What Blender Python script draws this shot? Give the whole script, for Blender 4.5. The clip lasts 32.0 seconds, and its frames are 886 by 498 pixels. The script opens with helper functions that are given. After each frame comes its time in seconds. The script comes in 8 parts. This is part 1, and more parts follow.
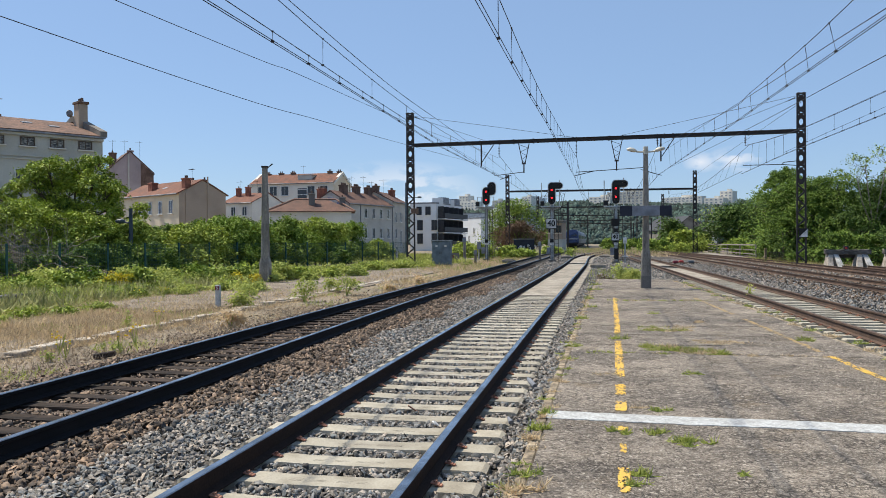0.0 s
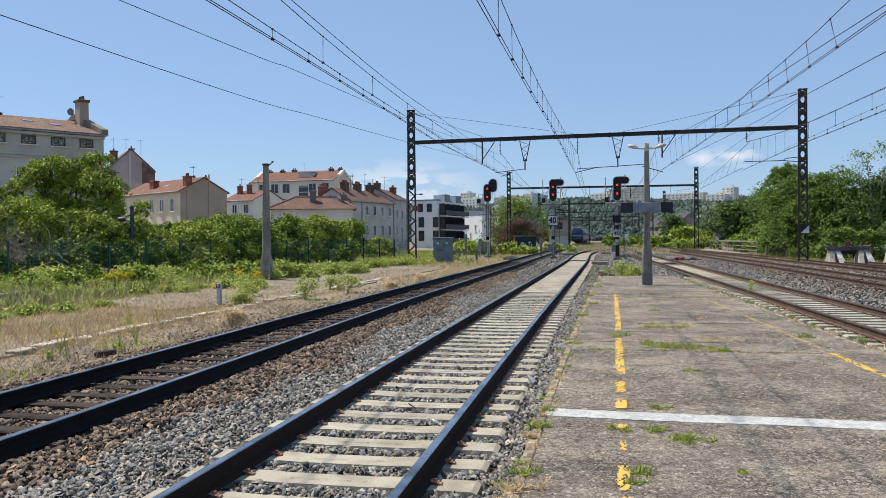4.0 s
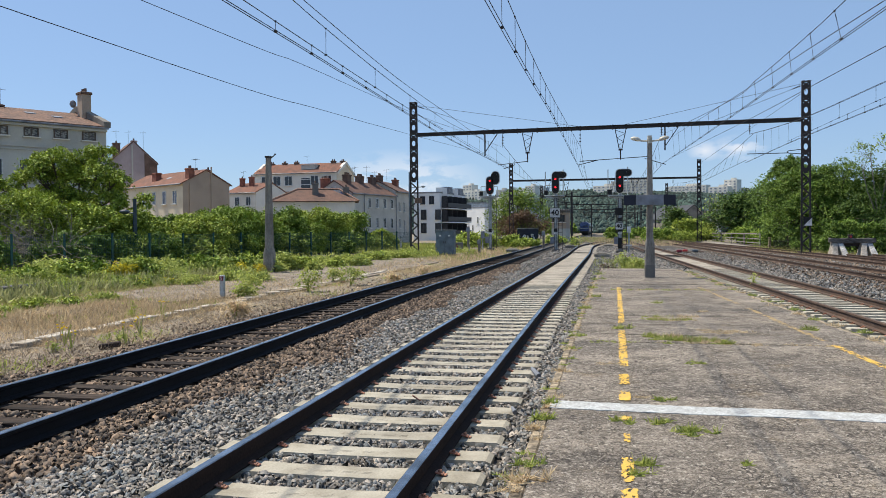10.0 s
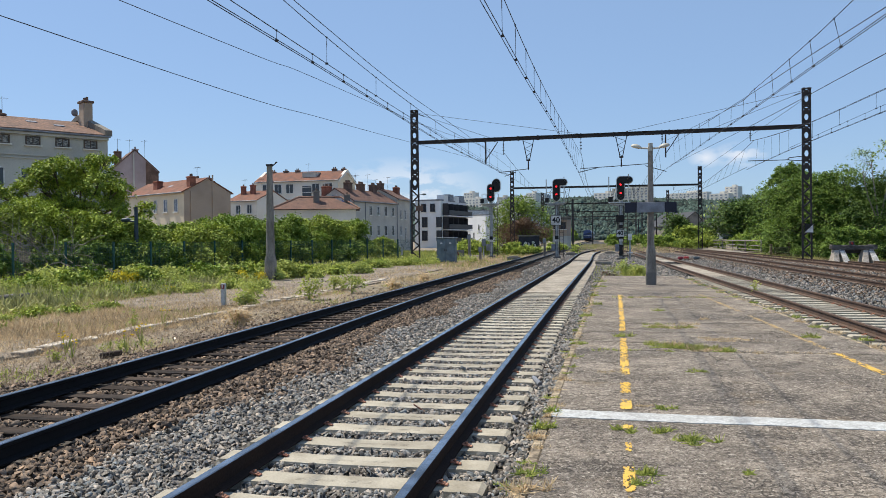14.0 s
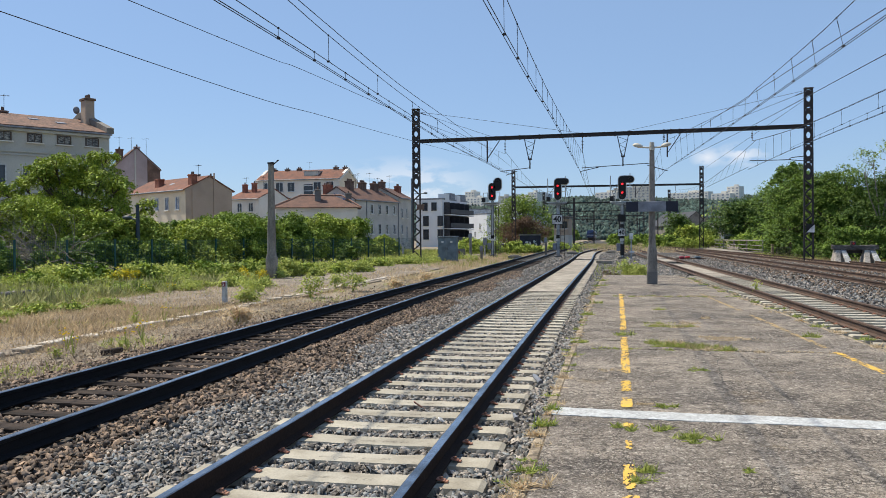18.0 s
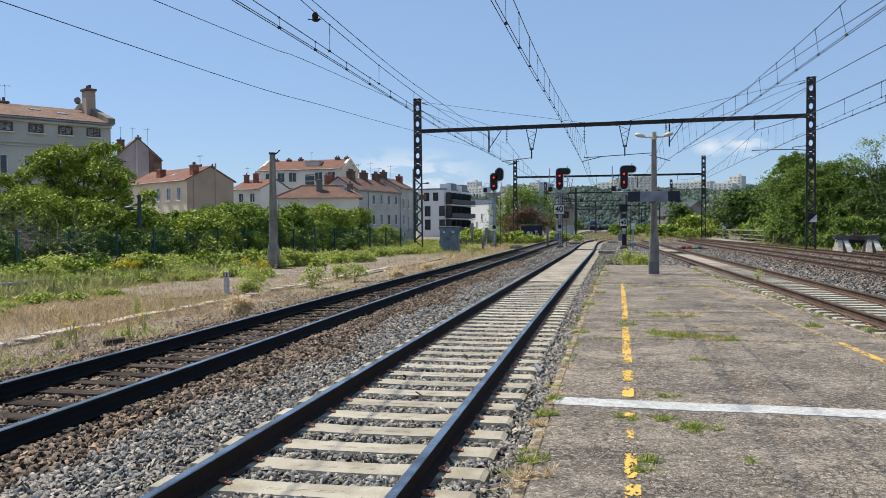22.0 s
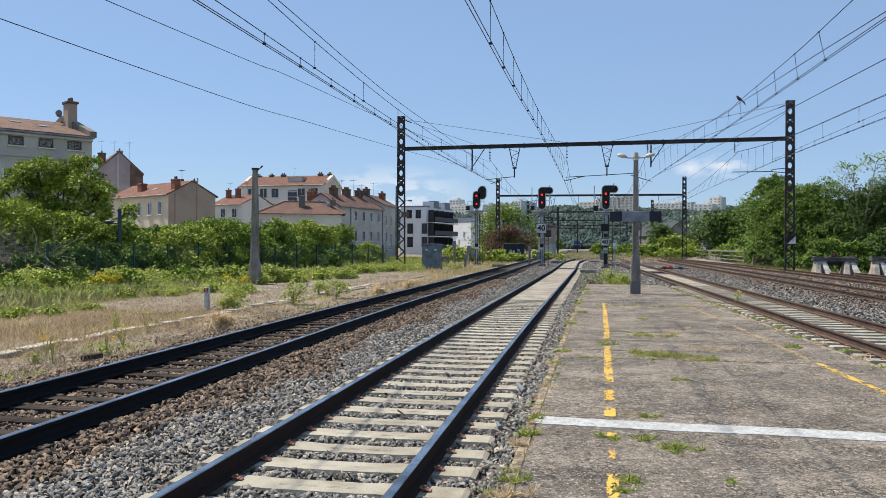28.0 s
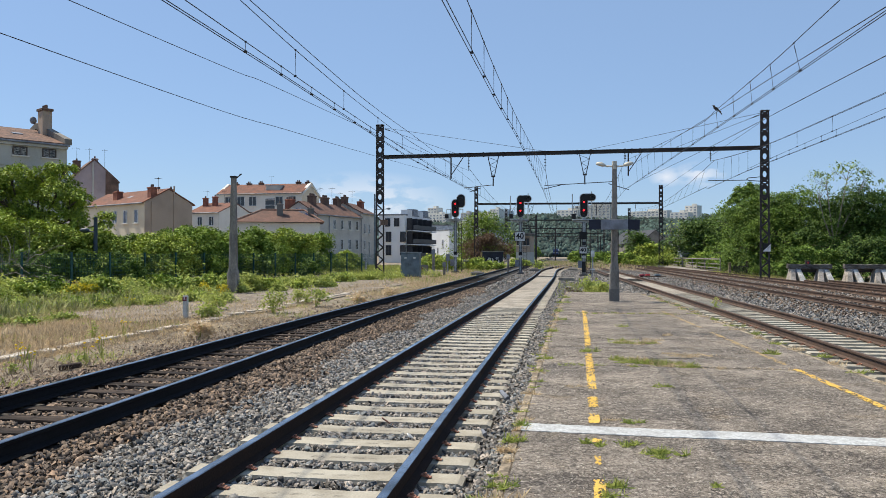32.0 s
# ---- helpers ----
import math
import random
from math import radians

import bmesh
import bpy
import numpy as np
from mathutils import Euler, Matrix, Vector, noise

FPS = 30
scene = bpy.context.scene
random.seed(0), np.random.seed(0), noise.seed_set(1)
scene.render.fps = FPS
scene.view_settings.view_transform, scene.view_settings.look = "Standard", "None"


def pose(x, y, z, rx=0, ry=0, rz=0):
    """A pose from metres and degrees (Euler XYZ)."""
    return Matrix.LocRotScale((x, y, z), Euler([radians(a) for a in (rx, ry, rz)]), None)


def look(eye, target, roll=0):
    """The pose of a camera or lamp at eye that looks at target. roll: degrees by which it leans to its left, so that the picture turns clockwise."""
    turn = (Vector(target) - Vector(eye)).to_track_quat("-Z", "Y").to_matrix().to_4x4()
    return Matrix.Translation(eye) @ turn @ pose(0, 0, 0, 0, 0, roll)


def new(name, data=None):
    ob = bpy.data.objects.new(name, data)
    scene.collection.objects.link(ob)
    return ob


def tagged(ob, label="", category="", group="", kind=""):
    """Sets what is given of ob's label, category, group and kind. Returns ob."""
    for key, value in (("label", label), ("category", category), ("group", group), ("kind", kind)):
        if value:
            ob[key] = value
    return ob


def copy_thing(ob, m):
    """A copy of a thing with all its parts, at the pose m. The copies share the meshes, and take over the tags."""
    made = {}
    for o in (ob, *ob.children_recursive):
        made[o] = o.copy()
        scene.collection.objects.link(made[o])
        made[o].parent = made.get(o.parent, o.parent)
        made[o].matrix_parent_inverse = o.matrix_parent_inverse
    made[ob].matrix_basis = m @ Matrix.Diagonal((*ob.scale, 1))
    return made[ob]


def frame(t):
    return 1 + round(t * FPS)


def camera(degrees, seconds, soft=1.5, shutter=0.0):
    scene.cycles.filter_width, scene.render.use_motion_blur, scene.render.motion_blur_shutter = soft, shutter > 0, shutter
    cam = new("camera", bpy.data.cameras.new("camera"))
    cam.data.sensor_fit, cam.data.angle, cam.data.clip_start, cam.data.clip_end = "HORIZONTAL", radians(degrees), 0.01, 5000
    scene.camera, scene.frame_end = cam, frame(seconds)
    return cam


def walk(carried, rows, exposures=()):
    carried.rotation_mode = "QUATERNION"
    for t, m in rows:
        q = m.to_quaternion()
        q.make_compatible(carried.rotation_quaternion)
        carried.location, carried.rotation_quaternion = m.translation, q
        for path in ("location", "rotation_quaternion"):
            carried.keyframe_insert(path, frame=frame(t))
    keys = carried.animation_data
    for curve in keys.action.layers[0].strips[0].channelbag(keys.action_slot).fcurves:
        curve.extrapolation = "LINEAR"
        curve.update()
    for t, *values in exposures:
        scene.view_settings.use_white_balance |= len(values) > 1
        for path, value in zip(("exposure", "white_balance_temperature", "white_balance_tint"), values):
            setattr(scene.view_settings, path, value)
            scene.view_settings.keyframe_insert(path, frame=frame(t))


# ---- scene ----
# ---- camera ----
cam = camera(57.13, 32.0, 0.8)


def view(x, y, z, yaw, pitch, roll):
    return pose(x, y, z, 90 + pitch, 0, yaw) @ pose(0, 0, 0, 0, 0, roll)


ROWS = [
    (0.0, 0.000, 0.001, 1.664, 10.897, -0.557, -0.252),
    (0.5, 0.000, 0.006, 1.666, 10.931, -0.662, -0.269),
    (1.0, 0.004, 0.004, 1.669, 10.939, -0.740, -0.276),
    (1.5, 0.009, 0.004, 1.672, 10.953, -0.742, -0.294),
    (2.0, 0.011, 0.001, 1.674, 10.982, -0.738, -0.324),
    (2.5, 0.013, -0.002, 1.674, 10.971, -0.720, -0.355),
    (3.0, 0.014, 0.004, 1.673, 10.985, -0.708, -0.383),
    (3.5, 0.015, 0.009, 1.672, 10.993, -0.700, -0.398),
    (5.5, 0.018, 0.014, 1.674, 11.049, -1.309, -0.426),
    (6.0, 0.016, 0.008, 1.675, 11.070, -1.406, -0.498),
    (6.5, 0.013, 0.007, 1.673, 11.078, -1.387, -0.518),
    (7.0, 0.013, 0.012, 1.671, 11.096, -1.383, -0.561),
    (7.5, 0.011, 0.005, 1.673, 11.101, -1.385, -0.561),
    (8.0, 0.010, -0.001, 1.674, 11.125, -1.372, -0.587),
    (8.5, 0.008, 0.000, 1.673, 11.125, -1.366, -0.586),
    (9.0, 0.005, 0.002, 1.673, 11.128, -1.364, -0.601),
    (9.5, 0.004, -0.005, 1.675, 11.165, -1.345, -0.494),
    (10.0, 0.001, -0.007, 1.674, 11.163, -1.297, -0.391),
    (10.5, -0.001, -0.000, 1.673, 11.165, -1.266, -0.408),
    (11.0, 0.001, -0.005, 1.675, 11.164, -1.240, -0.433),
    (11.5, 0.001, -0.005, 1.674, 11.174, -1.106, -0.479),
    (12.0, -0.001, -0.006, 1.673, 11.167, -1.077, -0.426),
    (12.5, 0.001, 0.002, 1.672, 11.225, -1.100, -0.496),
    (13.0, 0.002, 0.003, 1.684, 11.229, -1.071, -0.516),
    (13.5, 0.002, 0.005, 1.673, 11.232, -0.870, -0.493),
    (14.0, 0.005, -0.010, 1.687, 11.238, -0.773, -0.515),
    (14.5, 0.008, -0.013, 1.674, 11.258, -0.711, -0.578),
    (16.5, 0.005, -0.012, 1.675, 11.285, -0.897, -0.412),
    (17.0, 0.007, -0.008, 1.674, 11.320, -0.860, -0.317),
    (17.5, 0.007, -0.008, 1.672, 11.323, -0.844, -0.290),
    (18.0, 0.007, -0.008, 1.673, 11.324, -0.849, -0.313),
    (18.5, 0.006, -0.008, 1.675, 11.330, -1.053, -0.300),
    (19.0, 0.005, -0.002, 1.674, 11.355, -1.201, -0.343),
    (19.5, 0.005, -0.000, 1.671, 11.370, -1.218, -0.347),
    (20.0, 0.004, 0.002, 1.671, 11.399, -1.285, -0.363),
    (20.5, 0.006, 0.002, 1.671, 11.400, -1.188, -0.402),
    (21.0, 0.007, -0.009, 1.673, 11.405, -1.251, -0.390),
    (21.5, 0.006, -0.004, 1.673, 11.433, -1.489, -0.401),
    (22.0, 0.006, -0.003, 1.671, 11.447, -1.540, -0.376),
    (22.5, 0.008, 0.005, 1.668, 11.435, -1.679, -0.209),
    (23.0, 0.010, 0.019, 1.667, 11.421, -2.089, -0.058),
    (23.5, 0.010, 0.024, 1.668, 11.023, -2.254, 0.075),
    (24.0, 0.009, 0.025, 1.669, 10.728, -2.198, 0.134),
    (24.5, 0.006, 0.018, 1.670, 10.742, -1.764, 0.304),
    (25.0, 0.004, 0.016, 1.671, 10.762, -1.455, 0.284),
    (25.5, 0.003, 0.015, 1.672, 10.759, -1.339, 0.288),
    (27.5, -0.005, 0.003, 1.676, 10.257, -0.408, 0.303),
    (28.0, -0.007, -0.003, 1.675, 10.188, -0.306, 0.261),
    (28.5, -0.010, -0.011, 1.676, 10.094, -0.297, 0.248),
    (29.0, -0.011, -0.014, 1.677, 9.656, -0.229, 0.255),
    (29.5, -0.013, -0.019, 1.677, 9.374, -0.025, 0.264),
    (30.0, -0.016, -0.016, 1.675, 9.321, 0.051, 0.239),
    (30.5, -0.020, -0.019, 1.675, 9.327, 0.096, 0.223),
    (31.0, -0.032, -0.029, 1.676, 9.033, 0.172, 0.255),
    (31.5, -0.053, -0.038, 1.673, 8.725, 0.262, 0.205),
    (32.0, -0.069, -0.048, 1.672, 8.651, 0.276, 0.185),
]
walk(cam, [(t, view(*r)) for t, *r in ROWS])

# ---- light ----
SUN = Vector((-1.0, 0.35, 1.73)).normalized()
world = bpy.data.worlds.new("sky")
scene.world = world
world.use_nodes = True
wn, wl = world.node_tree.nodes, world.node_tree.links
sky = wn.new("ShaderNodeTexSky")
sky.sky_type, sky.sun_disc = "NISHITA", False
sky.sun_elevation, sky.sun_rotation = math.asin(SUN.z), math.atan2(SUN.x, SUN.y)
sky.altitude, sky.air_density, sky.dust_density, sky.ozone_density = 200, 1.0, 0.25, 4.0
wn["Background"].inputs["Strength"].default_value = 0.113
# low white cumulus in the haze over the hills
geo = wn.new("ShaderNodeTexCoord")
cn = wn.new("ShaderNodeTexNoise")
cmap = wn.new("ShaderNodeMapping")
cmap.inputs["Scale"].default_value = (1, 1, 2.2)
wl.new(geo.outputs["Generated"], cmap.inputs["Vector"])
cn.inputs["Scale"].default_value, cn.inputs["Detail"].default_value, cn.inputs["Roughness"].default_value = 26, 6, 0.55
wl.new(cmap.outputs["Vector"], cn.inputs["Vector"])


def cloud_bank(azimuth, elevation, width, height):
    """A soft bank of cloud round one direction of the sky."""
    d = Vector((math.sin(radians(azimuth)), math.cos(radians(azimuth)), math.tan(radians(elevation)))).normalized()
    sub = wn.new("ShaderNodeVectorMath")
    sub.operation, sub.inputs[1].default_value = "SUBTRACT", d
    wl.new(geo.outputs["Generated"], sub.inputs[0])
    sc = wn.new("ShaderNodeVectorMath")
    sc.operation, sc.inputs[1].default_value = "MULTIPLY", (1 / width, 1 / width, 1 / height)
    wl.new(sub.outputs[0], sc.inputs[0])
    ln = wn.new("ShaderNodeVectorMath")
    ln.operation = "LENGTH"
    wl.new(sc.outputs[0], ln.inputs[0])
    mr = wn.new("ShaderNodeMapRange")
    mr.inputs[1].default_value, mr.inputs[2].default_value = 1.0, 0.0
    mr.inputs[3].default_value, mr.inputs[4].default_value = 0.0, 1.0
    wl.new(ln.outputs["Value"], mr.inputs[0])
    return mr.outputs[0]


banks = [cloud_bank(-14.0, 3.4, 0.11, 0.042), cloud_bank(8.8, 5.3, 0.034, 0.017), cloud_bank(6.7, 5.2, 0.022, 0.013), cloud_bank(40, 4, 0.2, 0.04)]
total = banks[0]
for b in banks[1:]:
    mx = wn.new("ShaderNodeMath")
    mx.operation = "MAXIMUM"
    wl.new(total, mx.inputs[0]), wl.new(b, mx.inputs[1])
    total = mx.outputs[0]
mul = wn.new("ShaderNodeMath")
mul.operation = "MULTIPLY"
cr = wn.new("ShaderNodeMapRange")
cr.inputs[1].default_value, cr.inputs[2].default_value = 0.42, 0.53
wl.new(cn.outputs[0], cr.inputs[0])
wl.new(total, mul.inputs[0]), wl.new(cr.outputs[0], mul.inputs[1])
cmix = wn.new("ShaderNodeMix")
cmix.data_type = "RGBA"
cmix.inputs[7].default_value = (7.4, 7.6, 8.1, 1)
mul2 = wn.new("ShaderNodeMath")
mul2.operation, mul2.inputs[1].default_value = "MULTIPLY", 0.78
wl.new(mul.outputs[0], mul2.inputs[0])
wl.new(mul2.outputs[0], cmix.inputs[0])
tint = wn.new("ShaderNodeVectorMath")
tint.operation, tint.inputs[1].default_value = "MULTIPLY", (0.88, 0.96, 1.08)
wl.new(sky.outputs[0], tint.inputs[0])
haze = wn.new("ShaderNodeMix")
haze.data_type = "RGBA"
haze.inputs[0].default_value, haze.inputs[7].default_value = 0.55, (3.0, 4.35, 6.45, 1)
wl.new(tint.outputs[0], haze.inputs[6])
wl.new(haze.outputs[2], cmix.inputs[6])
wl.new(cmix.outputs[2], wn["Background"].inputs["Color"])

sun_data = bpy.data.lights.new("sun", "SUN")
sun_data.energy, sun_data.angle, sun_data.color = 5.4, radians(0.53), (1.0, 0.91, 0.76)
sun_ob = new("sun", sun_data)
sun_ob.matrix_world = look((0, 0, 60), Vector((0, 0, 60)) - SUN)
scene.view_settings.exposure = 0.1


# ---- materials ----
def material(name, base, rough=0.8, metal=0.0, vary=0.25, scale=3.0, fine=40.0, bump=0.2, tint=None, spots=0.5, island=0.0, random_ob=0.0, local=False, stretch=(1, 1, 1), spec=0.4, hue=False):
    """A worn surface: base colour, a broad stain towards tint and a fine grain, in metres."""
    m = bpy.data.materials.new(name)
    m.use_nodes = True
    n, l = m.node_tree.nodes, m.node_tree.links
    bsdf = n["Principled BSDF"]
    bsdf.inputs["Roughness"].default_value, bsdf.inputs["Metallic"].default_value = rough, metal
    bsdf.inputs["Specular IOR Level"].default_value = spec
    if local:
        src = n.new("ShaderNodeTexCoord").outputs["Object"]
    else:
        src = n.new("ShaderNodeNewGeometry").outputs["Position"]
    mp = n.new("ShaderNodeMapping")
    mp.inputs["Scale"].default_value = stretch
    l.new(src, mp.inputs["Vector"])
    big = n.new("ShaderNodeTexNoise")
    big.inputs["Scale"].default_value, big.inputs["Detail"].default_value = scale, 5
    small = n.new("ShaderNodeTexNoise")
    small.inputs["Scale"].default_value, small.inputs["Detail"].default_value = fine, 3
    for t in (big, small):
        l.new(mp.outputs[0], t.inputs["Vector"])
    ramp = n.new("ShaderNodeMapRange")
    ramp.inputs[1].default_value, ramp.inputs[2].default_value = 0.5 - 0.22 * spots, 0.5 + 0.3 * spots
    l.new(big.outputs[0], ramp.inputs[0])
    mix = n.new("ShaderNodeMix")
    mix.data_type = "RGBA"
    tint = tint or tuple(c * 0.6 for c in base)
    mix.inputs[6].default_value, mix.inputs[7].default_value = (*base, 1), (*tint, 1)
    if hue:
        # each piece takes its own place between the two colours
        fr = n.new("ShaderNodeMath")
        fr.operation, fr.inputs[1].default_value = "MULTIPLY", 7.31
        fr2 = n.new("ShaderNodeMath")
        fr2.operation = "FRACT"
        l.new(n.new("ShaderNodeNewGeometry").outputs["Random Per Island"], fr.inputs[0])
        l.new(fr.outputs[0], fr2.inputs[0])
        l.new(fr2.outputs[0], mix.inputs[0])
    else:
        l.new(ramp.outputs[0], mix.inputs[0])
    grain = n.new("ShaderNodeMapRange")
    grain.inputs[1].default_value, grain.inputs[2].default_value = 0.3, 0.7
    grain.inputs[3].default_value, grain.inputs[4].default_value = 1 - vary, 1 + vary
    l.new(small.outputs[0], grain.inputs[0])
    out = mix.outputs[2]

    def times(color, value):
        x = n.new("ShaderNodeVectorMath")
        x.operation = "SCALE"
        l.new(color, x.inputs[0]), l.new(value, x.inputs["Scale"])
        return x.outputs[0]

    out = times(out, grain.outputs[0])
    for amount, node, socket in ((island, "ShaderNodeNewGeometry", "Random Per Island"), (random_ob, "ShaderNodeObjectInfo", "Random")):
        if amount:
            r = n.new("ShaderNodeMapRange")
            r.inputs[3].default_value, r.inputs[4].default_value = 1 - amount, 1 + amount
            l.new(n.new(node).outputs[socket], r.inputs[0])
            out = times(out, r.outputs[0])
    l.new(out, bsdf.inputs["Base Color"])
    if bump:
        bp = n.new("ShaderNodeBump")
        bp.inputs["Strength"].default_value, bp.inputs["Distance"].default_value = bump, 0.02
        l.new(small.outputs[0], bp.inputs["Height"])
        l.new(bp.outputs[0], bsdf.inputs["Normal"])
    return m


def leaf_material(name, base, yellow, through_light=0.35):
    """Leaves: colour varies leaf by leaf and clump by clump, and light shines through them."""
    m = bpy.data.materials.new(name)
    m.use_nodes = True
    n, l = m.node_tree.nodes, m.node_tree.links
    bsdf, outp = n["Principled BSDF"], n["Material Output"]
    g = n.new("ShaderNodeNewGeometry")
    noi = n.new("ShaderNodeTexNoise")
    noi.inputs["Scale"].default_value, noi.inputs["Detail"].default_value = 0.55, 3
    l.new(g.outputs["Position"], noi.inputs["Vector"])
    add = n.new("ShaderNodeMath")
    add.operation = "ADD"
    l.new(g.outputs["Random Per Island"], add.inputs[0]), l.new(noi.outputs[0], add.inputs[1])
    mr = n.new("ShaderNodeMapRange")
    mr.inputs[1].default_value, mr.inputs[2].default_value = 0.35, 1.35
    l.new(add.outputs[0], mr.inputs[0])
    mix = n.new("ShaderNodeMix")
    mix.data_type = "RGBA"
    mix.inputs[6].default_value, mix.inputs[7].default_value = (*base, 1), (*yellow, 1)
    l.new(mr.outputs[0], mix.inputs[0])
    l.new(mix.outputs[2], bsdf.inputs["Base Color"])
    bsdf.inputs["Roughness"].default_value, bsdf.inputs["Specular IOR Level"].default_value = 0.6, 0.14
    tr = n.new("ShaderNodeBsdfTranslucent")
    l.new(mix.outputs[2], tr.inputs["Color"])
    ms = n.new("ShaderNodeMixShader")
    ms.inputs[0].default_value = through_light
    l.new(bsdf.outputs[0], ms.inputs[1]), l.new(tr.outputs[0], ms.inputs[2])
    l.new(ms.outputs[0], outp.inputs["Surface"])
    return m


def asphalt(name):
    """Old worn asphalt: pale grit in a dark binder, broad stains and bleached patches."""
    m = bpy.data.materials.new(name)
    m.use_nodes = True
    n, l = m.node_tree.nodes, m.node_tree.links
    bsdf = n["Principled BSDF"]
    bsdf.inputs["Roughness"].default_value, bsdf.inputs["Specular IOR Level"].default_value = 0.95, 0.12
    pos = n.new("ShaderNodeNewGeometry").outputs["Position"]

    def noise_at(scale, detail, lo, hi, rough=0.6, most=1.0):
        t = n.new("ShaderNodeTexNoise")
        t.inputs["Scale"].default_value, t.inputs["Detail"].default_value, t.inputs["Roughness"].default_value = scale, detail, rough
        l.new(pos, t.inputs["Vector"])
        r = n.new("ShaderNodeMapRange")
        r.inputs[1].default_value, r.inputs[2].default_value = lo, hi
        r.inputs[4].default_value = most
        l.new(t.outputs[0], r.inputs[0])
        return r.outputs[0]

    def mixed(a, b, fac):
        x = n.new("ShaderNodeMix")
        x.data_type = "RGBA"
        for socket, v in ((6, a), (7, b)):
            if isinstance(v, tuple):
                x.inputs[socket].default_value = (*v, 1)
            else:
                l.new(v, x.inputs[socket])
        l.new(fac, x.inputs[0])
        return x.outputs[2]

    c = mixed((0.15, 0.131, 0.112), (0.345, 0.297, 0.243), noise_at(0.75, 7, 0.33, 0.68))
    c = mixed(c, (0.105, 0.095, 0.088), noise_at(0.33, 5, 0.5, 0.68))
    c = mixed(c, (0.25, 0.195, 0.13), noise_at(1.7, 5, 0.57, 0.78))
    grit = n.new("ShaderNodeTexVoronoi")
    grit.inputs["Scale"].default_value = 75
    l.new(pos, grit.inputs["Vector"])
    gr = n.new("ShaderNodeMapRange")
    gr.inputs[3].default_value, gr.inputs[4].default_value = 0.3, 1.7
    l.new(grit.outputs["Color"], gr.inputs[0])
    sc = n.new("ShaderNodeVectorMath")
    sc.operation = "SCALE"
    l.new(c, sc.inputs[0]), l.new(gr.outputs[0], sc.inputs["Scale"])
    c2 = mixed(sc.outputs[0], (0.055, 0.05, 0.046), noise_at(11, 8, 0.56, 0.64, 0.8))
    c2 = mixed(c2, (0.56, 0.505, 0.43), noise_at(19, 7, 0.55, 0.6, 0.8))
    c2 = mixed(c2, (0.085, 0.076, 0.068), noise_at(4.5, 8, 0.53, 0.6, 0.75, 0.5))
    c2 = mixed(c2, (0.44, 0.39, 0.33), noise_at(6.5, 8, 0.54, 0.62, 0.75, 0.45))
    c2 = mixed(c2, (0.58, 0.54, 0.48), noise_at(46, 4, 0.64, 0.69, 0.7))
    # a fine net of cracks in the older patches
    warp = n.new("ShaderNodeTexNoise")
    warp.inputs["Scale"].default_value, warp.inputs["Detail"].default_value = 3.0, 4
    l.new(pos, warp.inputs["Vector"])
    wadd = n.new("ShaderNodeVectorMath")
    wadd.operation, wadd.inputs[1].default_value = "MULTIPLY_ADD", (0.35, 0.35, 0.35)
    l.new(warp.outputs["Color"], wadd.inputs[0]), l.new(pos, wadd.inputs[2])
    net = n.new("ShaderNodeTexVoronoi")
    net.feature = "DISTANCE_TO_EDGE"
    net.inputs["Scale"].default_value = 5.0
    l.new(wadd.outputs[0], net.inputs["Vector"])
    line = n.new("ShaderNodeMapRange")
    line.inputs[1].default_value, line.inputs[2].default_value, line.inputs[3].default_value, line.inputs[4].default_value = 0.008, 0.03, 0.6, 0.0
    l.new(net.outputs[0], line.inputs[0])
    lm = n.new("ShaderNodeMath")
    lm.operation = "MULTIPLY"
    l.new(line.outputs[0], lm.inputs[0]), l.new(noise_at(0.8, 4, 0.42, 0.54), lm.inputs[1])
    c2 = mixed(c2, (0.06, 0.054, 0.048), lm.outputs[0])
    # shallow craquelure of the dried surface
    craze = n.new("ShaderNodeTexVoronoi")
    craze.feature = "DISTANCE_TO_EDGE"
    craze.inputs["Scale"].default_value = 13.0
    l.new(wadd.outputs[0], craze.inputs["Vector"])
    cz = n.new("ShaderNodeMapRange")
    cz.inputs[1].default_value, cz.inputs[2].default_value, cz.inputs[3].default_value, cz.inputs[4].default_value = 0.02, 0.09, 0.75, 0.0
    l.new(craze.outputs[0], cz.inputs[0])
    cm = n.new("ShaderNodeMath")
    cm.operation = "MULTIPLY"
    l.new(cz.outputs[0], cm.inputs[0]), l.new(noise_at(1.6, 5, 0.44, 0.56), cm.inputs[1])
    c2 = mixed(c2, (0.06, 0.053, 0.046), cm.outputs[0])
    l.new(c2, bsdf.inputs["Base Color"])
    bp = n.new("ShaderNodeBump")
    bp.inputs["Strength"].default_value, bp.inputs["Distance"].default_value = 0.9, 0.02
    hs = n.new("ShaderNodeMath")
    hs.operation = "MULTIPLY_ADD"
    hs.inputs[1].default_value = -0.8
    l.new(cm.outputs[0], hs.inputs[0]), l.new(noise_at(30, 6, 0.2, 0.8, 0.7), hs.inputs[2])
    l.new(hs.outputs[0], bp.inputs["Height"])
    l.new(bp.outputs[0], bsdf.inputs["Normal"])
    return m


def glow(name, color, strength):
    m = bpy.data.materials.new(name)
    m.use_nodes = True
    b = m.node_tree.nodes["Principled BSDF"]
    b.inputs["Base Color"].default_value = (*color, 1)
    b.inputs["Emission Color"].default_value, b.inputs["Emission Strength"].default_value = (*color, 1), strength
    return m


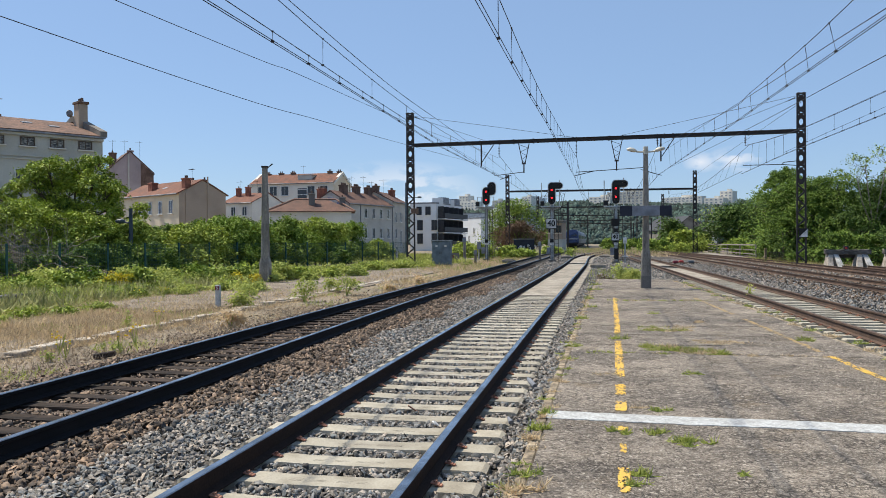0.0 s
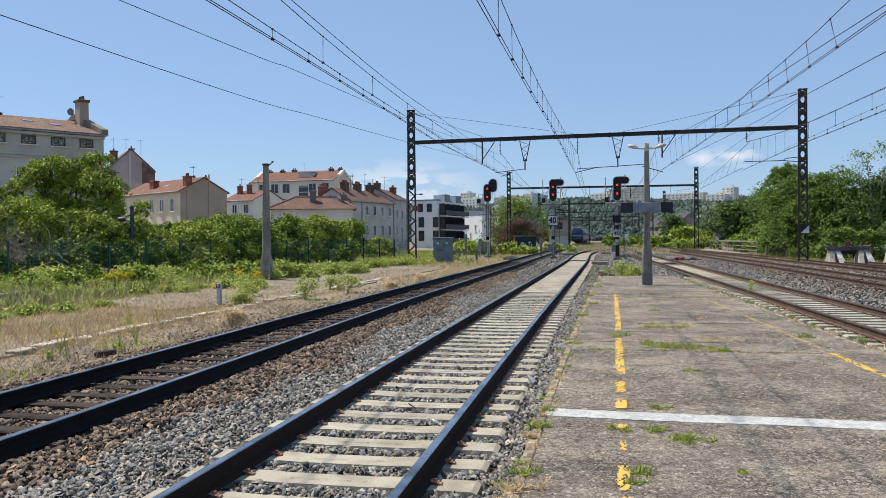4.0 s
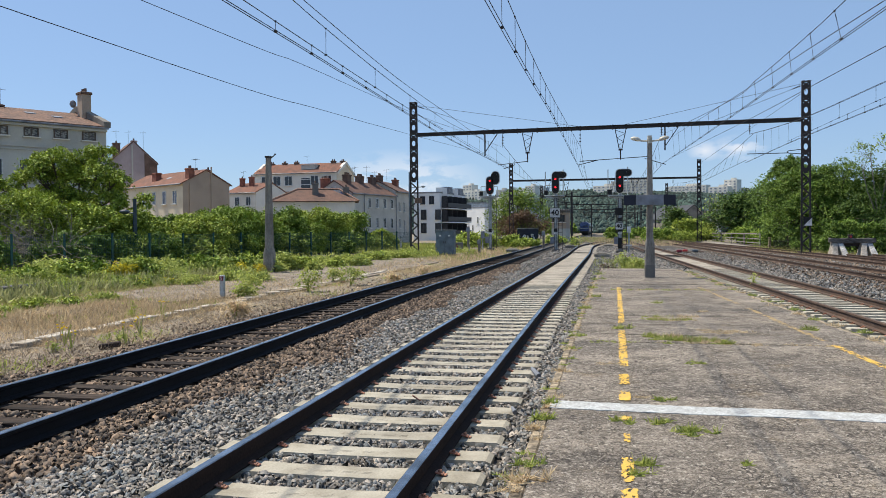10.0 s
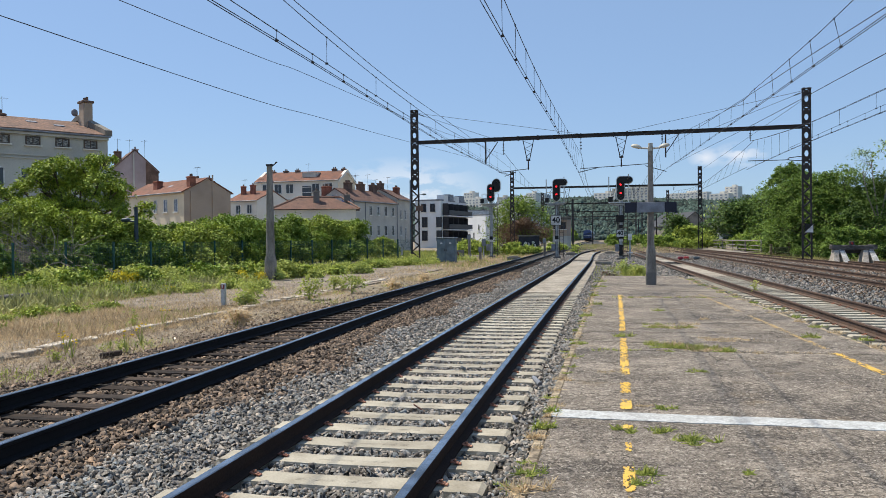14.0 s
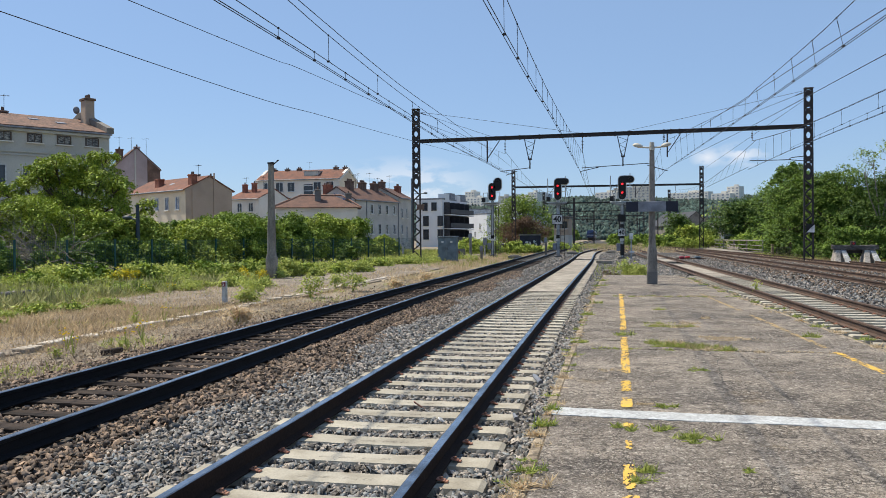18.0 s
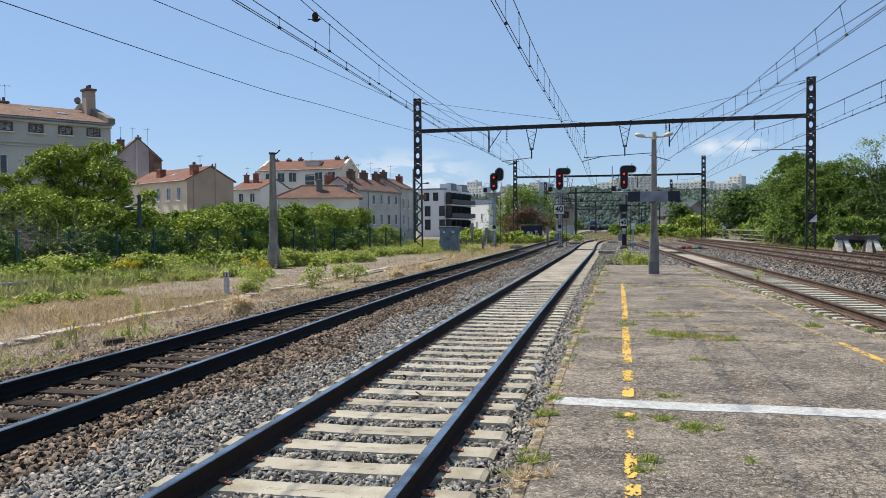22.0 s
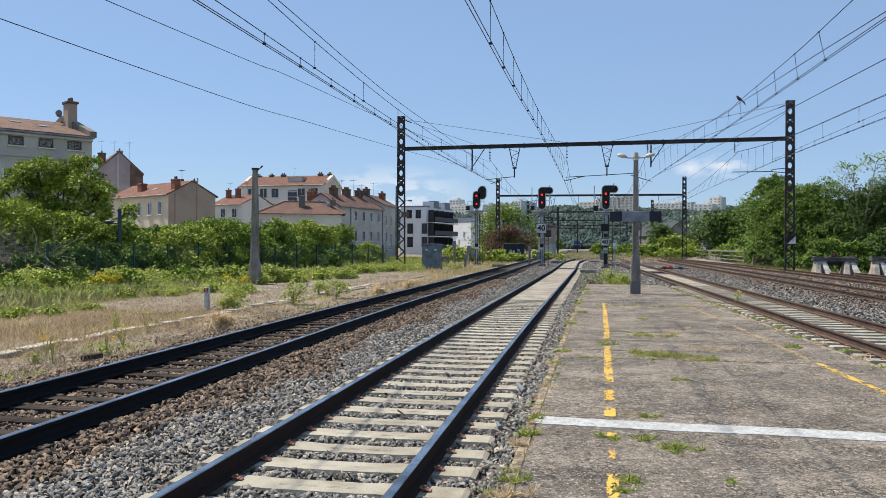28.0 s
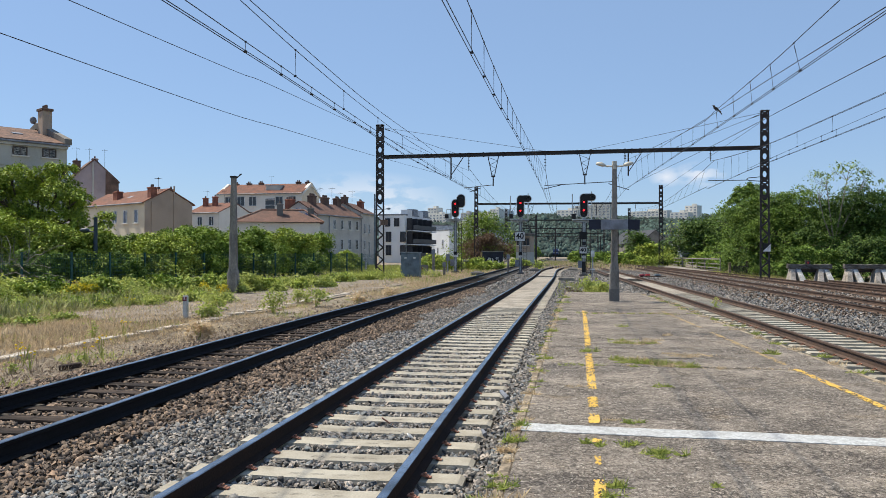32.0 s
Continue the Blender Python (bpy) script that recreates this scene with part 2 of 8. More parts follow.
M = {
    "earth": material("earth", (0.25, 0.205, 0.15), 0.95, vary=0.4, scale=0.35, fine=14, bump=0.6, tint=(0.17, 0.145, 0.09)),
    # coloured far darker than the stones, to paint the shade in their gaps
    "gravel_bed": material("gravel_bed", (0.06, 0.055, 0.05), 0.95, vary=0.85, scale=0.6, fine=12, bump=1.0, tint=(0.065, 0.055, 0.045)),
    "gravel_path": material("gravel_path", (0.25, 0.21, 0.165), 0.95, vary=0.55, scale=0.9, fine=14, bump=0.9, tint=(0.15, 0.12, 0.085)),
    "gravel_siding": material("gravel_siding", (0.19, 0.16, 0.13), 0.95, vary=0.8, scale=0.9, fine=14, bump=1.0, tint=(0.1, 0.08, 0.062)),
    "stone": material("stone", (0.245, 0.211, 0.178), 0.7, vary=0.35, scale=1.2, fine=60, bump=0.3, tint=(0.112, 0.128, 0.138), island=0.8, hue=True),
    "stone_pale": material("stone_pale", (0.32, 0.265, 0.21), 0.9, vary=0.25, scale=1.2, fine=60, bump=0.2, tint=(0.27, 0.22, 0.17), island=0.5),
    "stone_brown": material("stone_brown", (0.212, 0.151, 0.107), 0.9, vary=0.3, scale=1.2, fine=60, bump=0.25, tint=(0.1, 0.082, 0.068), island=0.75, hue=True),
    "sleeper_concrete": material("sleeper_concrete", (0.385, 0.355, 0.288), 0.9, vary=0.14, scale=3.2, fine=60, bump=0.2, tint=(0.27, 0.243, 0.19), random_ob=0.12),
    "sleeper_wood": material("sleeper_wood", (0.06, 0.045, 0.036), 0.9, vary=0.4, scale=3, fine=14, bump=0.6, tint=(0.03, 0.025, 0.022), random_ob=0.35, spec=0.15, stretch=(0.4, 4, 4)),
    "rail_side": material("rail_side", (0.03, 0.019, 0.015), 0.85, vary=0.25, scale=2.5, fine=50, bump=0.15, tint=(0.025, 0.017, 0.015), spec=0.1),
    "rail_oily": material("rail_oily", (0.01, 0.01, 0.012), 0.7, vary=0.25, scale=2.5, fine=50, bump=0.12, tint=(0.008, 0.008, 0.009), spec=0.12),
    "rail_rust": material("rail_rust", (0.1, 0.062, 0.043), 0.8, vary=0.3, scale=2.5, fine=50, bump=0.15, tint=(0.06, 0.038, 0.028)),
    "rail_top": material("rail_top", (0.48, 0.48, 0.49), 0.25, 1.0, vary=0.15, scale=2.0, fine=40, bump=0.03, tint=(0.2, 0.19, 0.18)),
    "clip_red": material("clip_red", (0.33, 0.165, 0.105), 0.75, vary=0.25, scale=9, fine=90, bump=0.1, tint=(0.2, 0.07, 0.045), random_ob=0.25),
    "bolt": material("bolt", (0.22, 0.2, 0.18), 0.6, 0.6, vary=0.2, fine=80, bump=0.05),
    "platform": asphalt("platform"),
    "kerb": material("kerb", (0.34, 0.275, 0.19), 0.95, vary=0.5, scale=5, fine=28, bump=0.6, tint=(0.13, 0.105, 0.075), random_ob=0.15),
    "white_paint": material("white_paint", (0.47, 0.485, 0.48), 0.8, vary=0.3, scale=9, fine=45, bump=0.5, tint=(0.36, 0.36, 0.35)),
    "yellow_paint": material("yellow_paint", (0.72, 0.45, 0.07), 0.75, vary=0.12, scale=12, fine=60, bump=0.25, tint=(0.6, 0.38, 0.09)),
    "yellow_worn": material("yellow_worn", (0.45, 0.31, 0.11), 0.85, vary=0.3, scale=16, fine=60, bump=0.3, tint=(0.24, 0.19, 0.14)),
    "crack": material("crack", (0.12, 0.112, 0.1), 0.95, vary=0.3, fine=30, bump=0.3),
    "edging": material("edging", (0.48, 0.43, 0.36), 0.95, vary=0.5, scale=2.5, fine=16, bump=0.6, tint=(0.3, 0.25, 0.19)),
    "slab": material("slab", (0.34, 0.305, 0.25), 0.95, vary=0.3, scale=1.7, fine=14, bump=0.4, tint=(0.21, 0.185, 0.15), random_ob=0.14),
    "iron": material("iron", (0.03, 0.028, 0.03), 0.65, vary=0.25, scale=3, fine=40, bump=0.1, tint=(0.045, 0.032, 0.026)),
    "wire": material("wire", (0.03, 0.03, 0.035), 0.6, vary=0.1, bump=0),
    "insulator": material("insulator", (0.05, 0.035, 0.03), 0.3, vary=0.1, bump=0),
    "concrete_post": material("concrete_post", (0.275, 0.252, 0.22), 0.92, vary=0.25, scale=3.5, fine=30, bump=0.4, tint=(0.15, 0.138, 0.12), stretch=(1, 1, 0.35)),
    "concrete_low": material("concrete_low", (0.16, 0.15, 0.135), 0.92, vary=0.2, scale=3, fine=40, bump=0.35, tint=(0.14, 0.135, 0.13)),
    "lamp_cream": material("lamp_cream", (0.62, 0.59, 0.5), 0.5, vary=0.08, scale=6, fine=40, bump=0.05),
    "sign_navy": material("sign_navy", (0.012, 0.016, 0.035), 0.5, vary=0.1, bump=0.02),
    "sign_grey": material("sign_grey", (0.23, 0.25, 0.29), 0.55, vary=0.08, bump=0.02),
    "signal_black": material("signal_black", (0.012, 0.012, 0.013), 0.55, vary=0.2, bump=0.02),
    "signal_post": material("signal_post", (0.42, 0.46, 0.475), 0.6, vary=0.15, scale=2, fine=30, bump=0.05, tint=(0.26, 0.27, 0.27)),
    "timber_grey": material("timber_grey", (0.13, 0.12, 0.11), 0.95, vary=0.5, scale=3, fine=9, bump=0.8, tint=(0.05, 0.047, 0.043), stretch=(0.5, 3, 3)),
    "concrete_pale": material("concrete_pale", (0.4, 0.36, 0.31), 0.92, vary=0.3, scale=3, fine=18, bump=0.4, tint=(0.22, 0.195, 0.165)),
    "concrete_white": material("concrete_white", (0.62, 0.6, 0.56), 0.9, vary=0.3, scale=3.5, fine=14, bump=0.3, tint=(0.34, 0.32, 0.29)),
    "sign_white": material("sign_white", (0.75, 0.75, 0.73), 0.55, vary=0.05, bump=0),
    "sign_black": material("sign_black", (0.01, 0.01, 0.01), 0.6, vary=0.1, bump=0),
    "lens_dark": material("lens_dark", (0.02, 0.012, 0.012), 0.2, vary=0.1, bump=0),
    "lens_red": glow("lens_red", (1.0, 0.02, 0.03), 2.2),
    "red_paint": material("red_paint", (0.5, 0.04, 0.04), 0.5, vary=0.12, bump=0.03),
    "maroon": material("maroon", (0.24, 0.03, 0.05), 0.6, vary=0.12, bump=0.03),
    "lamp_navy": material("lamp_navy", (0.03, 0.05, 0.075), 0.45, vary=0.1, bump=0.02),
    "cabinet_grey": material("cabinet_grey", (0.14, 0.185, 0.22), 0.55, vary=0.08, scale=2, fine=30, bump=0.04),
    "fence_green": material("fence_green", (0.012, 0.075, 0.068), 0.5, vary=0.1, bump=0.02),
    "fence_mesh": material("fence_mesh", (0.03, 0.09, 0.08), 0.6, vary=0.1, bump=0),
    "bark": material("bark", (0.13, 0.1, 0.075), 0.95, vary=0.3, scale=6, fine=30, bump=0.6, tint=(0.08, 0.065, 0.05)),
    "pale_bark": material("pale_bark", (0.28, 0.25, 0.21), 0.95, vary=0.25, scale=6, fine=30, bump=0.4),
    "leaf": leaf_material("leaf", (0.04, 0.098, 0.018), (0.3, 0.4, 0.062), 0.05),
    "leaf_light": leaf_material("leaf_light", (0.062, 0.135, 0.022), (0.46, 0.53, 0.095), 0.05),
    "leaf_frond": leaf_material("leaf_frond", (0.045, 0.11, 0.018), (0.42, 0.5, 0.08), 0.07),
    "leaf_dark": leaf_material("leaf_dark", (0.027, 0.07, 0.016), (0.2, 0.3, 0.05), 0.05),
    "leaf_deep": leaf_material("leaf_deep", (0.02, 0.054, 0.016), (0.135, 0.21, 0.042), 0.05),
    "leaf_red": leaf_material("leaf_red", (0.095, 0.068, 0.045), (0.18, 0.115, 0.072), 0.2),
    "weed": leaf_material("weed", (0.13, 0.2, 0.04), (0.48, 0.52, 0.14), 0.35),
    "grass_dry": leaf_material("grass_dry", (0.46, 0.35, 0.22), (0.74, 0.6, 0.4), 0.4),
    "grass_green": leaf_material("grass_green", (0.22, 0.3, 0.06), (0.46, 0.48, 0.15), 0.45),
    "grass_pale": leaf_material("grass_pale", (0.25, 0.3, 0.12), (0.5, 0.5, 0.26), 0.4),
    "flower_green": leaf_material("flower_green", (0.25, 0.3, 0.04), (0.75, 0.6, 0.05), 0.3),
    "stalk_grey": leaf_material("stalk_grey", (0.2, 0.155, 0.12), (0.46, 0.38, 0.29), 0.2),
    "flower": leaf_material("flower", (0.75, 0.5, 0.02), (0.85, 0.65, 0.05), 0.2),
    # green pulled towards blue-grey: distance haze painted into the base colour
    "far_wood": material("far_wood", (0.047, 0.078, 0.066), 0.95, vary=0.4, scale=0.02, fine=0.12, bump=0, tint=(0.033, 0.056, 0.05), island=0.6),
    "render_grey": material("render_grey", (0.5, 0.487, 0.44), 0.95, vary=0.08, scale=0.35, fine=12, bump=0.1, tint=(0.41, 0.395, 0.355)),
    # darker grey-brown render for the block's parapet and the low hall
    "render_dirty": material("render_dirty", (0.24, 0.22, 0.19), 0.95, vary=0.2, scale=0.9, fine=9, bump=0.2, tint=(0.14, 0.13, 0.115)),
    "render_mauve": material("render_mauve", (0.42, 0.35, 0.35), 0.95, vary=0.08, scale=0.35, fine=12, bump=0.1, tint=(0.31, 0.26, 0.26)),
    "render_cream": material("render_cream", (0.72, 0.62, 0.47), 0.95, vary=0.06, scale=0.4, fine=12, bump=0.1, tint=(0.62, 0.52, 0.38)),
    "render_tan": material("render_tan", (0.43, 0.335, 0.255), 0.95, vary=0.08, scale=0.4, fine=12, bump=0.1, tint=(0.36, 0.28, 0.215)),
    "render_white": material("render_white", (0.72, 0.69, 0.62), 0.95, vary=0.06, scale=0.3, fine=10, bump=0.08, tint=(0.62, 0.59, 0.53)),
    "render_pale": material("render_pale", (0.53, 0.51, 0.46), 0.95, vary=0.1, scale=0.4, fine=8, bump=0.1, tint=(0.43, 0.41, 0.37)),
    "render_bright": material("render_bright", (0.74, 0.75, 0.76), 0.9, vary=0.04, scale=0.3, fine=10, bump=0.05, tint=(0.68, 0.69, 0.7)),
    "brick_brown": material("brick_brown", (0.17, 0.11, 0.085), 0.95, vary=0.25, scale=1, fine=9, bump=0.3),
    "roof_tile": material("roof_tile", (0.205, 0.088, 0.056), 0.9, vary=0.4, scale=0.9, fine=6, bump=0.5, tint=(0.135, 0.07, 0.052)),
    "roof_pale": material("roof_pale", (0.24, 0.13, 0.09), 0.9, vary=0.35, scale=0.8, fine=6, bump=0.5, tint=(0.24, 0.16, 0.12)),
    "roof_dark": material("roof_dark", (0.16, 0.086, 0.062), 0.9, vary=0.4, scale=0.9, fine=6, bump=0.5, tint=(0.1, 0.06, 0.048)),
    "roof_old": material("roof_old", (0.2, 0.112, 0.076), 0.9, vary=0.5, scale=1.3, fine=5, bump=0.6, tint=(0.115, 0.074, 0.057)),
    "window_net": material("window_net", (0.03, 0.03, 0.03), 0.3, vary=0.2, scale=4.5, fine=20, bump=0, tint=(0.34, 0.32, 0.28), spots=0.45, stretch=(1, 1, 3)),
    "roof_slate": material("roof_slate", (0.045, 0.048, 0.055), 0.7, vary=0.2, scale=0.6, fine=8, bump=0.2),
    "brick_red": material("brick_red", (0.3, 0.12, 0.08), 0.95, vary=0.3, scale=2, fine=16, bump=0.3),
    "zinc": material("zinc", (0.25, 0.26, 0.28), 0.55, 0.3, vary=0.12, scale=1, fine=12, bump=0.03),
    "window_dark": material("window_dark", (0.03, 0.035, 0.045), 0.15, vary=0.1, scale=0.8, fine=4, bump=0, spec=0.6),
    "window_blue": material("window_blue", (0.1, 0.14, 0.22), 0.3, vary=0.15, scale=0.8, fine=4, bump=0, spec=0.6),
    "frame_white": material("frame_white", (0.7, 0.7, 0.68), 0.6, vary=0.05, bump=0),
    "frame_brown": material("frame_brown", (0.1, 0.07, 0.05), 0.6, vary=0.1, bump=0),
    "shutter": material("shutter", (0.5, 0.55, 0.6), 0.7, vary=0.08, scale=2, fine=16, bump=0.1),
    "glass_grey": material("glass_grey", (0.06, 0.07, 0.085), 0.25, vary=0.1, bump=0),
    "balcony": material("balcony", (0.035, 0.035, 0.04), 0.5, vary=0.1, bump=0),
    "train_blue": material("train_blue", (0.015, 0.035, 0.11), 0.35, vary=0.1, bump=0, local=True),
    "train_grey": material("train_grey", (0.27, 0.3, 0.34), 0.4, 0.2, vary=0.1, bump=0, local=True),
    "train_dark": material("train_dark", (0.03, 0.03, 0.033), 0.7, vary=0.1, bump=0, local=True),
    "glass_dark": material("glass_dark", (0.02, 0.025, 0.03), 0.08, vary=0.05, bump=0, local=True, spec=0.6),
    "far_window": material("far_window", (0.27, 0.3, 0.35), 0.4, vary=0.1, bump=0),
    "feather": material("feather", (0.012, 0.012, 0.015), 0.6, vary=0.2, bump=0.05, local=True),
    "graffiti_pale": material("graffiti_pale", (0.6, 0.62, 0.66), 0.8, vary=0.1, bump=0),
    "graffiti_blue": material("graffiti_blue", (0.15, 0.2, 0.4), 0.8, vary=0.1, bump=0),
}


# ---- building helpers ----
def part(name, bm, mat, parent=None, label="", smooth=False, mats=()):
    """Links a bmesh as one mesh object under a thing or a part."""
    me = bpy.data.meshes.new(name)
    bm.normal_update()
    bm.to_mesh(me)
    bm.free()
    for m in (mat, *mats):
        me.materials.append(M[m])
    if smooth:
        me.polygons.foreach_set("use_smooth", [True] * len(me.polygons))
    ob = new(name, me)
    ob.parent = parent
    if label:
        tagged(ob, label)
    return ob


def again(ob, parent, m, name=""):
    """Another object on the same mesh."""
    o = new(name or ob.name.split(".")[0], ob.data)
    o.parent = parent
    o.matrix_basis = m
    return o


def thing(name, label, category, at=(0, 0, 0), rz=0.0, group="", kind=""):
    ob = new(name)
    ob.empty_display_size = 0.2
    ob.matrix_basis = pose(*at, 0, 0, rz)
    return tagged(ob, label, category, group, kind)


def box(bm, c, s, m=None, bevel=0.0):
    r = bmesh.ops.create_cube(bm, size=1.0)["verts"]
    bmesh.ops.scale(bm, vec=s, verts=r)
    if bevel:
        es = list({e for v in r for e in v.link_edges})
        r = bmesh.ops.bevel(bm, geom=es, offset=bevel, segments=1, affect="EDGES")["verts"]
    if m is not None:
        bmesh.ops.transform(bm, matrix=m, verts=r)
    bmesh.ops.translate(bm, vec=c, verts=r)
    return r


def tube(bm, a, b, r0, r1=None, n=8, caps=True):
    a, b = Vector(a), Vector(b)
    d = b - a
    r = bmesh.ops.create_cone(bm, cap_ends=caps, segments=n, radius1=r0, radius2=r0 if r1 is None else r1, depth=d.length)["verts"]
    m = Matrix.Translation((a + b) / 2) @ d.to_track_quat("Z", "Y").to_matrix().to_4x4()
    bmesh.ops.transform(bm, matrix=m, verts=r)
    return r


def bar(bm, a, b, w, h):
    """A straight bar of rectangular section from a to b."""
    a, b = Vector(a), Vector(b)
    d = b - a
    r = bmesh.ops.create_cube(bm, size=1.0)["verts"]
    bmesh.ops.scale(bm, vec=(w, h, d.length), verts=r)
    m = Matrix.Translation((a + b) / 2) @ d.to_track_quat("Z", "Y").to_matrix().to_4x4()
    bmesh.ops.transform(bm, matrix=m, verts=r)
    return r


def ball(bm, c, s, n=8):
    r = bmesh.ops.create_uvsphere(bm, u_segments=n, v_segments=max(4, n // 2 + 1), radius=1.0)["verts"]
    bmesh.ops.scale(bm, vec=s, verts=r)
    bmesh.ops.translate(bm, vec=c, verts=r)
    return r


def prism(bm, profile, y0, y1, axis="y"):
    """A closed profile (u, z) drawn out along y (or along x)."""
    def P(u, w, z):
        return (u, w, z) if axis == "y" else (w, u, z)
    a = [bm.verts.new(P(u, y0, z)) for u, z in profile]
    b = [bm.verts.new(P(u, y1, z)) for u, z in profile]
    n = len(profile)
    for i in range(n):
        bm.faces.new((a[i], a[(i + 1) % n], b[(i + 1) % n], b[i]))
    bm.faces.new(a[::-1]), bm.faces.new(b)
    bmesh.ops.recalc_face_normals(bm, faces=bm.faces)


def sweep(bm, profile, path, mat_of=None):
    """A closed profile (u, z) along a path of (x, y, z) that runs mainly along y."""
    rings, n = [], len(profile)
    for i, (x, y, z) in enumerate(path):
        x0, y0, _ = path[max(0, i - 1)]
        x1, y1, _ = path[min(len(path) - 1, i + 1)]
        ang = math.atan2(x1 - x0, y1 - y0)
        rings.append([bm.verts.new((x + u * math.cos(ang), y - u * math.sin(ang), z + w)) for u, w in profile])
    for a, b in zip(rings, rings[1:]):
        for i in range(n):
            f = bm.faces.new((a[i], b[i], b[(i + 1) % n], a[(i + 1) % n]))
            if mat_of:
                f.material_index = mat_of(i)
    bm.faces.new(rings[0]), bm.faces.new(rings[-1][::-1])
    bmesh.ops.recalc_face_normals(bm, faces=bm.faces)


def arrays_object(name, V, F, mat, parent=None, smooth=False):
    """A mesh object from numpy arrays of corners and of faces with equal corner counts."""
    V, F = np.asarray(V, np.float32), np.asarray(F, np.int32)
    me = bpy.data.meshes.new(name)
    me.vertices.add(len(V))
    me.vertices.foreach_set("co", V.ravel())
    k = F.shape[1]
    me.loops.add(F.size)
    me.loops.foreach_set("vertex_index", F.ravel())
    me.polygons.add(len(F))
    me.polygons.foreach_set("loop_start", np.arange(0, F.size, k, dtype=np.int32))
    me.update(calc_edges=True)
    me.validate()
    me.materials.append(M[mat])
    ob = new(name, me)
    ob.parent = parent
    return ob


def scatter(template_v, template_f, places, turns, scales):
    """Copies of a small shape, joined: corners and faces."""
    tv = np.asarray(template_v)
    V = np.einsum("nij,kj->nki", turns, tv) * scales[:, None, :] + places[:, None, :] if scales.ndim == 2 else np.einsum("nij,kj->nki", turns, tv) * scales[:, None, None] + places[:, None, :]
    F = np.asarray(template_f)[None] + (np.arange(len(places)) * len(tv))[:, None, None]
    return V.reshape(-1, 3), F.reshape(-1, F.shape[-1])


def turns_z(n, rng, lean=0.3):
    """Turns about z with a random lean."""
    a, b, c = rng.uniform(0, 2 * np.pi, n), rng.normal(0, lean, n), rng.normal(0, lean, n)
    ca, sa, cb, sb, cc, sc, o, i = np.cos(a), np.sin(a), np.cos(b), np.sin(b), np.cos(c), np.sin(c), np.zeros(n), np.ones(n)
    rz = np.stack([np.stack([ca, -sa, o], -1), np.stack([sa, ca, o], -1), np.stack([o, o, i], -1)], 1)
    ry = np.stack([np.stack([cb, o, sb], -1), np.stack([o, i, o], -1), np.stack([-sb, o, cb], -1)], 1)
    rx = np.stack([np.stack([i, o, o], -1), np.stack([o, cc, -sc], -1), np.stack([o, sc, cc], -1)], 1)
    return rx @ ry @ rz


# ---- ground ----
def ground_height(x, y):
    """The land: level by the tracks, a wooded hill far behind."""
    z = np.full_like(x, -0.38)
    far = np.clip((y - 420) / 900, 0, 1)
    return z + far * 0


def make_ground():
    xs = np.concatenate([np.linspace(-2600, -120, 14), np.linspace(-100, 100, 41), np.linspace(120, 2600, 14)])
    ys = np.concatenate([np.linspace(-400, -20, 8), np.linspace(-10, 160, 35), np.linspace(200, 3500, 20)])
    X, Y = np.meshgrid(xs, ys)
    Z = ground_height(X, Y)
    V = np.stack([X, Y, Z], -1).reshape(-1, 3)
    nx = len(xs)
    F = [[j * nx + i, j * nx + i + 1, (j + 1) * nx + i + 1, (j + 1) * nx + i] for j in range(len(ys) - 1) for i in range(nx - 1)]
    ob = arrays_object("ground", V, F, "earth")
    tagged(ob, "bare brown earth with dry patches around the railway", "ground", kind="structure")


make_ground()


def sheet(name, label, outline, z, thick, mat, category, parent=None):
    """A flat bed with real thickness over an outline in plan."""
    bm = bmesh.new()
    vs = [bm.verts.new((x, y, z)) for x, y in outline]
    f = bm.faces.new(vs)
    if f.normal.z < 0:
        f.normal_flip()
    r = bmesh.ops.extrude_face_region(bm, geom=[f])
    bmesh.ops.translate(bm, vec=(0, 0, -thick), verts=[v for v in r["geom"] if isinstance(v, bmesh.types.BMVert)])
    bmesh.ops.recalc_face_normals(bm, faces=bm.faces)
    bmesh.ops.triangulate(bm, faces=bm.faces)
    ob = part(name, bm, mat, parent)
    if parent is None:
        tagged(ob, label, category, kind="structure")
    return ob


# ---- tracks: centre lines in plan ----
def polyline(points):
    px, py = [p[1] for p in points], [p[0] for p in points]

    def at(y):
        """x of the centre at y, smoothed."""
        ys = np.linspace(y - 6, y + 6, 7)
        return float(np.mean(np.interp(ys, py, px)))
    return at


NEAR = polyline([(-30, -2.075), (15, -2.075), (22, -2.03), (30, -1.98), (52, -1.78), (60, -1.72), (75, -1.84), (88, -1.75), (100, -1.1), (118, 0.6), (150, 3.6)])
LEFT = polyline([(-30, -5.72), (8, -5.72), (20, -5.98), (40, -5.95), (90, -6.0), (600, -6.0)])
RIGHT = polyline([(-30, 6.7), (0, 6.0), (10, 5.76), (17, 5.53), (25, 5.33), (35, 5.0), (58, 4.37), (100, 3.2), (200, 1.5)])
RIGHT2 = polyline([(-30, 11.4), (30, 10.25), (60, 9.65), (90, 8.95), (130, 7.0), (200, 3.5)])
RIGHT3 = polyline([(-30, 15.4), (40, 13.85), (60, 13.4), (80, 12.6), (120, 9.6), (160, 6.2)])
RIGHT4 = polyline([(-30, 18.6), (56, 16.0), (60, 15.9)])

STEP_NEAR, FIRST_NEAR, STEP_LEFT, FIRST_LEFT = 0.5725, 5.984, 0.58, 7.7
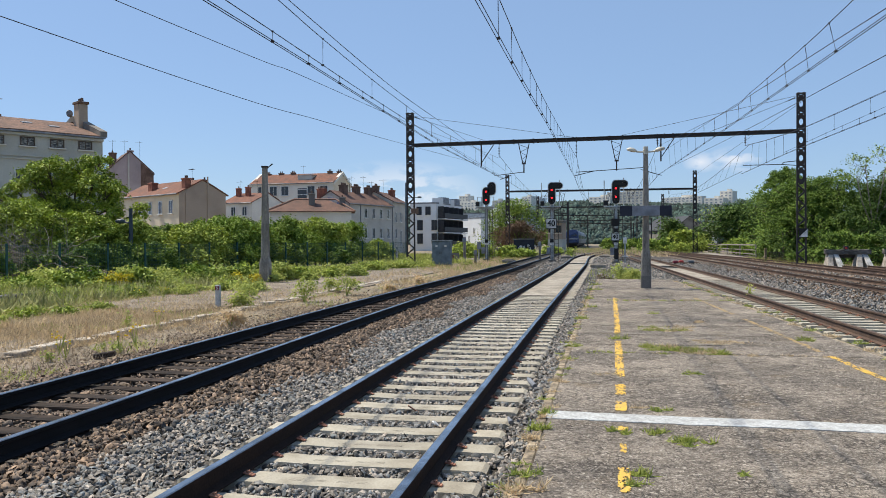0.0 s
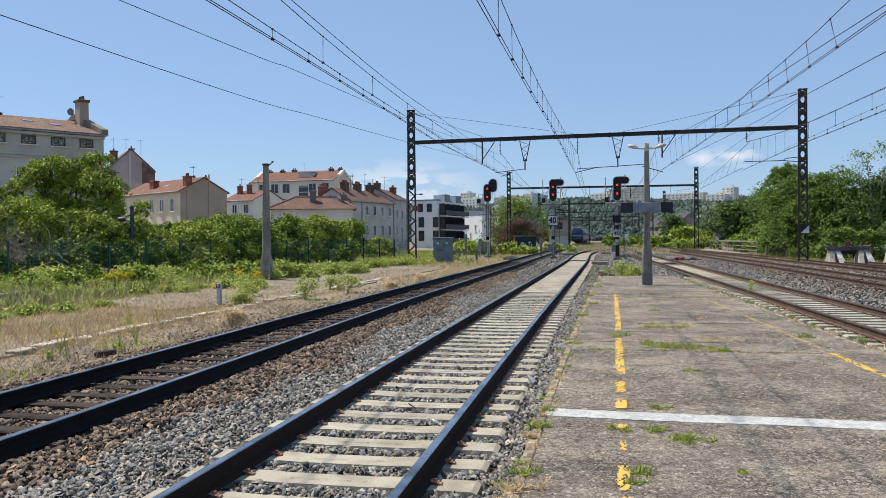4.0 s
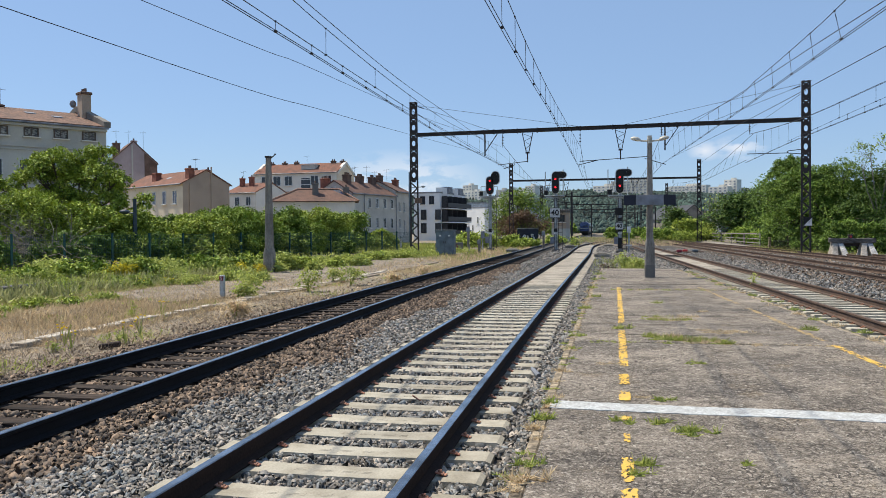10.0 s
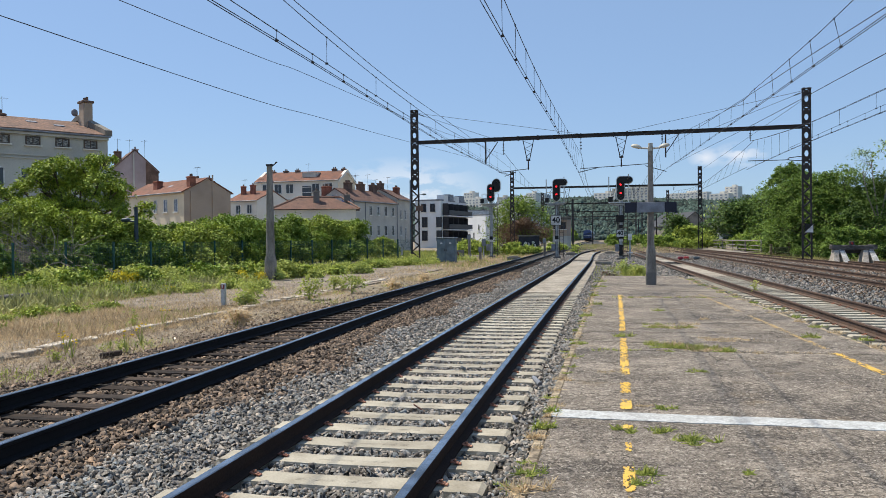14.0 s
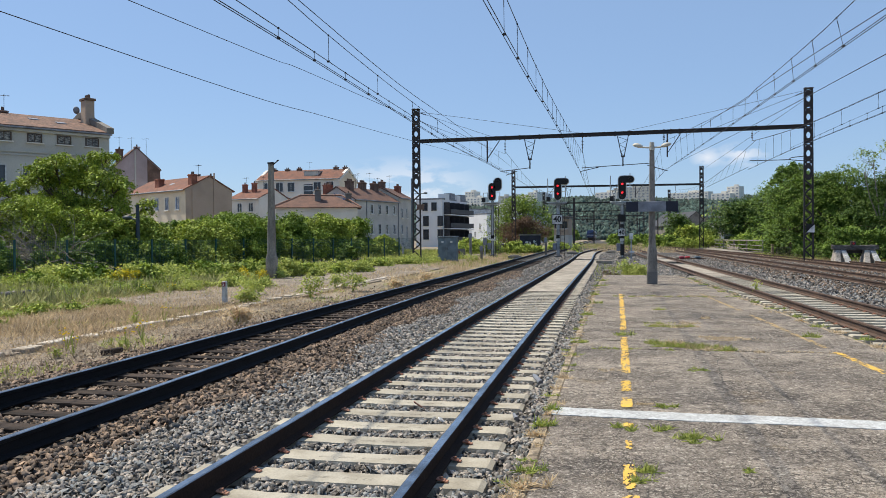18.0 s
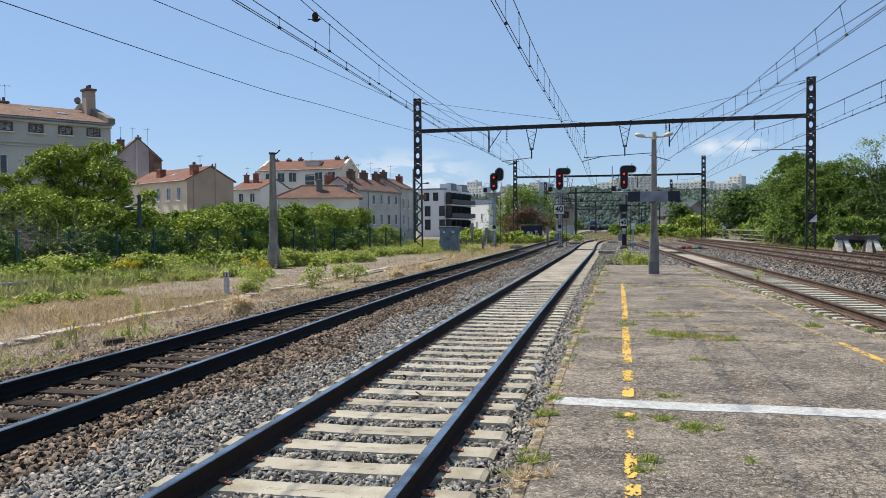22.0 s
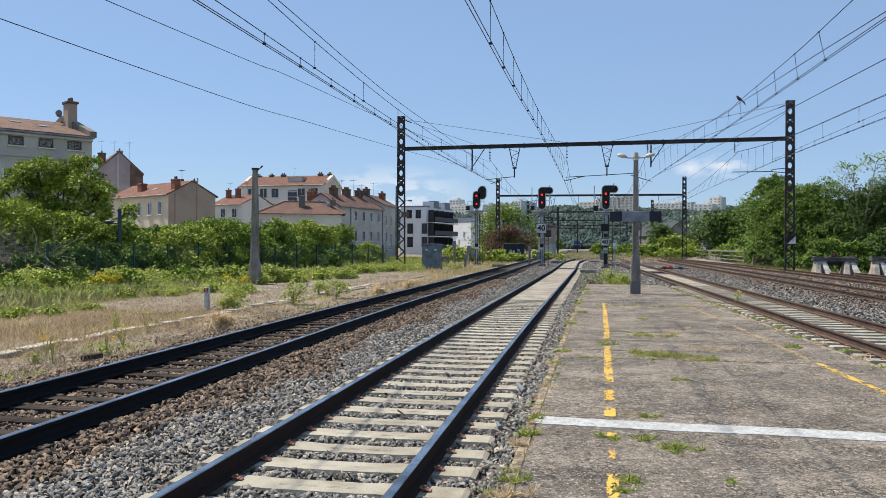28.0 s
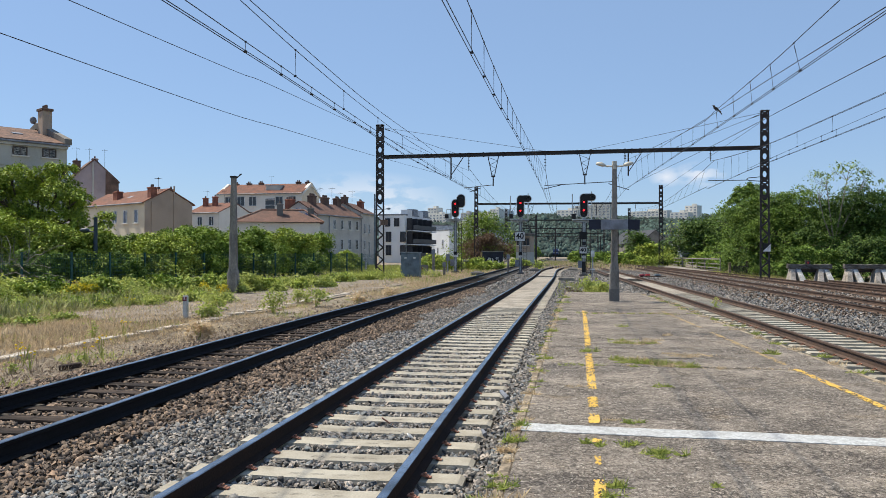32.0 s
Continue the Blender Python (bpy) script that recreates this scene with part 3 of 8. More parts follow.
RAIL = [(-0.075, -0.172), (-0.075, -0.16), (-0.012, -0.135), (-0.009, -0.05), (-0.036, -0.036), (-0.036, -0.006), (-0.028, 0.0),
        (0.028, 0.0), (0.036, -0.006), (0.036, -0.036), (0.009, -0.05), (0.012, -0.135), (0.075, -0.16), (0.075, -0.172)]


def make_track(name, label, centre, y0, y1, side, sleeper_mat, half, step, first, count, clips=0, rails=True, top="rail_top"):
    tr = tagged(new(name), label, "railway track", "railway tracks", "structure")
    ys = np.concatenate([np.arange(y0, min(y1, 140), 2.0), np.arange(max(y0, 140), y1 + 1, 20.0)])
    for s in (-0.7535, 0.7535):
        bm = bmesh.new()
        sweep(bm, RAIL, [(centre(y) + s, y, 0) for y in ys], lambda i: 1 if i in (5, 6, 7) else 0)
        part("rail", bm, side, tr, mats=(top,))
    rng = random.Random(hash(round(half * 100)) + count)
    bm = bmesh.new()
    if sleeper_mat == "sleeper_concrete":
        # rail seats stand proud of a slightly waisted middle
        stations = [(-half, 0.26, -0.2), (-half + 0.04, 0.285, -0.178), (-0.5, 0.285, -0.178), (-0.36, 0.275, -0.184), (0.36, 0.275, -0.184), (0.5, 0.285, -0.178), (half - 0.04, 0.285, -0.178), (half, 0.26, -0.2)]
        rings = []
        for u, w, z in stations:
            rings.append([bm.verts.new(p) for p in ((u, -w / 2 - 0.03, -0.4), (u, -w / 2 - 0.025, z - 0.09), (u, -w / 2, z), (u, w / 2, z), (u, w / 2 + 0.025, z - 0.09), (u, w / 2 + 0.03, -0.4))])
        for a, b in zip(rings, rings[1:]):
            for i in range(5):
                bm.faces.new((a[i], a[i + 1], b[i + 1], b[i]))
        bm.faces.new(rings[0]), bm.faces.new(rings[-1][::-1])
        bmesh.ops.recalc_face_normals(bm, faces=bm.faces)
        # cast marks in the middle
        for u, w in ((-0.25, 0.1), (-0.06, 0.14), (0.14, 0.12), (0.28, 0.07)):
            box(bm, (u, 0, -0.1855), (w, 0.055, 0.006))
            box(bm, (u, 0.0, -0.184), (w * 0.8, 0.012, 0.006))
    else:
        box(bm, (0, 0, -0.27), (2 * half, 0.24, 0.17), bevel=0.012)
        for v in bm.verts:
            v.co += Vector((rng.uniform(-0.02, 0.02), rng.uniform(-0.012, 0.012), rng.uniform(-0.008, 0.008)))
    sl = part("sleeper", bm, sleeper_mat, tr)
    bm = bmesh.new()
    box(bm, (0.105, 0, -0.157), (0.07, 0.06, 0.014), pose(0, 0, 0, 0, 12, 0), 0.005)
    box(bm, (0.145, 0, -0.17), (0.03, 0.05, 0.014), None, 0.004)
    tube(bm, (0.105, 0, -0.16), (0.105, 0, -0.134), 0.016, n=6)
    clip = part("clip", bm, "clip_red", tr) if clips else None
    first_used = False
    for k in range(count):
        y = first + step * k
        wob = rng.uniform(-1, 1)
        m = pose(centre(y) + (0.015 * wob if sleeper_mat == "sleeper_concrete" else 0.07 * wob), y + (0 if sleeper_mat == "sleeper_concrete" else rng.uniform(-0.03, 0.03)), 0 if sleeper_mat == "sleeper_concrete" else rng.uniform(-0.02, 0.008), 0, 0, rng.uniform(-0.4, 0.4) if sleeper_mat == "sleeper_concrete" else rng.uniform(-1.5, 1.5))
        if k == 0:
            sl.matrix_basis = m
        else:
            again(sl, tr, m)
        if k < clips:
            for s in (-0.7535, 0.7535):
                for turn in (0, 180):
                    mc = pose(centre(y) + s, y + rng.uniform(-0.02, 0.02), 0, 0, 0, turn + rng.uniform(-3, 3))
                    if not first_used:
                        clip.matrix_basis, first_used = mc, True
                    else:
                        again(clip, tr, mc)
    return tr


# ballast beds under the tracks; shade between the stones is in the main beds' colour
sheet("ballast_bed", "crushed stone ballast bed coloured dark as shade between the stones", [(-7.35, -15), (-0.62, -15), (-0.62, 34), (0.6, 38), (1.0, 130), (1.0, 300), (-7.9, 300), (-7.7, 60)], -0.245, 0.2, "gravel_bed", "ballast")
sheet("ballast_bed", "ballast bed beyond the platform coloured dark as shade between the stones", [(4.2, -15), (20, -15), (20, 58), (16, 130), (9, 300), (1.05, 300), (1.05, 130), (1.6, 36), (3.3, 30)], -0.275, 0.2, "gravel_bed", "ballast")
sheet("gravel_path", "pale gravel service path along the fence", [(-16.0, 24), (-12.5, 21), (-10.2, 26), (-10.4, 58), (-13.5, 62), (-17.5, 50)], -0.33, 0.06, "gravel_path", "path")

sheet("gravel_patch", "pale trodden gravel patch in the verge", [(-12.9, 11.2), (-10.4, 10.4), (-10.2, 13.2), (-11.2, 15.2), (-13.6, 14.4)], -0.345, 0.05, "gravel_path", "path")
make_track("track_1", "main track with pale concrete sleepers and dark rails", NEAR, -8, 130, "rail_side", "sleeper_concrete", 1.19, STEP_NEAR, FIRST_NEAR - STEP_NEAR * 23, 70, clips=64)
make_track("track_2", "main track with dark timber sleepers and oily black rails", LEFT, -8, 620, "rail_oily", "sleeper_wood", 1.3, STEP_LEFT, FIRST_LEFT - STEP_LEFT * 20, 114)
make_track("track_3", "track with pale concrete sleepers and rusty rails beside the platform", RIGHT, -8, 180, "rail_rust", "sleeper_concrete", 1.13, 0.6, 6.0, 55, clips=30, top="rail_rust")
sheet("ballast_bed", "brown-grey raised ballast bed of the sidings", [(9.3, 20), (19.9, 20), (19.9, 58), (15.8, 125), (7.4, 98), (8.3, 60)], -0.197, 0.2, "gravel_siding", "ballast")
make_track("track_4", "rusty dark siding track with timber sleepers", RIGHT2, -8, 190, "rail_rust", "sleeper_wood", 1.3, 0.65, 20, 60, top="rail_side")
make_track("track_5", "rusty dark siding track with timber sleepers", RIGHT3, -8, 160, "rail_rust", "sleeper_wood", 1.3, 0.65, 26, 50, top="rail_side")
make_track("track_6", "short rusty siding track ending at buffer stops", RIGHT4, -8, 57, "rail_rust", "sleeper_wood", 1.3, 0.65, 30, 40, top="rail_side")

# pale infill slabs between the rails
for nm, cen, ya, yb in (("track_panel", NEAR, 27.4, 64), ("track_panel", NEAR, 67, 98), ("track_panel", RIGHT, 38.5, 55), ("track_panel", RIGHT, 60, 78)):
    tp = tagged(new(nm), "pale dusty concrete infill panels between the rails", "track panel", "track panels", "structure")
    n = int((yb - ya) / 2.5)
    for k in range(n):
        y = ya + (k + 0.5) * (yb - ya) / n
        for u, w in ((0.0, 1.3), (1.02, 0.36)):
            bm = bmesh.new()
            box(bm, (0, 0, 0), (w, (yb - ya) / n - 0.03, 0.1), bevel=0.012)
            o = part("slab", bm, "slab", tp)
            o.matrix_basis = pose(cen(y) + u, y, -0.235 + (0.0 if u else 0.02), 0, 0, -math.degrees(math.atan((cen(y + 1) - cen(y - 1)) / 2)))


# ---- platform ----
def edge_left(y):
    return float(np.interp(y, [-15, 5, 8.5, 15, 27, 34.6], [-0.72, -0.585, -0.56, -0.475, -0.29, -0.1]))


def edge_right(y):
    return float(np.interp(y, [-15, 12.4, 15.5, 20, 26.4, 34.6], [4.9, 3.88, 3.74, 3.56, 3.28, 2.95]))


TOP = 0.05
plat = tagged(new("platform"), "worn grey-brown asphalt platform with weeds in its joints", "platform", kind="structure")
JOINTS = [-14.0, 0.6, 11.95, 14.3, 22.4, 27.95, 34.6]
for a, b in zip(JOINTS, JOINTS[1:]):
    bm = bmesh.new()
    ys = np.linspace(a + 0.012, b - 0.012, max(2, int((b - a) / 1.5) + 1))
    us = np.linspace(0, 1, 9)
    rows = []
    for y in ys:
        x0, x1 = edge_left(y) + 0.1, edge_right(y) - 0.1
        rows.append([bm.verts.new((x0 + (x1 - x0) * u, y, TOP + 0.003 * noise.noise((x0 * 0.5 + 2 * u, y * 0.4, 3)))) for u in us])
    for r0, r1 in zip(rows, rows[1:]):
        for i in range(len(us) - 1):
            bm.faces.new((r0[i], r0[i + 1], r1[i + 1], r1[i]))
    r = bmesh.ops.extrude_edge_only(bm, edges=[e for e in bm.edges if e.is_boundary])
    for v in r["geom"]:
        if isinstance(v, bmesh.types.BMVert):
            v.co.z = -0.4
    bmesh.ops.recalc_face_normals(bm, faces=bm.faces)
    part("slab", bm, "platform", plat)
# edging stones on both sides
rng = random.Random(4)
for f, s in ((edge_left, 1), (edge_right, -1)):
    y = -14.0
    while y < 34.0:
        ln = rng.uniform(0.9, 1.15)
        bm = bmesh.new()
        box(bm, (0, 0, 0), (0.095, ln - 0.015, 0.42), bevel=0.015)
        o = part("edging_stone", bm, "kerb", plat)
        yc = y + ln / 2
        o.matrix_basis = pose(f(yc) + s * 0.05, yc, TOP - 0.212 + rng.uniform(-0.008, 0.006), rng.uniform(-0.3, 0.3), rng.uniform(-1, 1), -math.degrees(math.atan((f(yc + 0.5) - f(yc - 0.5)))) + rng.uniform(-0.4, 0.4))
        y += ln
bm = bmesh.new()
box(bm, (1.42, 34.55, -0.15), (3.0, 0.14, 0.36), bevel=0.01)
part("edging_stone", bm, "kerb", plat)


def paint_strip(name, pts_l, pts_r, mat, z=TOP + 0.006):
    """A thin coat of paint between two edge lines."""
    bm = bmesh.new()
    a = [bm.verts.new((x, y, z)) for x, y in pts_l]
    b = [bm.verts.new((x, y, z)) for x, y in pts_r]
    for i in range(len(a) - 1):
        f = bm.faces.new((a[i], b[i], b[i + 1], a[i + 1]))
        if f.normal.z < 0:
            f.normal_flip()
    r = bmesh.ops.extrude_face_region(bm, geom=list(bm.faces))
    bmesh.ops.translate(bm, vec=(0, 0, -0.007), verts=[v for v in r["geom"] if isinstance(v, bmesh.types.BMVert)])
    bmesh.ops.recalc_face_normals(bm, faces=bm.faces)
    return part(name, bm, mat, plat)


# white line right across the platform, with uneven edges
n = 90
xs = [edge_left(7.5) + 0.08 + i * (edge_right(7.5) - 0.3 - edge_left(7.5)) / (n - 1) for i in range(n)]
wob = [0.022 * noise.noise((x * 9, 0, 0)) + 0.014 * noise.noise((x * 1.3, 4, 0)) for x in xs]
far_e = [np.interp(x, [-0.4, 0.75, 1.4, 2.6], [7.74, 7.67, 7.68, 7.62]) for x in xs]
paint_strip("white_line", [(x, f - 0.32 + w) for x, f, w in zip(xs, far_e, wob[::-1])], [(x, f + w) for x, f, w in zip(xs, far_e, wob)], "white_paint", TOP + 0.006)


def yellow_x(y):
    return float(np.interp(y, [4, 5.3, 6.3, 7.2, 8.6, 11.5, 16.1, 23.3], [0.13, 0.155, 0.175, 0.185, 0.21, 0.26, 0.325, 0.42]))


def dashes(fx, spans, width, mat, worn=0.0):
    """A worn line: a thin coat left in ragged chips."""
    for y0, y1, wd in spans:
        bm = bmesh.new()
        cell = 0.005 if y0 < 9 else 0.01
        w = width * wd
        nu, nv = max(3, int(w / cell)), max(2, int((y1 - y0) / (cell * (1.4 if y0 < 9 else 2.8))))
        cut = -0.12 + worn
        grid = {}
        for i in range(nu):
            for j in range(nv):
                u, v = y0 + (j + 0.5) * (y1 - y0) / nv, -w / 2 + (i + 0.5) * w / nu
                rim = abs(v) / (w / 2)
                q = 0.7 * noise.noise((v * 38, u * 13, 1.7)) + 0.6 * noise.noise((v * 80, u * 30, 4.4)) + 0.75 * noise.noise((v * 5, u * 2.2, 8.1)) - 0.4 * max(0, rim - 0.5) - 0.3 * (min(u - y0, y1 - u) < 0.03)
                if q > cut:
                    for a, b in ((0, 0), (1, 0), (1, 1), (0, 1)):
                        k = (i + a, j + b)
                        if k not in grid:
                            yy = y0 + k[1] * (y1 - y0) / nv
                            grid[k] = bm.verts.new((fx(yy) - w / 2 + k[0] * w / nu + 0.006 * noise.noise((k[0] * 3.1, k[1] * 2.7, y0)), yy + 0.006 * noise.noise((k[0] * 2.1, k[1] * 3.7, 5)), TOP + 0.0065))
                    bm.faces.new([grid[(i, j)], grid[(i + 1, j)], grid[(i + 1, j + 1)], grid[(i, j + 1)]])
        part("yellow_line", bm, mat, plat)


dashes(yellow_x, [(4.3, 5.2, 1.0), (5.3, 5.88, 0.8), (6.28, 6.6, 0.45), (7.02, 7.2, 0.9), (7.85, 8.35, 1.0), (8.66, 9.3, 1.0), (9.8, 13.3, 1.0), (14.25, 23.3, 1.0)], 0.11, "yellow_paint")
dashes(lambda y: 3.2 - 0.0457 * (y - 10.25), [(4.6, 12.0, 1.0)], 0.11, "yellow_paint", 0.05)
dashes(lambda y: 3.2 - 0.0457 * (y - 10.25), [(12.4, 17.4, 0.95), (18.2, 23.6, 0.95)], 0.11, "yellow_worn", 0.06)


def crack(points, w, mat="crack"):
    l, r_ = [], []
    rr = random.Random(int(points[0][0] * 100))
    fine = []
    for (x0, y0), (x1, y1) in zip(points, points[1:]):
        for i in range(8):
            fine.append((x0 + (x1 - x0) * i / 8 + rr.uniform(-0.02, 0.02), y0 + (y1 - y0) * i / 8 + rr.uniform(-0.03, 0.03)))
    fine.append(points[-1])
    for i, (x, y) in enumerate(fine):
        dx = fine[min(i + 1, len(fine) - 1)][0] - fine[max(i - 1, 0)][0]
        dy = fine[min(i + 1, len(fine) - 1)][1] - fine[max(i - 1, 0)][1]
        d = math.hypot(dx, dy) or 1
        ww = w * rr.uniform(0.2, 0.65)
        l.append((x - dy / d * ww, y + dx / d * ww)), r_.append((x + dy / d * ww, y - dx / d * ww))
    paint_strip("crack", l, r_, mat, TOP + 0.0045)


crack([(1.35, 10.3), (1.45, 11.2), (1.4, 11.9)], 0.008)
crack([(1.2, 8.9), (1.3, 9.6), (1.35, 10.3)], 0.006)
crack([(0.0, 15.7), (1.2, 15.6), (2.9, 15.9)], 0.004)
crack([(0.0, 12.9), (0.8, 12.8), (1.9, 12.95)], 0.004)
crack([(-0.3, 24.6), (1.0, 24.5), (2.7, 24.7)], 0.01)


# ---- catenary portals ----
def lattice_mast(parent, x, h, solid_from):
    """A riveted iron mast: punched plates above, zigzag lacing below."""
    w0, w1 = 0.66, 0.5
    sgn = 1 if x > 0 else -1
    bm = bmesh.new()
    for s in (-1, 1):
        bar(bm, (x + s * w0 / 2 * (1 if s * 1 > 0 else 0.8), 0, -0.4), (x + s * w1 / 2, 0, h), 0.075, 0.12)
    part("flange", bm, "iron", parent)
    n = 11
    z0 = 0.1
    for face in (0.0,):
        for k in range(n):
            za, zb = z0 + (solid_from - z0) * k / n, z0 + (solid_from - z0) * (k + 1) / n
            wa = w0 + (w1 - w0) * za / h - 0.08
            s = 1 if k % 2 else -1
            bm = bmesh.new()
            bar(bm, (x - s * wa / 2, face, za), (x + s * wa / 2, face, zb), 0.11, 0.1)
            part("lacing", bm, "iron", parent)
    # plates with round holes and slots
    span = h - solid_from
    cells = max(4, round(span / 1.18))
    wi = w1 - 0.02
    for face in (0.0,):
        for k in range(cells):
            bm = bmesh.new()
            zc, hc = solid_from + span * (k + 0.5) / cells, span / cells
            ring, outer = [], []
            for i in range(16):
                a = 2 * math.pi * (i + 0.5) / 16
                ring.append(bm.verts.new((x + 0.135 * math.cos(a), face, zc - 0.06 + 0.22 * math.sin(a))))
                ca, sa = math.cos(a), math.sin(a)
                t = min(wi / 2 / max(abs(ca), 1e-4), (hc / 2 - 0.05) / max(abs(sa), 1e-4))
                outer.append(bm.verts.new((x + t * ca, face, zc - 0.05 + t * sa)))
            for i in range(16):
                bm.faces.new((ring[i], ring[(i + 1) % 16], outer[(i + 1) % 16], outer[i]))
            for zz in (hc / 2 - 0.02,):
                box(bm, (x - 0.165, face, zc + zz), (0.15, 0.014, 0.24))
                box(bm, (x + 0.165, face, zc + zz), (0.15, 0.014, 0.24))
            box(bm, (x, face, zc + hc / 2 - 0.085), (wi, 0.012, 0.035))
            part("plate", bm, "iron", parent)
    bm = bmesh.new()
    box(bm, (x, 0, h + 0.02), (w1 + 0.12, 0.42, 0.06), bevel=0.01)
    part("cap", bm, "iron", parent)
    bm = bmesh.new()
    box(bm, (x, 0, -0.35), (1.1, 0.9, 0.4), bevel=0.03)
    part("footing", bm, "concrete_low", parent)


def insulator_string(bm, a, b):
    a, b = Vector(a), Vector(b)
    tube(bm, a, b, 0.022, n=6)
    for i in range(3):
        c = a.lerp(b, 0.3 + 0.2 * i)
        d = (b - a).normalized() * 0.03
        tube(bm, c - d, c + d, 0.09, 0.05, n=10)


def portal(y, label):
    p = thing("catenary_portal", label, "catenary portal", (0, y, 0), group="catenary portals over the tracks")
    lattice_mast(p, -14.25, 12.0, 5.6)
    lattice_mast(p, 14.15, 12.08, 5.6)
    bm = bmesh.new()
    for zz in (-0.13, 0.13):
        box(bm, (-0.05, 0, 9.42 + zz), (27.9, 0.26, 0.03))
    box(bm, (-0.05, 0, 9.42), (27.9, 0.05, 0.26))
    part("beam", bm, "iron", p)
    for x in (-9.0, -8.2, -7.5, -6.4, -4.9, -1.7, 0.7, 1.7, 4.2, 4.7, 5.3, 10.6):
        bm = bmesh.new()
        box(bm, (x, 0, 9.42), (0.1, 0.3, 0.36), bevel=0.01)
        part("clamp", bm, "iron", p)
    for x in (-5.64, 1.26):
        bm = bmesh.new()
        for s in (-1, 1):
            bar(bm, (x + s * 0.4, 0, 9.25), (x + s * 0.1, 0, 7.75), 0.06, 0.06)
        for k in range(5):
            za, zb = 9.2 - 0.3 * k, 9.2 - 0.3 * (k + 1)
            wa, wb = 0.4 - 0.06 * k, 0.4 - 0.06 * (k + 1)
            s = 1 if k % 2 else -1
            bar(bm, (x + s * wa, 0, za), (x - s * wb, 0, zb), 0.03, 0.03)
        box(bm, (x, 0, 7.7), (0.3, 0.12, 0.12))
        bar(bm, (x, 0, 7.7), (x, 0, 6.95), 0.09, 0.09)
        part("drop_arm", bm, "iron", p)
    for arm in ([(-1.75, 6.91), (3.4, 7.13)], [(-7.9, 6.81), (-5.64, 7.03)], [(-1.9, 6.62), (-0.3, 6.98)], [(-7.45, 6.5), (-6.6, 6.8)], [(3.0, 6.98), (4.5, 6.5)], [(10.2, 7.08), (13.0, 7.07)], [(13.9, 6.97), (13.0, 7.05), (12.9, 7.14), (13.0, 7.22), (13.9, 7.3)]):
        bm = bmesh.new()
        for (xa, za), (xb, zb) in zip(arm, arm[1:]):
            tube(bm, (xa, 0, za), (xb, 0, zb), 0.028, n=6)
        part("registration_arm", bm, "wire", p)
    for x, z in ((-7.53, 8.18), (-1.7, 8.06), (4.21, 8.67), (10.36, 8.5)):
        bm = bmesh.new()
        insulator_string(bm, (x, 0, 9.28), (x, 0, z))
        part("insulator", bm, "insulator", p)
    for x, s in ((-8.9, 1), (4.45, 1)):
        bm = bmesh.new()
        bar(bm, (x, 0, 9.25), (x, 0, 7.55), 0.1, 0.1)
        bar(bm, (x + s * 0.95, 0, 9.25), (x + s * 0.05, 0, 7.9), 0.06, 0.06)
        insulator_string(bm, (x, 0, 8.9), (x, 0, 8.2))
        part("strut", bm, "iron", p)
    return p


first_portal = portal(62.0, "black riveted iron catenary portal spanning all the tracks")
second_portal = portal(128.0, "black riveted iron catenary portal spanning all the tracks")
for y in (192.0, 256.0, 320.0, 384.0):
    copy_thing(second_portal, pose(0, y, 0))
# plates on the first two masts
for x, z, nm, mt, sz in ((-13.85, 4.1, "box", "brick_brown", (0.55, 0.2, 0.42)), (14.25, 2.15, "plate", "sign_white", (0.56, 0.03, 0.6))):
    bm = bmesh.new()
    box(bm, (x, -0.25, z - 0.0), sz, bevel=0.01)
    if nm == "plate":
        part("mast_plate", bm, mt, first_portal, "white enamel plate with dark corner")
        bm = bmesh.new()
        vs = [bm.verts.new(q) for q in ((x - 0.3, -0.272, z - 0.3), (x + 0.3, -0.272, z + 0.3), (x - 0.3, -0.272, z + 0.3))]
        bm.faces.new(vs)
        part("mast_plate_corner", bm, "sign_black", first_portal)
    else:
        part("mast_box", bm, mt, first_portal, "rusty brown switch box")



def on_portal(x, z, y=0.0):
    """A place on the first portal, which stands askew: its left mast is further off."""
    far = 62 + 0.0845 * (14.15 - x)
    return (x * far / 62 - (0.27 if x < -13 else 0.0), far + y, z)


for o in first_portal.children:
    for v in o.data.vertices:
        q = on_portal(v.co.x, v.co.z, v.co.y)
        v.co = (q[0], q[1] - 62, q[2])

# ---- overhead wires ----
def smooth_path(pts, n=10):
    """Points on a smooth line through pts."""
    P = [Vector(q) for q in pts]
    P = [P[0] * 2 - P[1]] + P + [P[-1] * 2 - P[-2]]
    out = []
    for i in range(1, len(P) - 2):
        for k in range(n):
            t = k / n
            a, b, c, d = P[i - 1], P[i], P[i + 1], P[i + 2]
            out.append(0.5 * ((2 * b) + (c - a) * t + (2 * a - 5 * b + 4 * c - d) * t * t + (3 * b - a - 3 * c + d) * t ** 3))
    out.append(P[-2])
    return out


def wire_mesh(bm, pts, r):
    """One unbroken wire along pts."""
    rings = []
    for i, q in enumerate(pts):
        d = (pts[min(i + 1, len(pts) - 1)] - pts[max(i - 1, 0)]).normalized()
        u = d.cross(Vector((0, 0, 1)) if abs(d.z) < 0.9 else Vector((1, 0, 0))).normalized()
        v = d.cross(u)
        rings.append([bm.verts.new(q + (u * math.cos(a) + v * math.sin(a)) * r) for a in (0, 1.257, 2.513, 3.77, 5.027)])
    for a, b in zip(rings, rings[1:]):
        for i in range(5):
            bm.faces.new((a[i], a[(i + 1) % 5], b[(i + 1) % 5], b[i]))


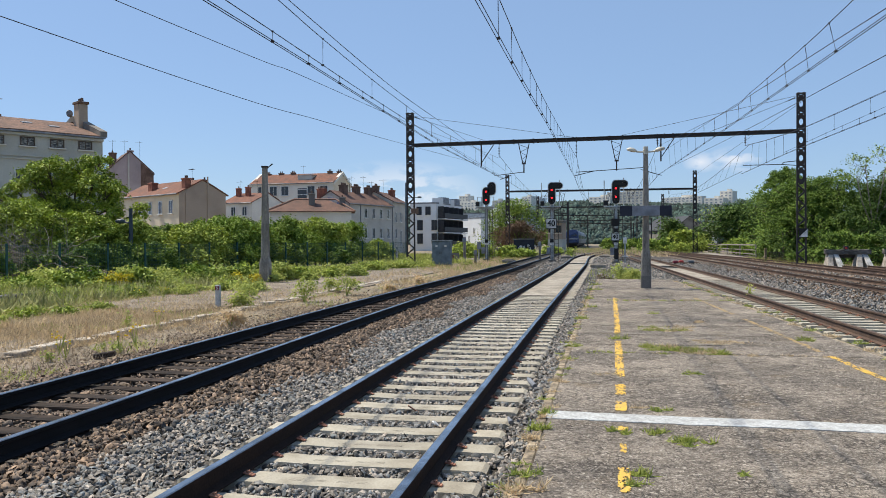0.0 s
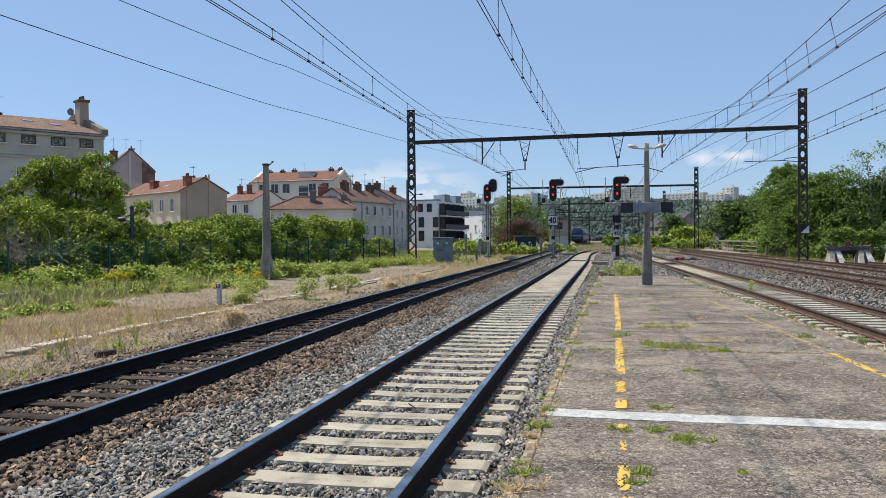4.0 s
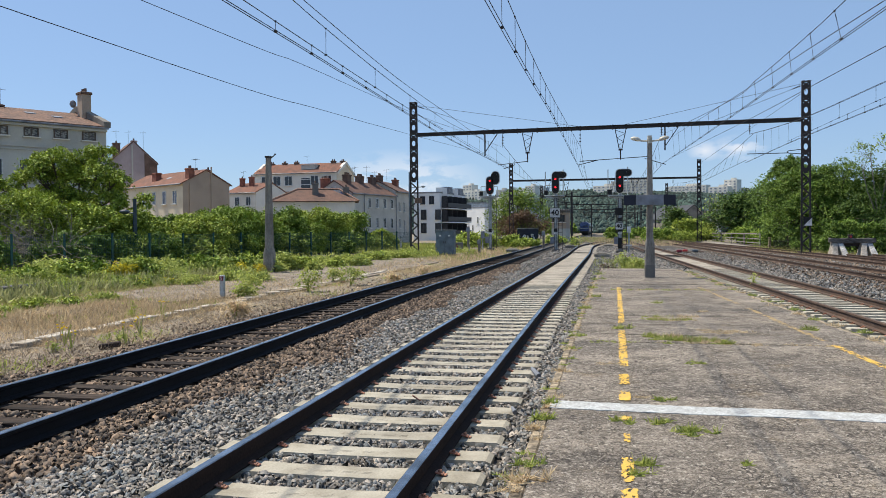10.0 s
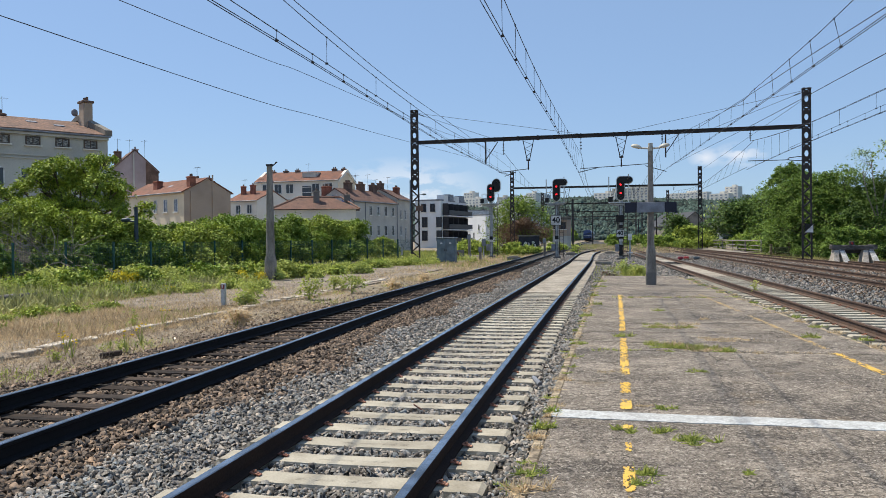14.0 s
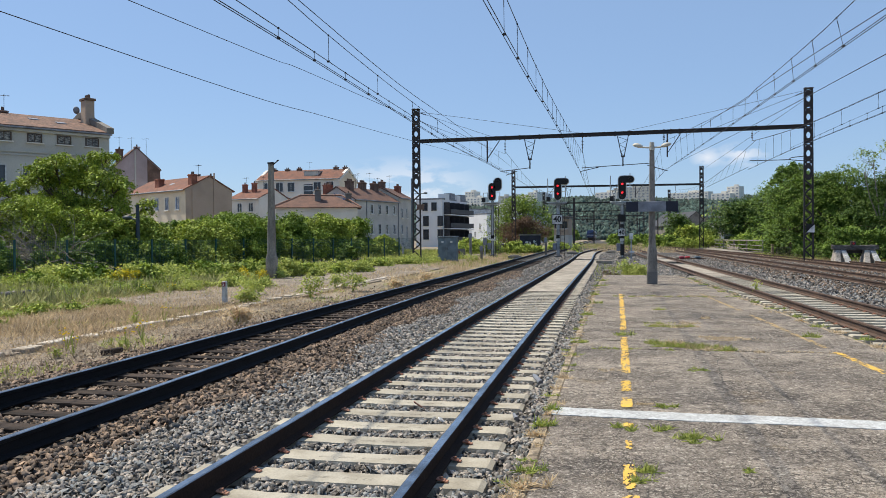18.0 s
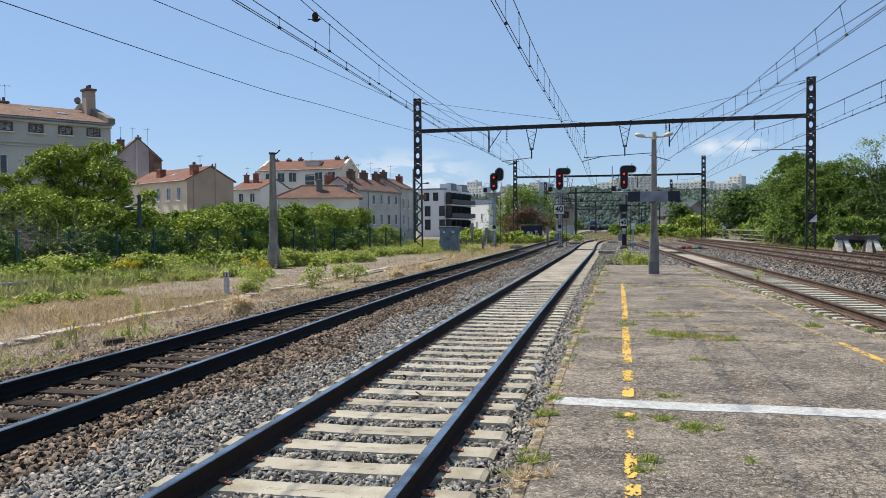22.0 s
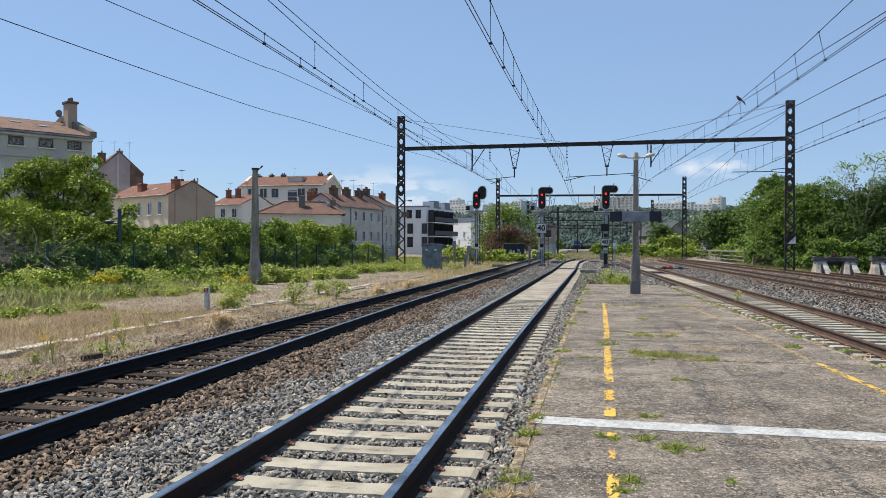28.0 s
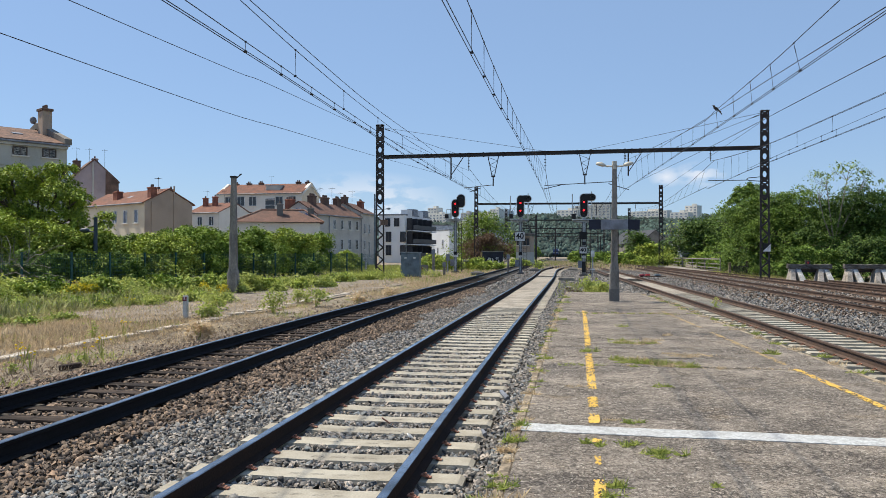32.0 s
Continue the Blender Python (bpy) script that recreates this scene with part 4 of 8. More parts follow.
def catenary(label, lines, droppers):
    c = thing("overhead_line", label, "overhead line", group="overhead lines above the tracks")
    for nm, pts, r, twin in lines:
        pts = smooth_path(pts)
        back = pts[0] - (pts[1] - pts[0]).normalized() * 18
        pts = [back] + pts
        for off in ((-0.035, 0.035) if twin else (0.0,)):
            bm = bmesh.new()
            wire_mesh(bm, [q + Vector((off, 0, 0)) for q in pts], r)
            part(nm, bm, "wire", c)
    for top, low, ys in droppers:
        T, L = smooth_path(top, 20), smooth_path(low, 20)

        def at(path, y):
            for a, b in zip(path, path[1:]):
                if a.y <= y <= b.y:
                    return a.lerp(b, (y - a.y) / (b.y - a.y))
            return None
        for y in ys:
            a, b = at(T, y), at(L, y)
            if a is None or b is None:
                continue
            bm = bmesh.new()
            tube(bm, a, b, 0.0055, n=4)
            box(bm, a, (0.035, 0.035, 0.035)), box(bm, b, (0.06, 0.045, 0.045))
            if (a - b).length > 0.4:
                tube(bm, a.lerp(b, 0.12), a.lerp(b, 0.35), 0.009, n=4)
            part("dropper", bm, "wire", c)
    return c


NC = [(-2.0, 14, 5.71), (-2.0, 23, 5.93), (-2.0, 35.5, 6.33), on_portal(-1.91, 6.7)]
NM = [(-2.01, 17.3, 6.63), (-2.0, 24, 6.69), (-2.0, 35.6, 7.12), on_portal(-1.7, 8.06)]
NMb = [(-2.01, 9.0, 6.62)] + NM
LC = [(-6.48, 13.06, 5.72), (-6.6, 17.96, 5.78), (-6.71, 22.69, 5.81), (-6.96, 33.3, 5.88), (-7.07, 38.23, 5.97), (-7.37, 50.89, 6.32), on_portal(-7.45, 6.64)]
LA = [(-6.5, 13.87, 5.95), (-6.6, 17.93, 5.97), (-6.71, 22.7, 5.99), (-6.96, 33.31, 6.11), (-7.08, 38.75, 6.2), (-7.32, 48.99, 6.36), on_portal(-7.45, 6.72)]
LM = [(-6.56, 16.49, 6.68), (-6.62, 18.99, 6.61), (-6.73, 23.75, 6.55), (-6.85, 28.74, 6.56), (-6.97, 33.77, 6.62), (-7.08, 38.77, 6.76), (-7.34, 49.87, 7.31), on_portal(-7.53, 8.18)]
LB = [(-6.58, 17.13, 6.87), (-6.74, 23.94, 6.81), (-6.85, 28.98, 6.85), (-7.07, 38.28, 7.08), (-7.44, 54.07, 7.35), (-7.77, 67.87, 7.53)]
RC = [(5.1, 16.33, 5.71), (5.1, 21.74, 5.86), (5.1, 26.85, 6.0), (5.1, 35.4, 6.24), on_portal(4.4, 6.63)]
RM = [(4.92, 18, 6.38), (5.02, 21.5, 6.48), (5.08, 29.5, 6.7), (5.1, 35.6, 6.95), on_portal(4.21, 8.67)]
QC = [(10.0, 32, 6.14), (10.0, 43, 6.3), (10.0, 48.6, 6.36), on_portal(10.1, 6.46)]
QM = [(10.0, 32, 6.94), (10.0, 43, 7.23), (10.05, 52.7, 7.76), on_portal(10.36, 8.51)]
QA = [(10.0, 32, 6.38), (10.0, 36.7, 6.42), (10.0, 41.5, 6.45), (10.0, 48.0, 6.47)]
steps = [13.9 + 2.55 * i for i in range(1, 19)]
catenary("black contact and carrier wires over the near track", [("contact_wire", NC, 0.0085, True), ("carrier_wire", NMb, 0.0095, False)], [(NMb, NC, steps)])
catenary("black compound catenary over the timber-sleeper track", [("contact_wire", LC, 0.009, True), ("auxiliary_wire", LA, 0.0095, False), ("auxiliary_wire", LB, 0.0095, False), ("carrier_wire", LM, 0.0095, False)],
         [(LA, LC, [15.7, 17.95, 20.4, 22.7, 25.2, 27.5, 29.9, 32.5, 35.2, 38, 41, 44, 47.5, 51, 54.5, 58]), (LM, LA, [19.0, 23.75, 28.74, 33.77, 38.8, 43.5, 48.5, 53.5, 58.5])])
catenary("black catenary wires over the track beside the platform", [("contact_wire", RC, 0.0085, True), ("carrier_wire", RM, 0.0095, False), ("feeder_wire", [(5.1, 16.34, 5.86), (5.1, 21.74, 6.18), (5.1, 26.85, 6.46), (5.1, 29.6, 6.63), on_portal(4.93, 8.5)], 0.0095, False), ("feeder_wire", [(5.62, 18, 5.35), (5.84, 36, 6.17), on_portal(4.93, 6.99)], 0.0095, False)],
         [(RM, RC, [19.2, 21.6, 24.0, 26.5, 29.5, 32.3, 35.0, 38, 41, 44, 47, 50, 53, 56])])
catenary("black catenary wires over the siding", [("contact_wire", QC, 0.009, True), ("carrier_wire", QM, 0.01, True), ("auxiliary_wire", QA, 0.0075, False)], [(QM, QA, [33.07, 37.9, 42.6]), (QM, QC, [47.8, 50.3, 52.7, 55.5, 58.5]), (QA, QC, [32.6, 34.4, 36.7, 39.2, 41.5, 44.5, 47])])
fd = thing("feeder_line", "thin black feeder cables hung on the portal masts", "overhead line", group="overhead lines above the tracks")
for pts in ([(-9.0, 0, 4.9), (-9.06, 18.6, 5.34), (-9.08, 25.4, 5.66), (-9.11, 35.4, 6.16), (-9.2, 64, 7.7)], [(-9.0, 0, 5.6), (-9.06, 19.6, 6.55), (-9.07, 23.6, 6.8), (-9.1, 34, 7.22), (-9.14, 43.7, 7.67), (-9.2, 64, 8.89)]):
    bm = bmesh.new()
    wire_mesh(bm, smooth_path(pts), 0.0085)
    part("cable", bm, "wire", fd)
# guys from the mast heads to the beam
for a, b in ((on_portal(-14.0, 11.8), on_portal(-1.7, 9.56)), (on_portal(-14.0, 11.75), on_portal(-8.5, 9.55)), (on_portal(13.9, 11.95), on_portal(1.6, 9.6)), (on_portal(13.9, 11.85), on_portal(7.9, 9.6)), (on_portal(-14.5, 11.5), (-14.62, 128, 11.5)), (on_portal(14.2, 11.5), (14.2, 128, 11.5))):
    bm = bmesh.new()
    tube(bm, a, b, 0.014, n=5)
    if abs(b[1] - a[1]) < 1:
        va, vb = Vector(a), Vector(b)
        for k in range(4):
            q = va.lerp(vb, 0.03 + 0.02 * k)
            ball(bm, q, (0.07, 0.05, 0.05), 6)
    part("guy_wire", bm, "wire", fd)
# wires of the further spans
far_line = thing("overhead_line", "distant overhead wires running on over the tracks", "overhead line", group="overhead lines above the tracks")
for y0 in (62, 128, 192, 256, 320):
    for xc, xm, zm in ((-7.45, -7.5, 8.15), (-1.9, -1.7, 8.06), (4.4, 4.2, 8.6), (10.1, 10.6, 8.5)):
        for nm, pts in (("contact_wire", [(xc, y0, 6.6), (xc, y0 + 64, 6.6)]), ("carrier_wire", [(xm, y0, zm), (xm, y0 + 16, zm - 0.75), (xm, y0 + 32, zm - 1.05), (xm, y0 + 48, zm - 0.75), (xm, y0 + 64, zm)])):
            bm = bmesh.new()
            wire_mesh(bm, smooth_path(pts, 4), 0.02 if y0 > 100 else 0.016)
            if nm == "carrier_wire" and y0 < 140:
                for k in range(1, 16):
                    tt = k / 16
                    zz = zm - 1.05 * (1 - (2 * tt - 1) ** 2)
                    tube(bm, (xm, y0 + 64 * tt, zz), (xc, y0 + 64 * tt, 6.6), 0.008, n=4)
            part(nm, bm, "wire", far_line)


# ---- platform lamp with sign panel ----
def platform_lamp():
    p = thing("platform_lamp", "concrete lamp post with two cream heads and dark sign", "lamp post", (1.53, 28.2, TOP))
    bm = bmesh.new()
    vs = []
    prof = [(-0.02, 0.17), (0.42, 0.17), (0.42, 0.165), (1.15, 0.15), (1.3, 0.112), (4.64, 0.075)]
    rings = []
    for z, r in prof:
        rings.append([bm.verts.new((r * sx, r * 0.8 * sy, z)) for sx, sy in ((-1, -0.8), (-0.8, -1), (0.8, -1), (1, -0.8), (1, 0.8), (0.8, 1), (-0.8, 1), (-1, 0.8))])
    for a, b in zip(rings, rings[1:]):
        for i in range(8):
            f = bm.faces.new((a[i], a[(i + 1) % 8], b[(i + 1) % 8], b[i]))
            f.material_index = 1 if a is rings[0] else 0
    bm.faces.new(rings[-1]), bm.faces.new(rings[0][::-1])
    bmesh.ops.recalc_face_normals(bm, faces=bm.faces)
    part("post", bm, "concrete_post", p, mats=("concrete_low",))
    bm = bmesh.new()
    for s in (-1, 1):
        tube(bm, (0, 0, 4.58), (s * 0.3, 0, 4.6), 0.03, n=8)
    tube(bm, (0, 0, 4.5), (0, 0, 4.76), 0.09, 0.08, n=10)
    part("bracket", bm, "lamp_cream", p)
    for s in (-1, 1):
        bm = bmesh.new()
        ball(bm, (0, 0, 0), (0.18, 0.12, 0.09), 12)
        for v in bm.verts:
            if v.co.z < -0.02:
                v.co.z = -0.02 + (v.co.z + 0.02) * 0.5
        o = part("lamp_head", bm, "lamp_cream", p, smooth=True)
        o.matrix_basis = pose(s * 0.46, 0, 4.65, 0, -s * 14, 0)
    for x0, x1, mt in ((-0.86, -0.46, "sign_navy"), (-0.46, 0.44, "sign_grey"), (0.44, 0.83, "sign_navy")):
        bm = bmesh.new()
        box(bm, ((x0 + x1) / 2, -0.19, 2.6), (x1 - x0 - 0.004, 0.05, 0.34), bevel=0.006)
        part("sign_panel", bm, mt, p)
    bm = bmesh.new()
    for z in (2.5, 2.74):
        box(bm, (0, -0.02, z), (0.34, 0.34, 0.03))
    part("strap", bm, "bolt", p)


platform_lamp()


# ---- old concrete post beside the path ----
def concrete_post():
    p = thing("concrete_post", "weathered tapering concrete pole with a small iron arm", "pole", (-16.25, 37.9, -0.35))
    bm = bmesh.new()
    rings = []
    for z, r in ((-0.1, 0.27), (1.0, 0.25), (1.25, 0.19), (5.75, 0.115)):
        rings.append([bm.verts.new((r * sx, r * 0.8 * sy, z)) for sx, sy in ((-1, -0.8), (-0.8, -1), (0.8, -1), (1, -0.8), (1, 0.8), (0.8, 1), (-0.8, 1), (-1, 0.8))])
    for a, b in zip(rings, rings[1:]):
        for i in range(8):
            bm.faces.new((a[i], a[(i + 1) % 8], b[(i + 1) % 8], b[i]))
    bm.faces.new(rings[-1]), bm.faces.new(rings[0][::-1])
    bmesh.ops.recalc_face_normals(bm, faces=bm.faces)
    part("post", bm, "concrete_post", p)
    bm = bmesh.new()
    tube(bm, (0.05, 0, 5.6), (0.38, 0, 5.85), 0.03, n=6)
    box(bm, (0, 0, 5.72), (0.28, 0.24, 0.09))
    box(bm, (0.36, 0, 5.85), (0.1, 0.05, 0.05))
    part("arm", bm, "iron", p)


concrete_post()


# ---- writing ----
def words(text, size, mat, parent, m, name="number"):
    cu = bpy.data.curves.new(name, "FONT")
    cu.offset = size * 0.022
    cu.body, cu.size, cu.extrude, cu.align_x, cu.align_y = text, size, 0.003, "CENTER", "CENTER"
    tmp = new("tmp", cu)
    dg = bpy.context.evaluated_depsgraph_get()
    me = bpy.data.meshes.new_from_object(tmp.evaluated_get(dg))
    bpy.data.objects.remove(tmp)
    me.materials.clear()
    me.materials.append(M[mat])
    ob = new(name, me)
    ob.parent = parent
    ob.matrix_basis = m
    return ob


def marker_post():
    p = thing("marker_post", "white concrete distance post with a maroon number plate", "marker post", (-11.6, 23.4, -0.36))
    bm = bmesh.new()
    box(bm, (0, 0, 0.34), (0.15, 0.12, 0.72), bevel=0.02)
    part("post", bm, "white_paint", p)
    bm = bmesh.new()
    box(bm, (-0.005, -0.064, 0.6), (0.13, 0.01, 0.13))
    pl = part("plate", bm, "maroon", p)
    words("5", 0.13, "sign_white", pl, pose(-0.005, -0.071, 0.6, 90, 0, 0))


marker_post()


# ---- colour-light signals ----
def signal(x, y, foot, head_z, style, signs, lit, label):
    p = thing("railway_signal", label, "railway signal", (x, y, foot), group="colour-light signals")
    hz = head_z - foot
    bm = bmesh.new()
    box(bm, (0, 0, hz / 2 - 0.55), (0.3, 0.26, hz - 1.1), bevel=0.02)
    part("post", bm, "signal_post", p)
    bm = bmesh.new()
    box(bm, (0, 0, 0.05), (0.7, 0.7, 0.3), bevel=0.03)
    part("footing", bm, "concrete_low", p)
    bm = bmesh.new()
    for xx in (0.22, 0.56):
        tube(bm, (xx, 0.3, 0.1), (xx, 0.3, hz - 1.3), 0.025, n=5)
    for k in range(int((hz - 1.6) / 0.33)):
        tube(bm, (0.22, 0.3, 0.35 + 0.33 * k), (0.56, 0.3, 0.35 + 0.33 * k), 0.018, n=4)
    part("ladder", bm, "iron", p)
    for xx, zz, w, h, mt in ((-0.3, 1.0, 0.34, 0.62, "sign_grey"),) + (((0.0, 0.8, 0.33, 0.9, "signal_black"), (0.0, 2.75, 0.33, 0.3, "signal_black")) if any(k == "black" for k, _, _ in signs) else ()):
        bm = bmesh.new()
        box(bm, (xx, -0.2, zz), (w, 0.14, h), bevel=0.015)
        part("junction_box", bm, mt, p)
    bm = bmesh.new()
    for xx in (-0.1, 0.1):
        tube(bm, (xx, -0.14, 0.1), (xx, -0.14, hz - 1.4), 0.02, n=5)
    part("cable", bm, "wire", p)
    # service platform with rails
    bm = bmesh.new()
    box(bm, (-0.1, 0.1, hz - 1.3), (1.75, 0.9, 0.1), bevel=0.02)
    for k in range(4):
        box(bm, (-0.1, 0.1, hz - 1.42 - 0.05 * k), (1.5 - 0.35 * k, 0.7 - 0.12 * k, 0.05))
    part("service_platform", bm, "signal_post", p)
    bm = bmesh.new()
    for xx, hh in ((-0.95, 2.2 if style == "hook" else 1.0), (-0.55, 1.0), (0.65, 2.4 if style == "hook" else 1.0)):
        tube(bm, (xx, 0.45, hz - 1.3), (xx, 0.45, hz - 1.3 + hh), 0.045 if hh > 2 else 0.03, n=6)
    tube(bm, (-0.95, 0.45, hz - 0.3), (0.65, 0.45, hz - 0.3), 0.03, n=6)
    part("handrail", bm, "signal_post", p)
    bm = bmesh.new()
    box(bm, (-0.85, -0.1, hz - 1.0), (0.34, 0.3, 0.42), bevel=0.03)
    part("side_lamp", bm, "signal_black", p)
    # target board: rounded upright with a side lobe, white rim behind
    def board(grow, dy, mat, nm):
        bm = bmesh.new()
        def stadium(cx, z0, z1, r):
            pts = [(cx + (r + grow) * math.cos(a), z1 - r + (r + grow) * math.sin(a)) for a in np.linspace(0, math.pi, 9)]
            pts += [(cx + (r + grow) * math.cos(a), z0 + r + (r + grow) * math.sin(a)) for a in np.linspace(math.pi, 2 * math.pi, 9)]
            vs = [bm.verts.new((u, dy, z)) for u, z in pts]
            f = bm.faces.new(vs)
            r_ = bmesh.ops.extrude_face_region(bm, geom=[f])
            bmesh.ops.translate(bm, vec=(0, 0.12, 0), verts=[v for v in r_["geom"] if isinstance(v, bmesh.types.BMVert)])
        stadium(0.0, hz - 1.22, hz + 1.0 if style == "hook" else hz + 0.72, 0.34 if style == "hook" else 0.38)
        if style == "hook":
            r1, z1 = 0.31, hz + 1.0
            vs = []
            pts = [(0.78 + (r1 + grow) * math.cos(a), z1 - r1 + (r1 + grow) * math.sin(a)) for a in np.linspace(-math.pi / 2, math.pi / 2, 9)]
            pts += [(-0.0, z1 + grow), (-0.0, z1 - 2 * r1 - grow)]
            vs = [bm.verts.new((u, dy + 0.004, z)) for u, z in pts]
            f = bm.faces.new(vs)
            r_ = bmesh.ops.extrude_face_region(bm, geom=[f])
            bmesh.ops.translate(bm, vec=(0, 0.112, 0), verts=[v for v in r_["geom"] if isinstance(v, bmesh.types.BMVert)])
        else:
            stadium(0.64, hz - 0.12, hz + 1.28, 0.4)
            box(bm, (0.32, dy + 0.064, hz + 0.28), (0.64, 0.11, 0.8 + 2 * grow))
            box(bm, (0.36, dy + 0.064, hz + 0.75), (0.42, 0.11, 0.5 + 2 * grow))
        bmesh.ops.recalc_face_normals(bm, faces=bm.faces)
        part(nm, bm, mat, p)
    board(0.0, -0.35, "signal_black", "target_board")
    board(0.07, -0.26, "sign_white", "white_rim")
    holes = [(0, hz - 0.95), (0, hz - 0.56), (0, hz + 0.25)] if style == "hook" else [(0, hz - 0.68), (0, hz - 0.22), (0, hz + 0.24), (0.64, hz + 0.82)]
    if style == "hook":
        holes.append((0.78, hz + 0.69))
    for i, (u, z) in enumerate(holes):
        bm = bmesh.new()
        tube(bm, (u, -0.36, z), (u, -0.375, z), 0.095 if i in lit else 0.11, n=14)
        part("lens", bm, "lens_red" if i in lit else "lens_dark", p)
        bm = bmesh.new()
        r = bmesh.ops.create_cone(bm, cap_ends=False, segments=12, radius1=0.2, radius2=0.17, depth=0.26)["verts"]
        bmesh.ops.transform(bm, matrix=pose(u, -0.48, z, 90, 0, 0), verts=r)
        bmesh.ops.delete(bm, geom=[v for v in bm.verts if v.co.z < z - 0.02], context="VERTS")
        part("hood", bm, "signal_black", p)
    shrink = Matrix.Translation((0, 0, hz - 0.2)) @ Matrix.Scale(0.87, 4) @ Matrix.Translation((0, 0, 0.2 - hz))
    for o in p.children:
        if o.name.split(".")[0] in ("target_board", "white_rim", "lens", "hood"):
            o.data.transform(shrink)
    for kind, z, sz in signs:
        bm = bmesh.new()
        box(bm, (-0.05, -0.2, z), (sz, 0.04, sz * 0.94), bevel=0.01)
        if kind == "black":
            part("indicator", bm, "sign_black", p)
        else:
            s = part("speed_sign", bm, "sign_black" if kind == "40b" else "sign_black", p, "white speed board reading 40")
            bm = bmesh.new()
            box(bm, (-0.05, -0.226, z), (sz * 0.9, 0.012, sz * 0.84))
            part("face", bm, "sign_white", s)
            words("40", sz * 0.72, "sign_black", s, pose(-0.05, -0.236, z, 90, 0, 0))
    bm = bmesh.new()
    box(bm, (0.0, -0.15, 1.9), (0.32, 0.04, 0.3))
    part("number_plate", bm, "sign_black", p)
    bm = bmesh.new()
    box(bm, (0.0, -0.152, 1.62), (0.34, 0.045, 0.16))
    part("label_plate", bm, "sign_white", p)
    return p


signal(-10.72, 78.0, -0.25, 6.22, "lobe", [], (0, 2), "grey post signal with black target showing two reds")
signal(-4.22, 74.0, -0.25, 6.02, "hook", [("40", 3.45, 0.98)], (1, 2), "grey post signal showing two reds with a speed board")
signal(1.33, 69.0, -0.25, 5.77, "hook", [("black", 3.4, 0.64), ("40b", 2.2, 0.66)], (1, 2), "grey post signal showing two reds with a small speed board")
sb = thing("trackside_box", "grey junction box on a short post", "junction box", (-11.4, 77.5, -0.3))
bm = bmesh.new()
box(bm, (0, 0, 1.55), (0.34, 0.3, 0.7), bevel=0.02)
part("box", bm, "sign_grey", sb)
bm = bmesh.new()
tube(bm, (0, 0, -0.1), (0, 0, 1.3), 0.05)
part("post", bm, "signal_post", sb)
st = thing("trackside_post", "white and black banded marker pole", "marker post", (2.05, 68.6, -0.25))
bm = bmesh.new()
tube(bm, (0, 0, -0.1), (0, 0, 2.0), 0.06)
part("pole", bm, "signal_post", st)
for z, w, hh in ((1.9, 0.3, 0.5), (0.6, 0.45, 0.12)):
    bm = bmesh.new()
    box(bm, (0, -0.05, z), (w, 0.1, hh), bevel=0.02)
    part("plate", bm, "sign_white", st)


# ---- relay cabinet, posts ----
cb = thing("relay_cabinet", "grey steel trackside cabinet with double doors", "cabinet", (-12.3, 63.5, -0.35))
bm = bmesh.new()
box(bm, (0, 0, 1.05), (1.45, 0.9, 1.9), bevel=0.02)
part("body", bm, "cabinet_grey", cb)
bm = bmesh.new()
box(bm, (0, 0, 2.05), (1.6, 1.05, 0.08), bevel=0.02)
part("roof", bm, "cabinet_grey", cb)
bm = bmesh.new()
box(bm, (0, 0, 0.05), (1.55, 1.0, 0.2))
part("plinth", bm, "concrete_low", cb)
for s in (-1, 1):
    bm = bmesh.new()
    box(bm, (s * 0.36, -0.465, 1.05), (0.69, 0.02, 1.78), bevel=0.006)
    d = part("door", bm, "cabinet_grey", cb)
    bm = bmesh.new()
    box(bm, (s * 0.08, -0.485, 1.1), (0.04, 0.03, 0.16))
    part("handle", bm, "iron", d)
    bm = bmesh.new()
    box(bm, (s * 0.36, -0.478, 1.62), (0.18, 0.006, 0.12))
    part("label_plate", bm, "sign_white", d)
for x, y, h in ((-10.9, 66, 2.3), (-5.4, 75, 1.9), (-10.6, 70, 1.2)):
    q = thing("trackside_post", "short weathered concrete trackside post", "marker post", (x, y, -0.3), group="trackside posts")
    bm = bmesh.new()
    box(bm, (0, 0, h / 2), (0.2, 0.18, h), bevel=0.02)
    part("post", bm, "concrete_post", q)
    bm = bmesh.new()
    box(bm, (0, -0.1, h - 0.25), (0.3, 0.08, 0.36), bevel=0.01)
    part("box", bm, "sign_grey", q)


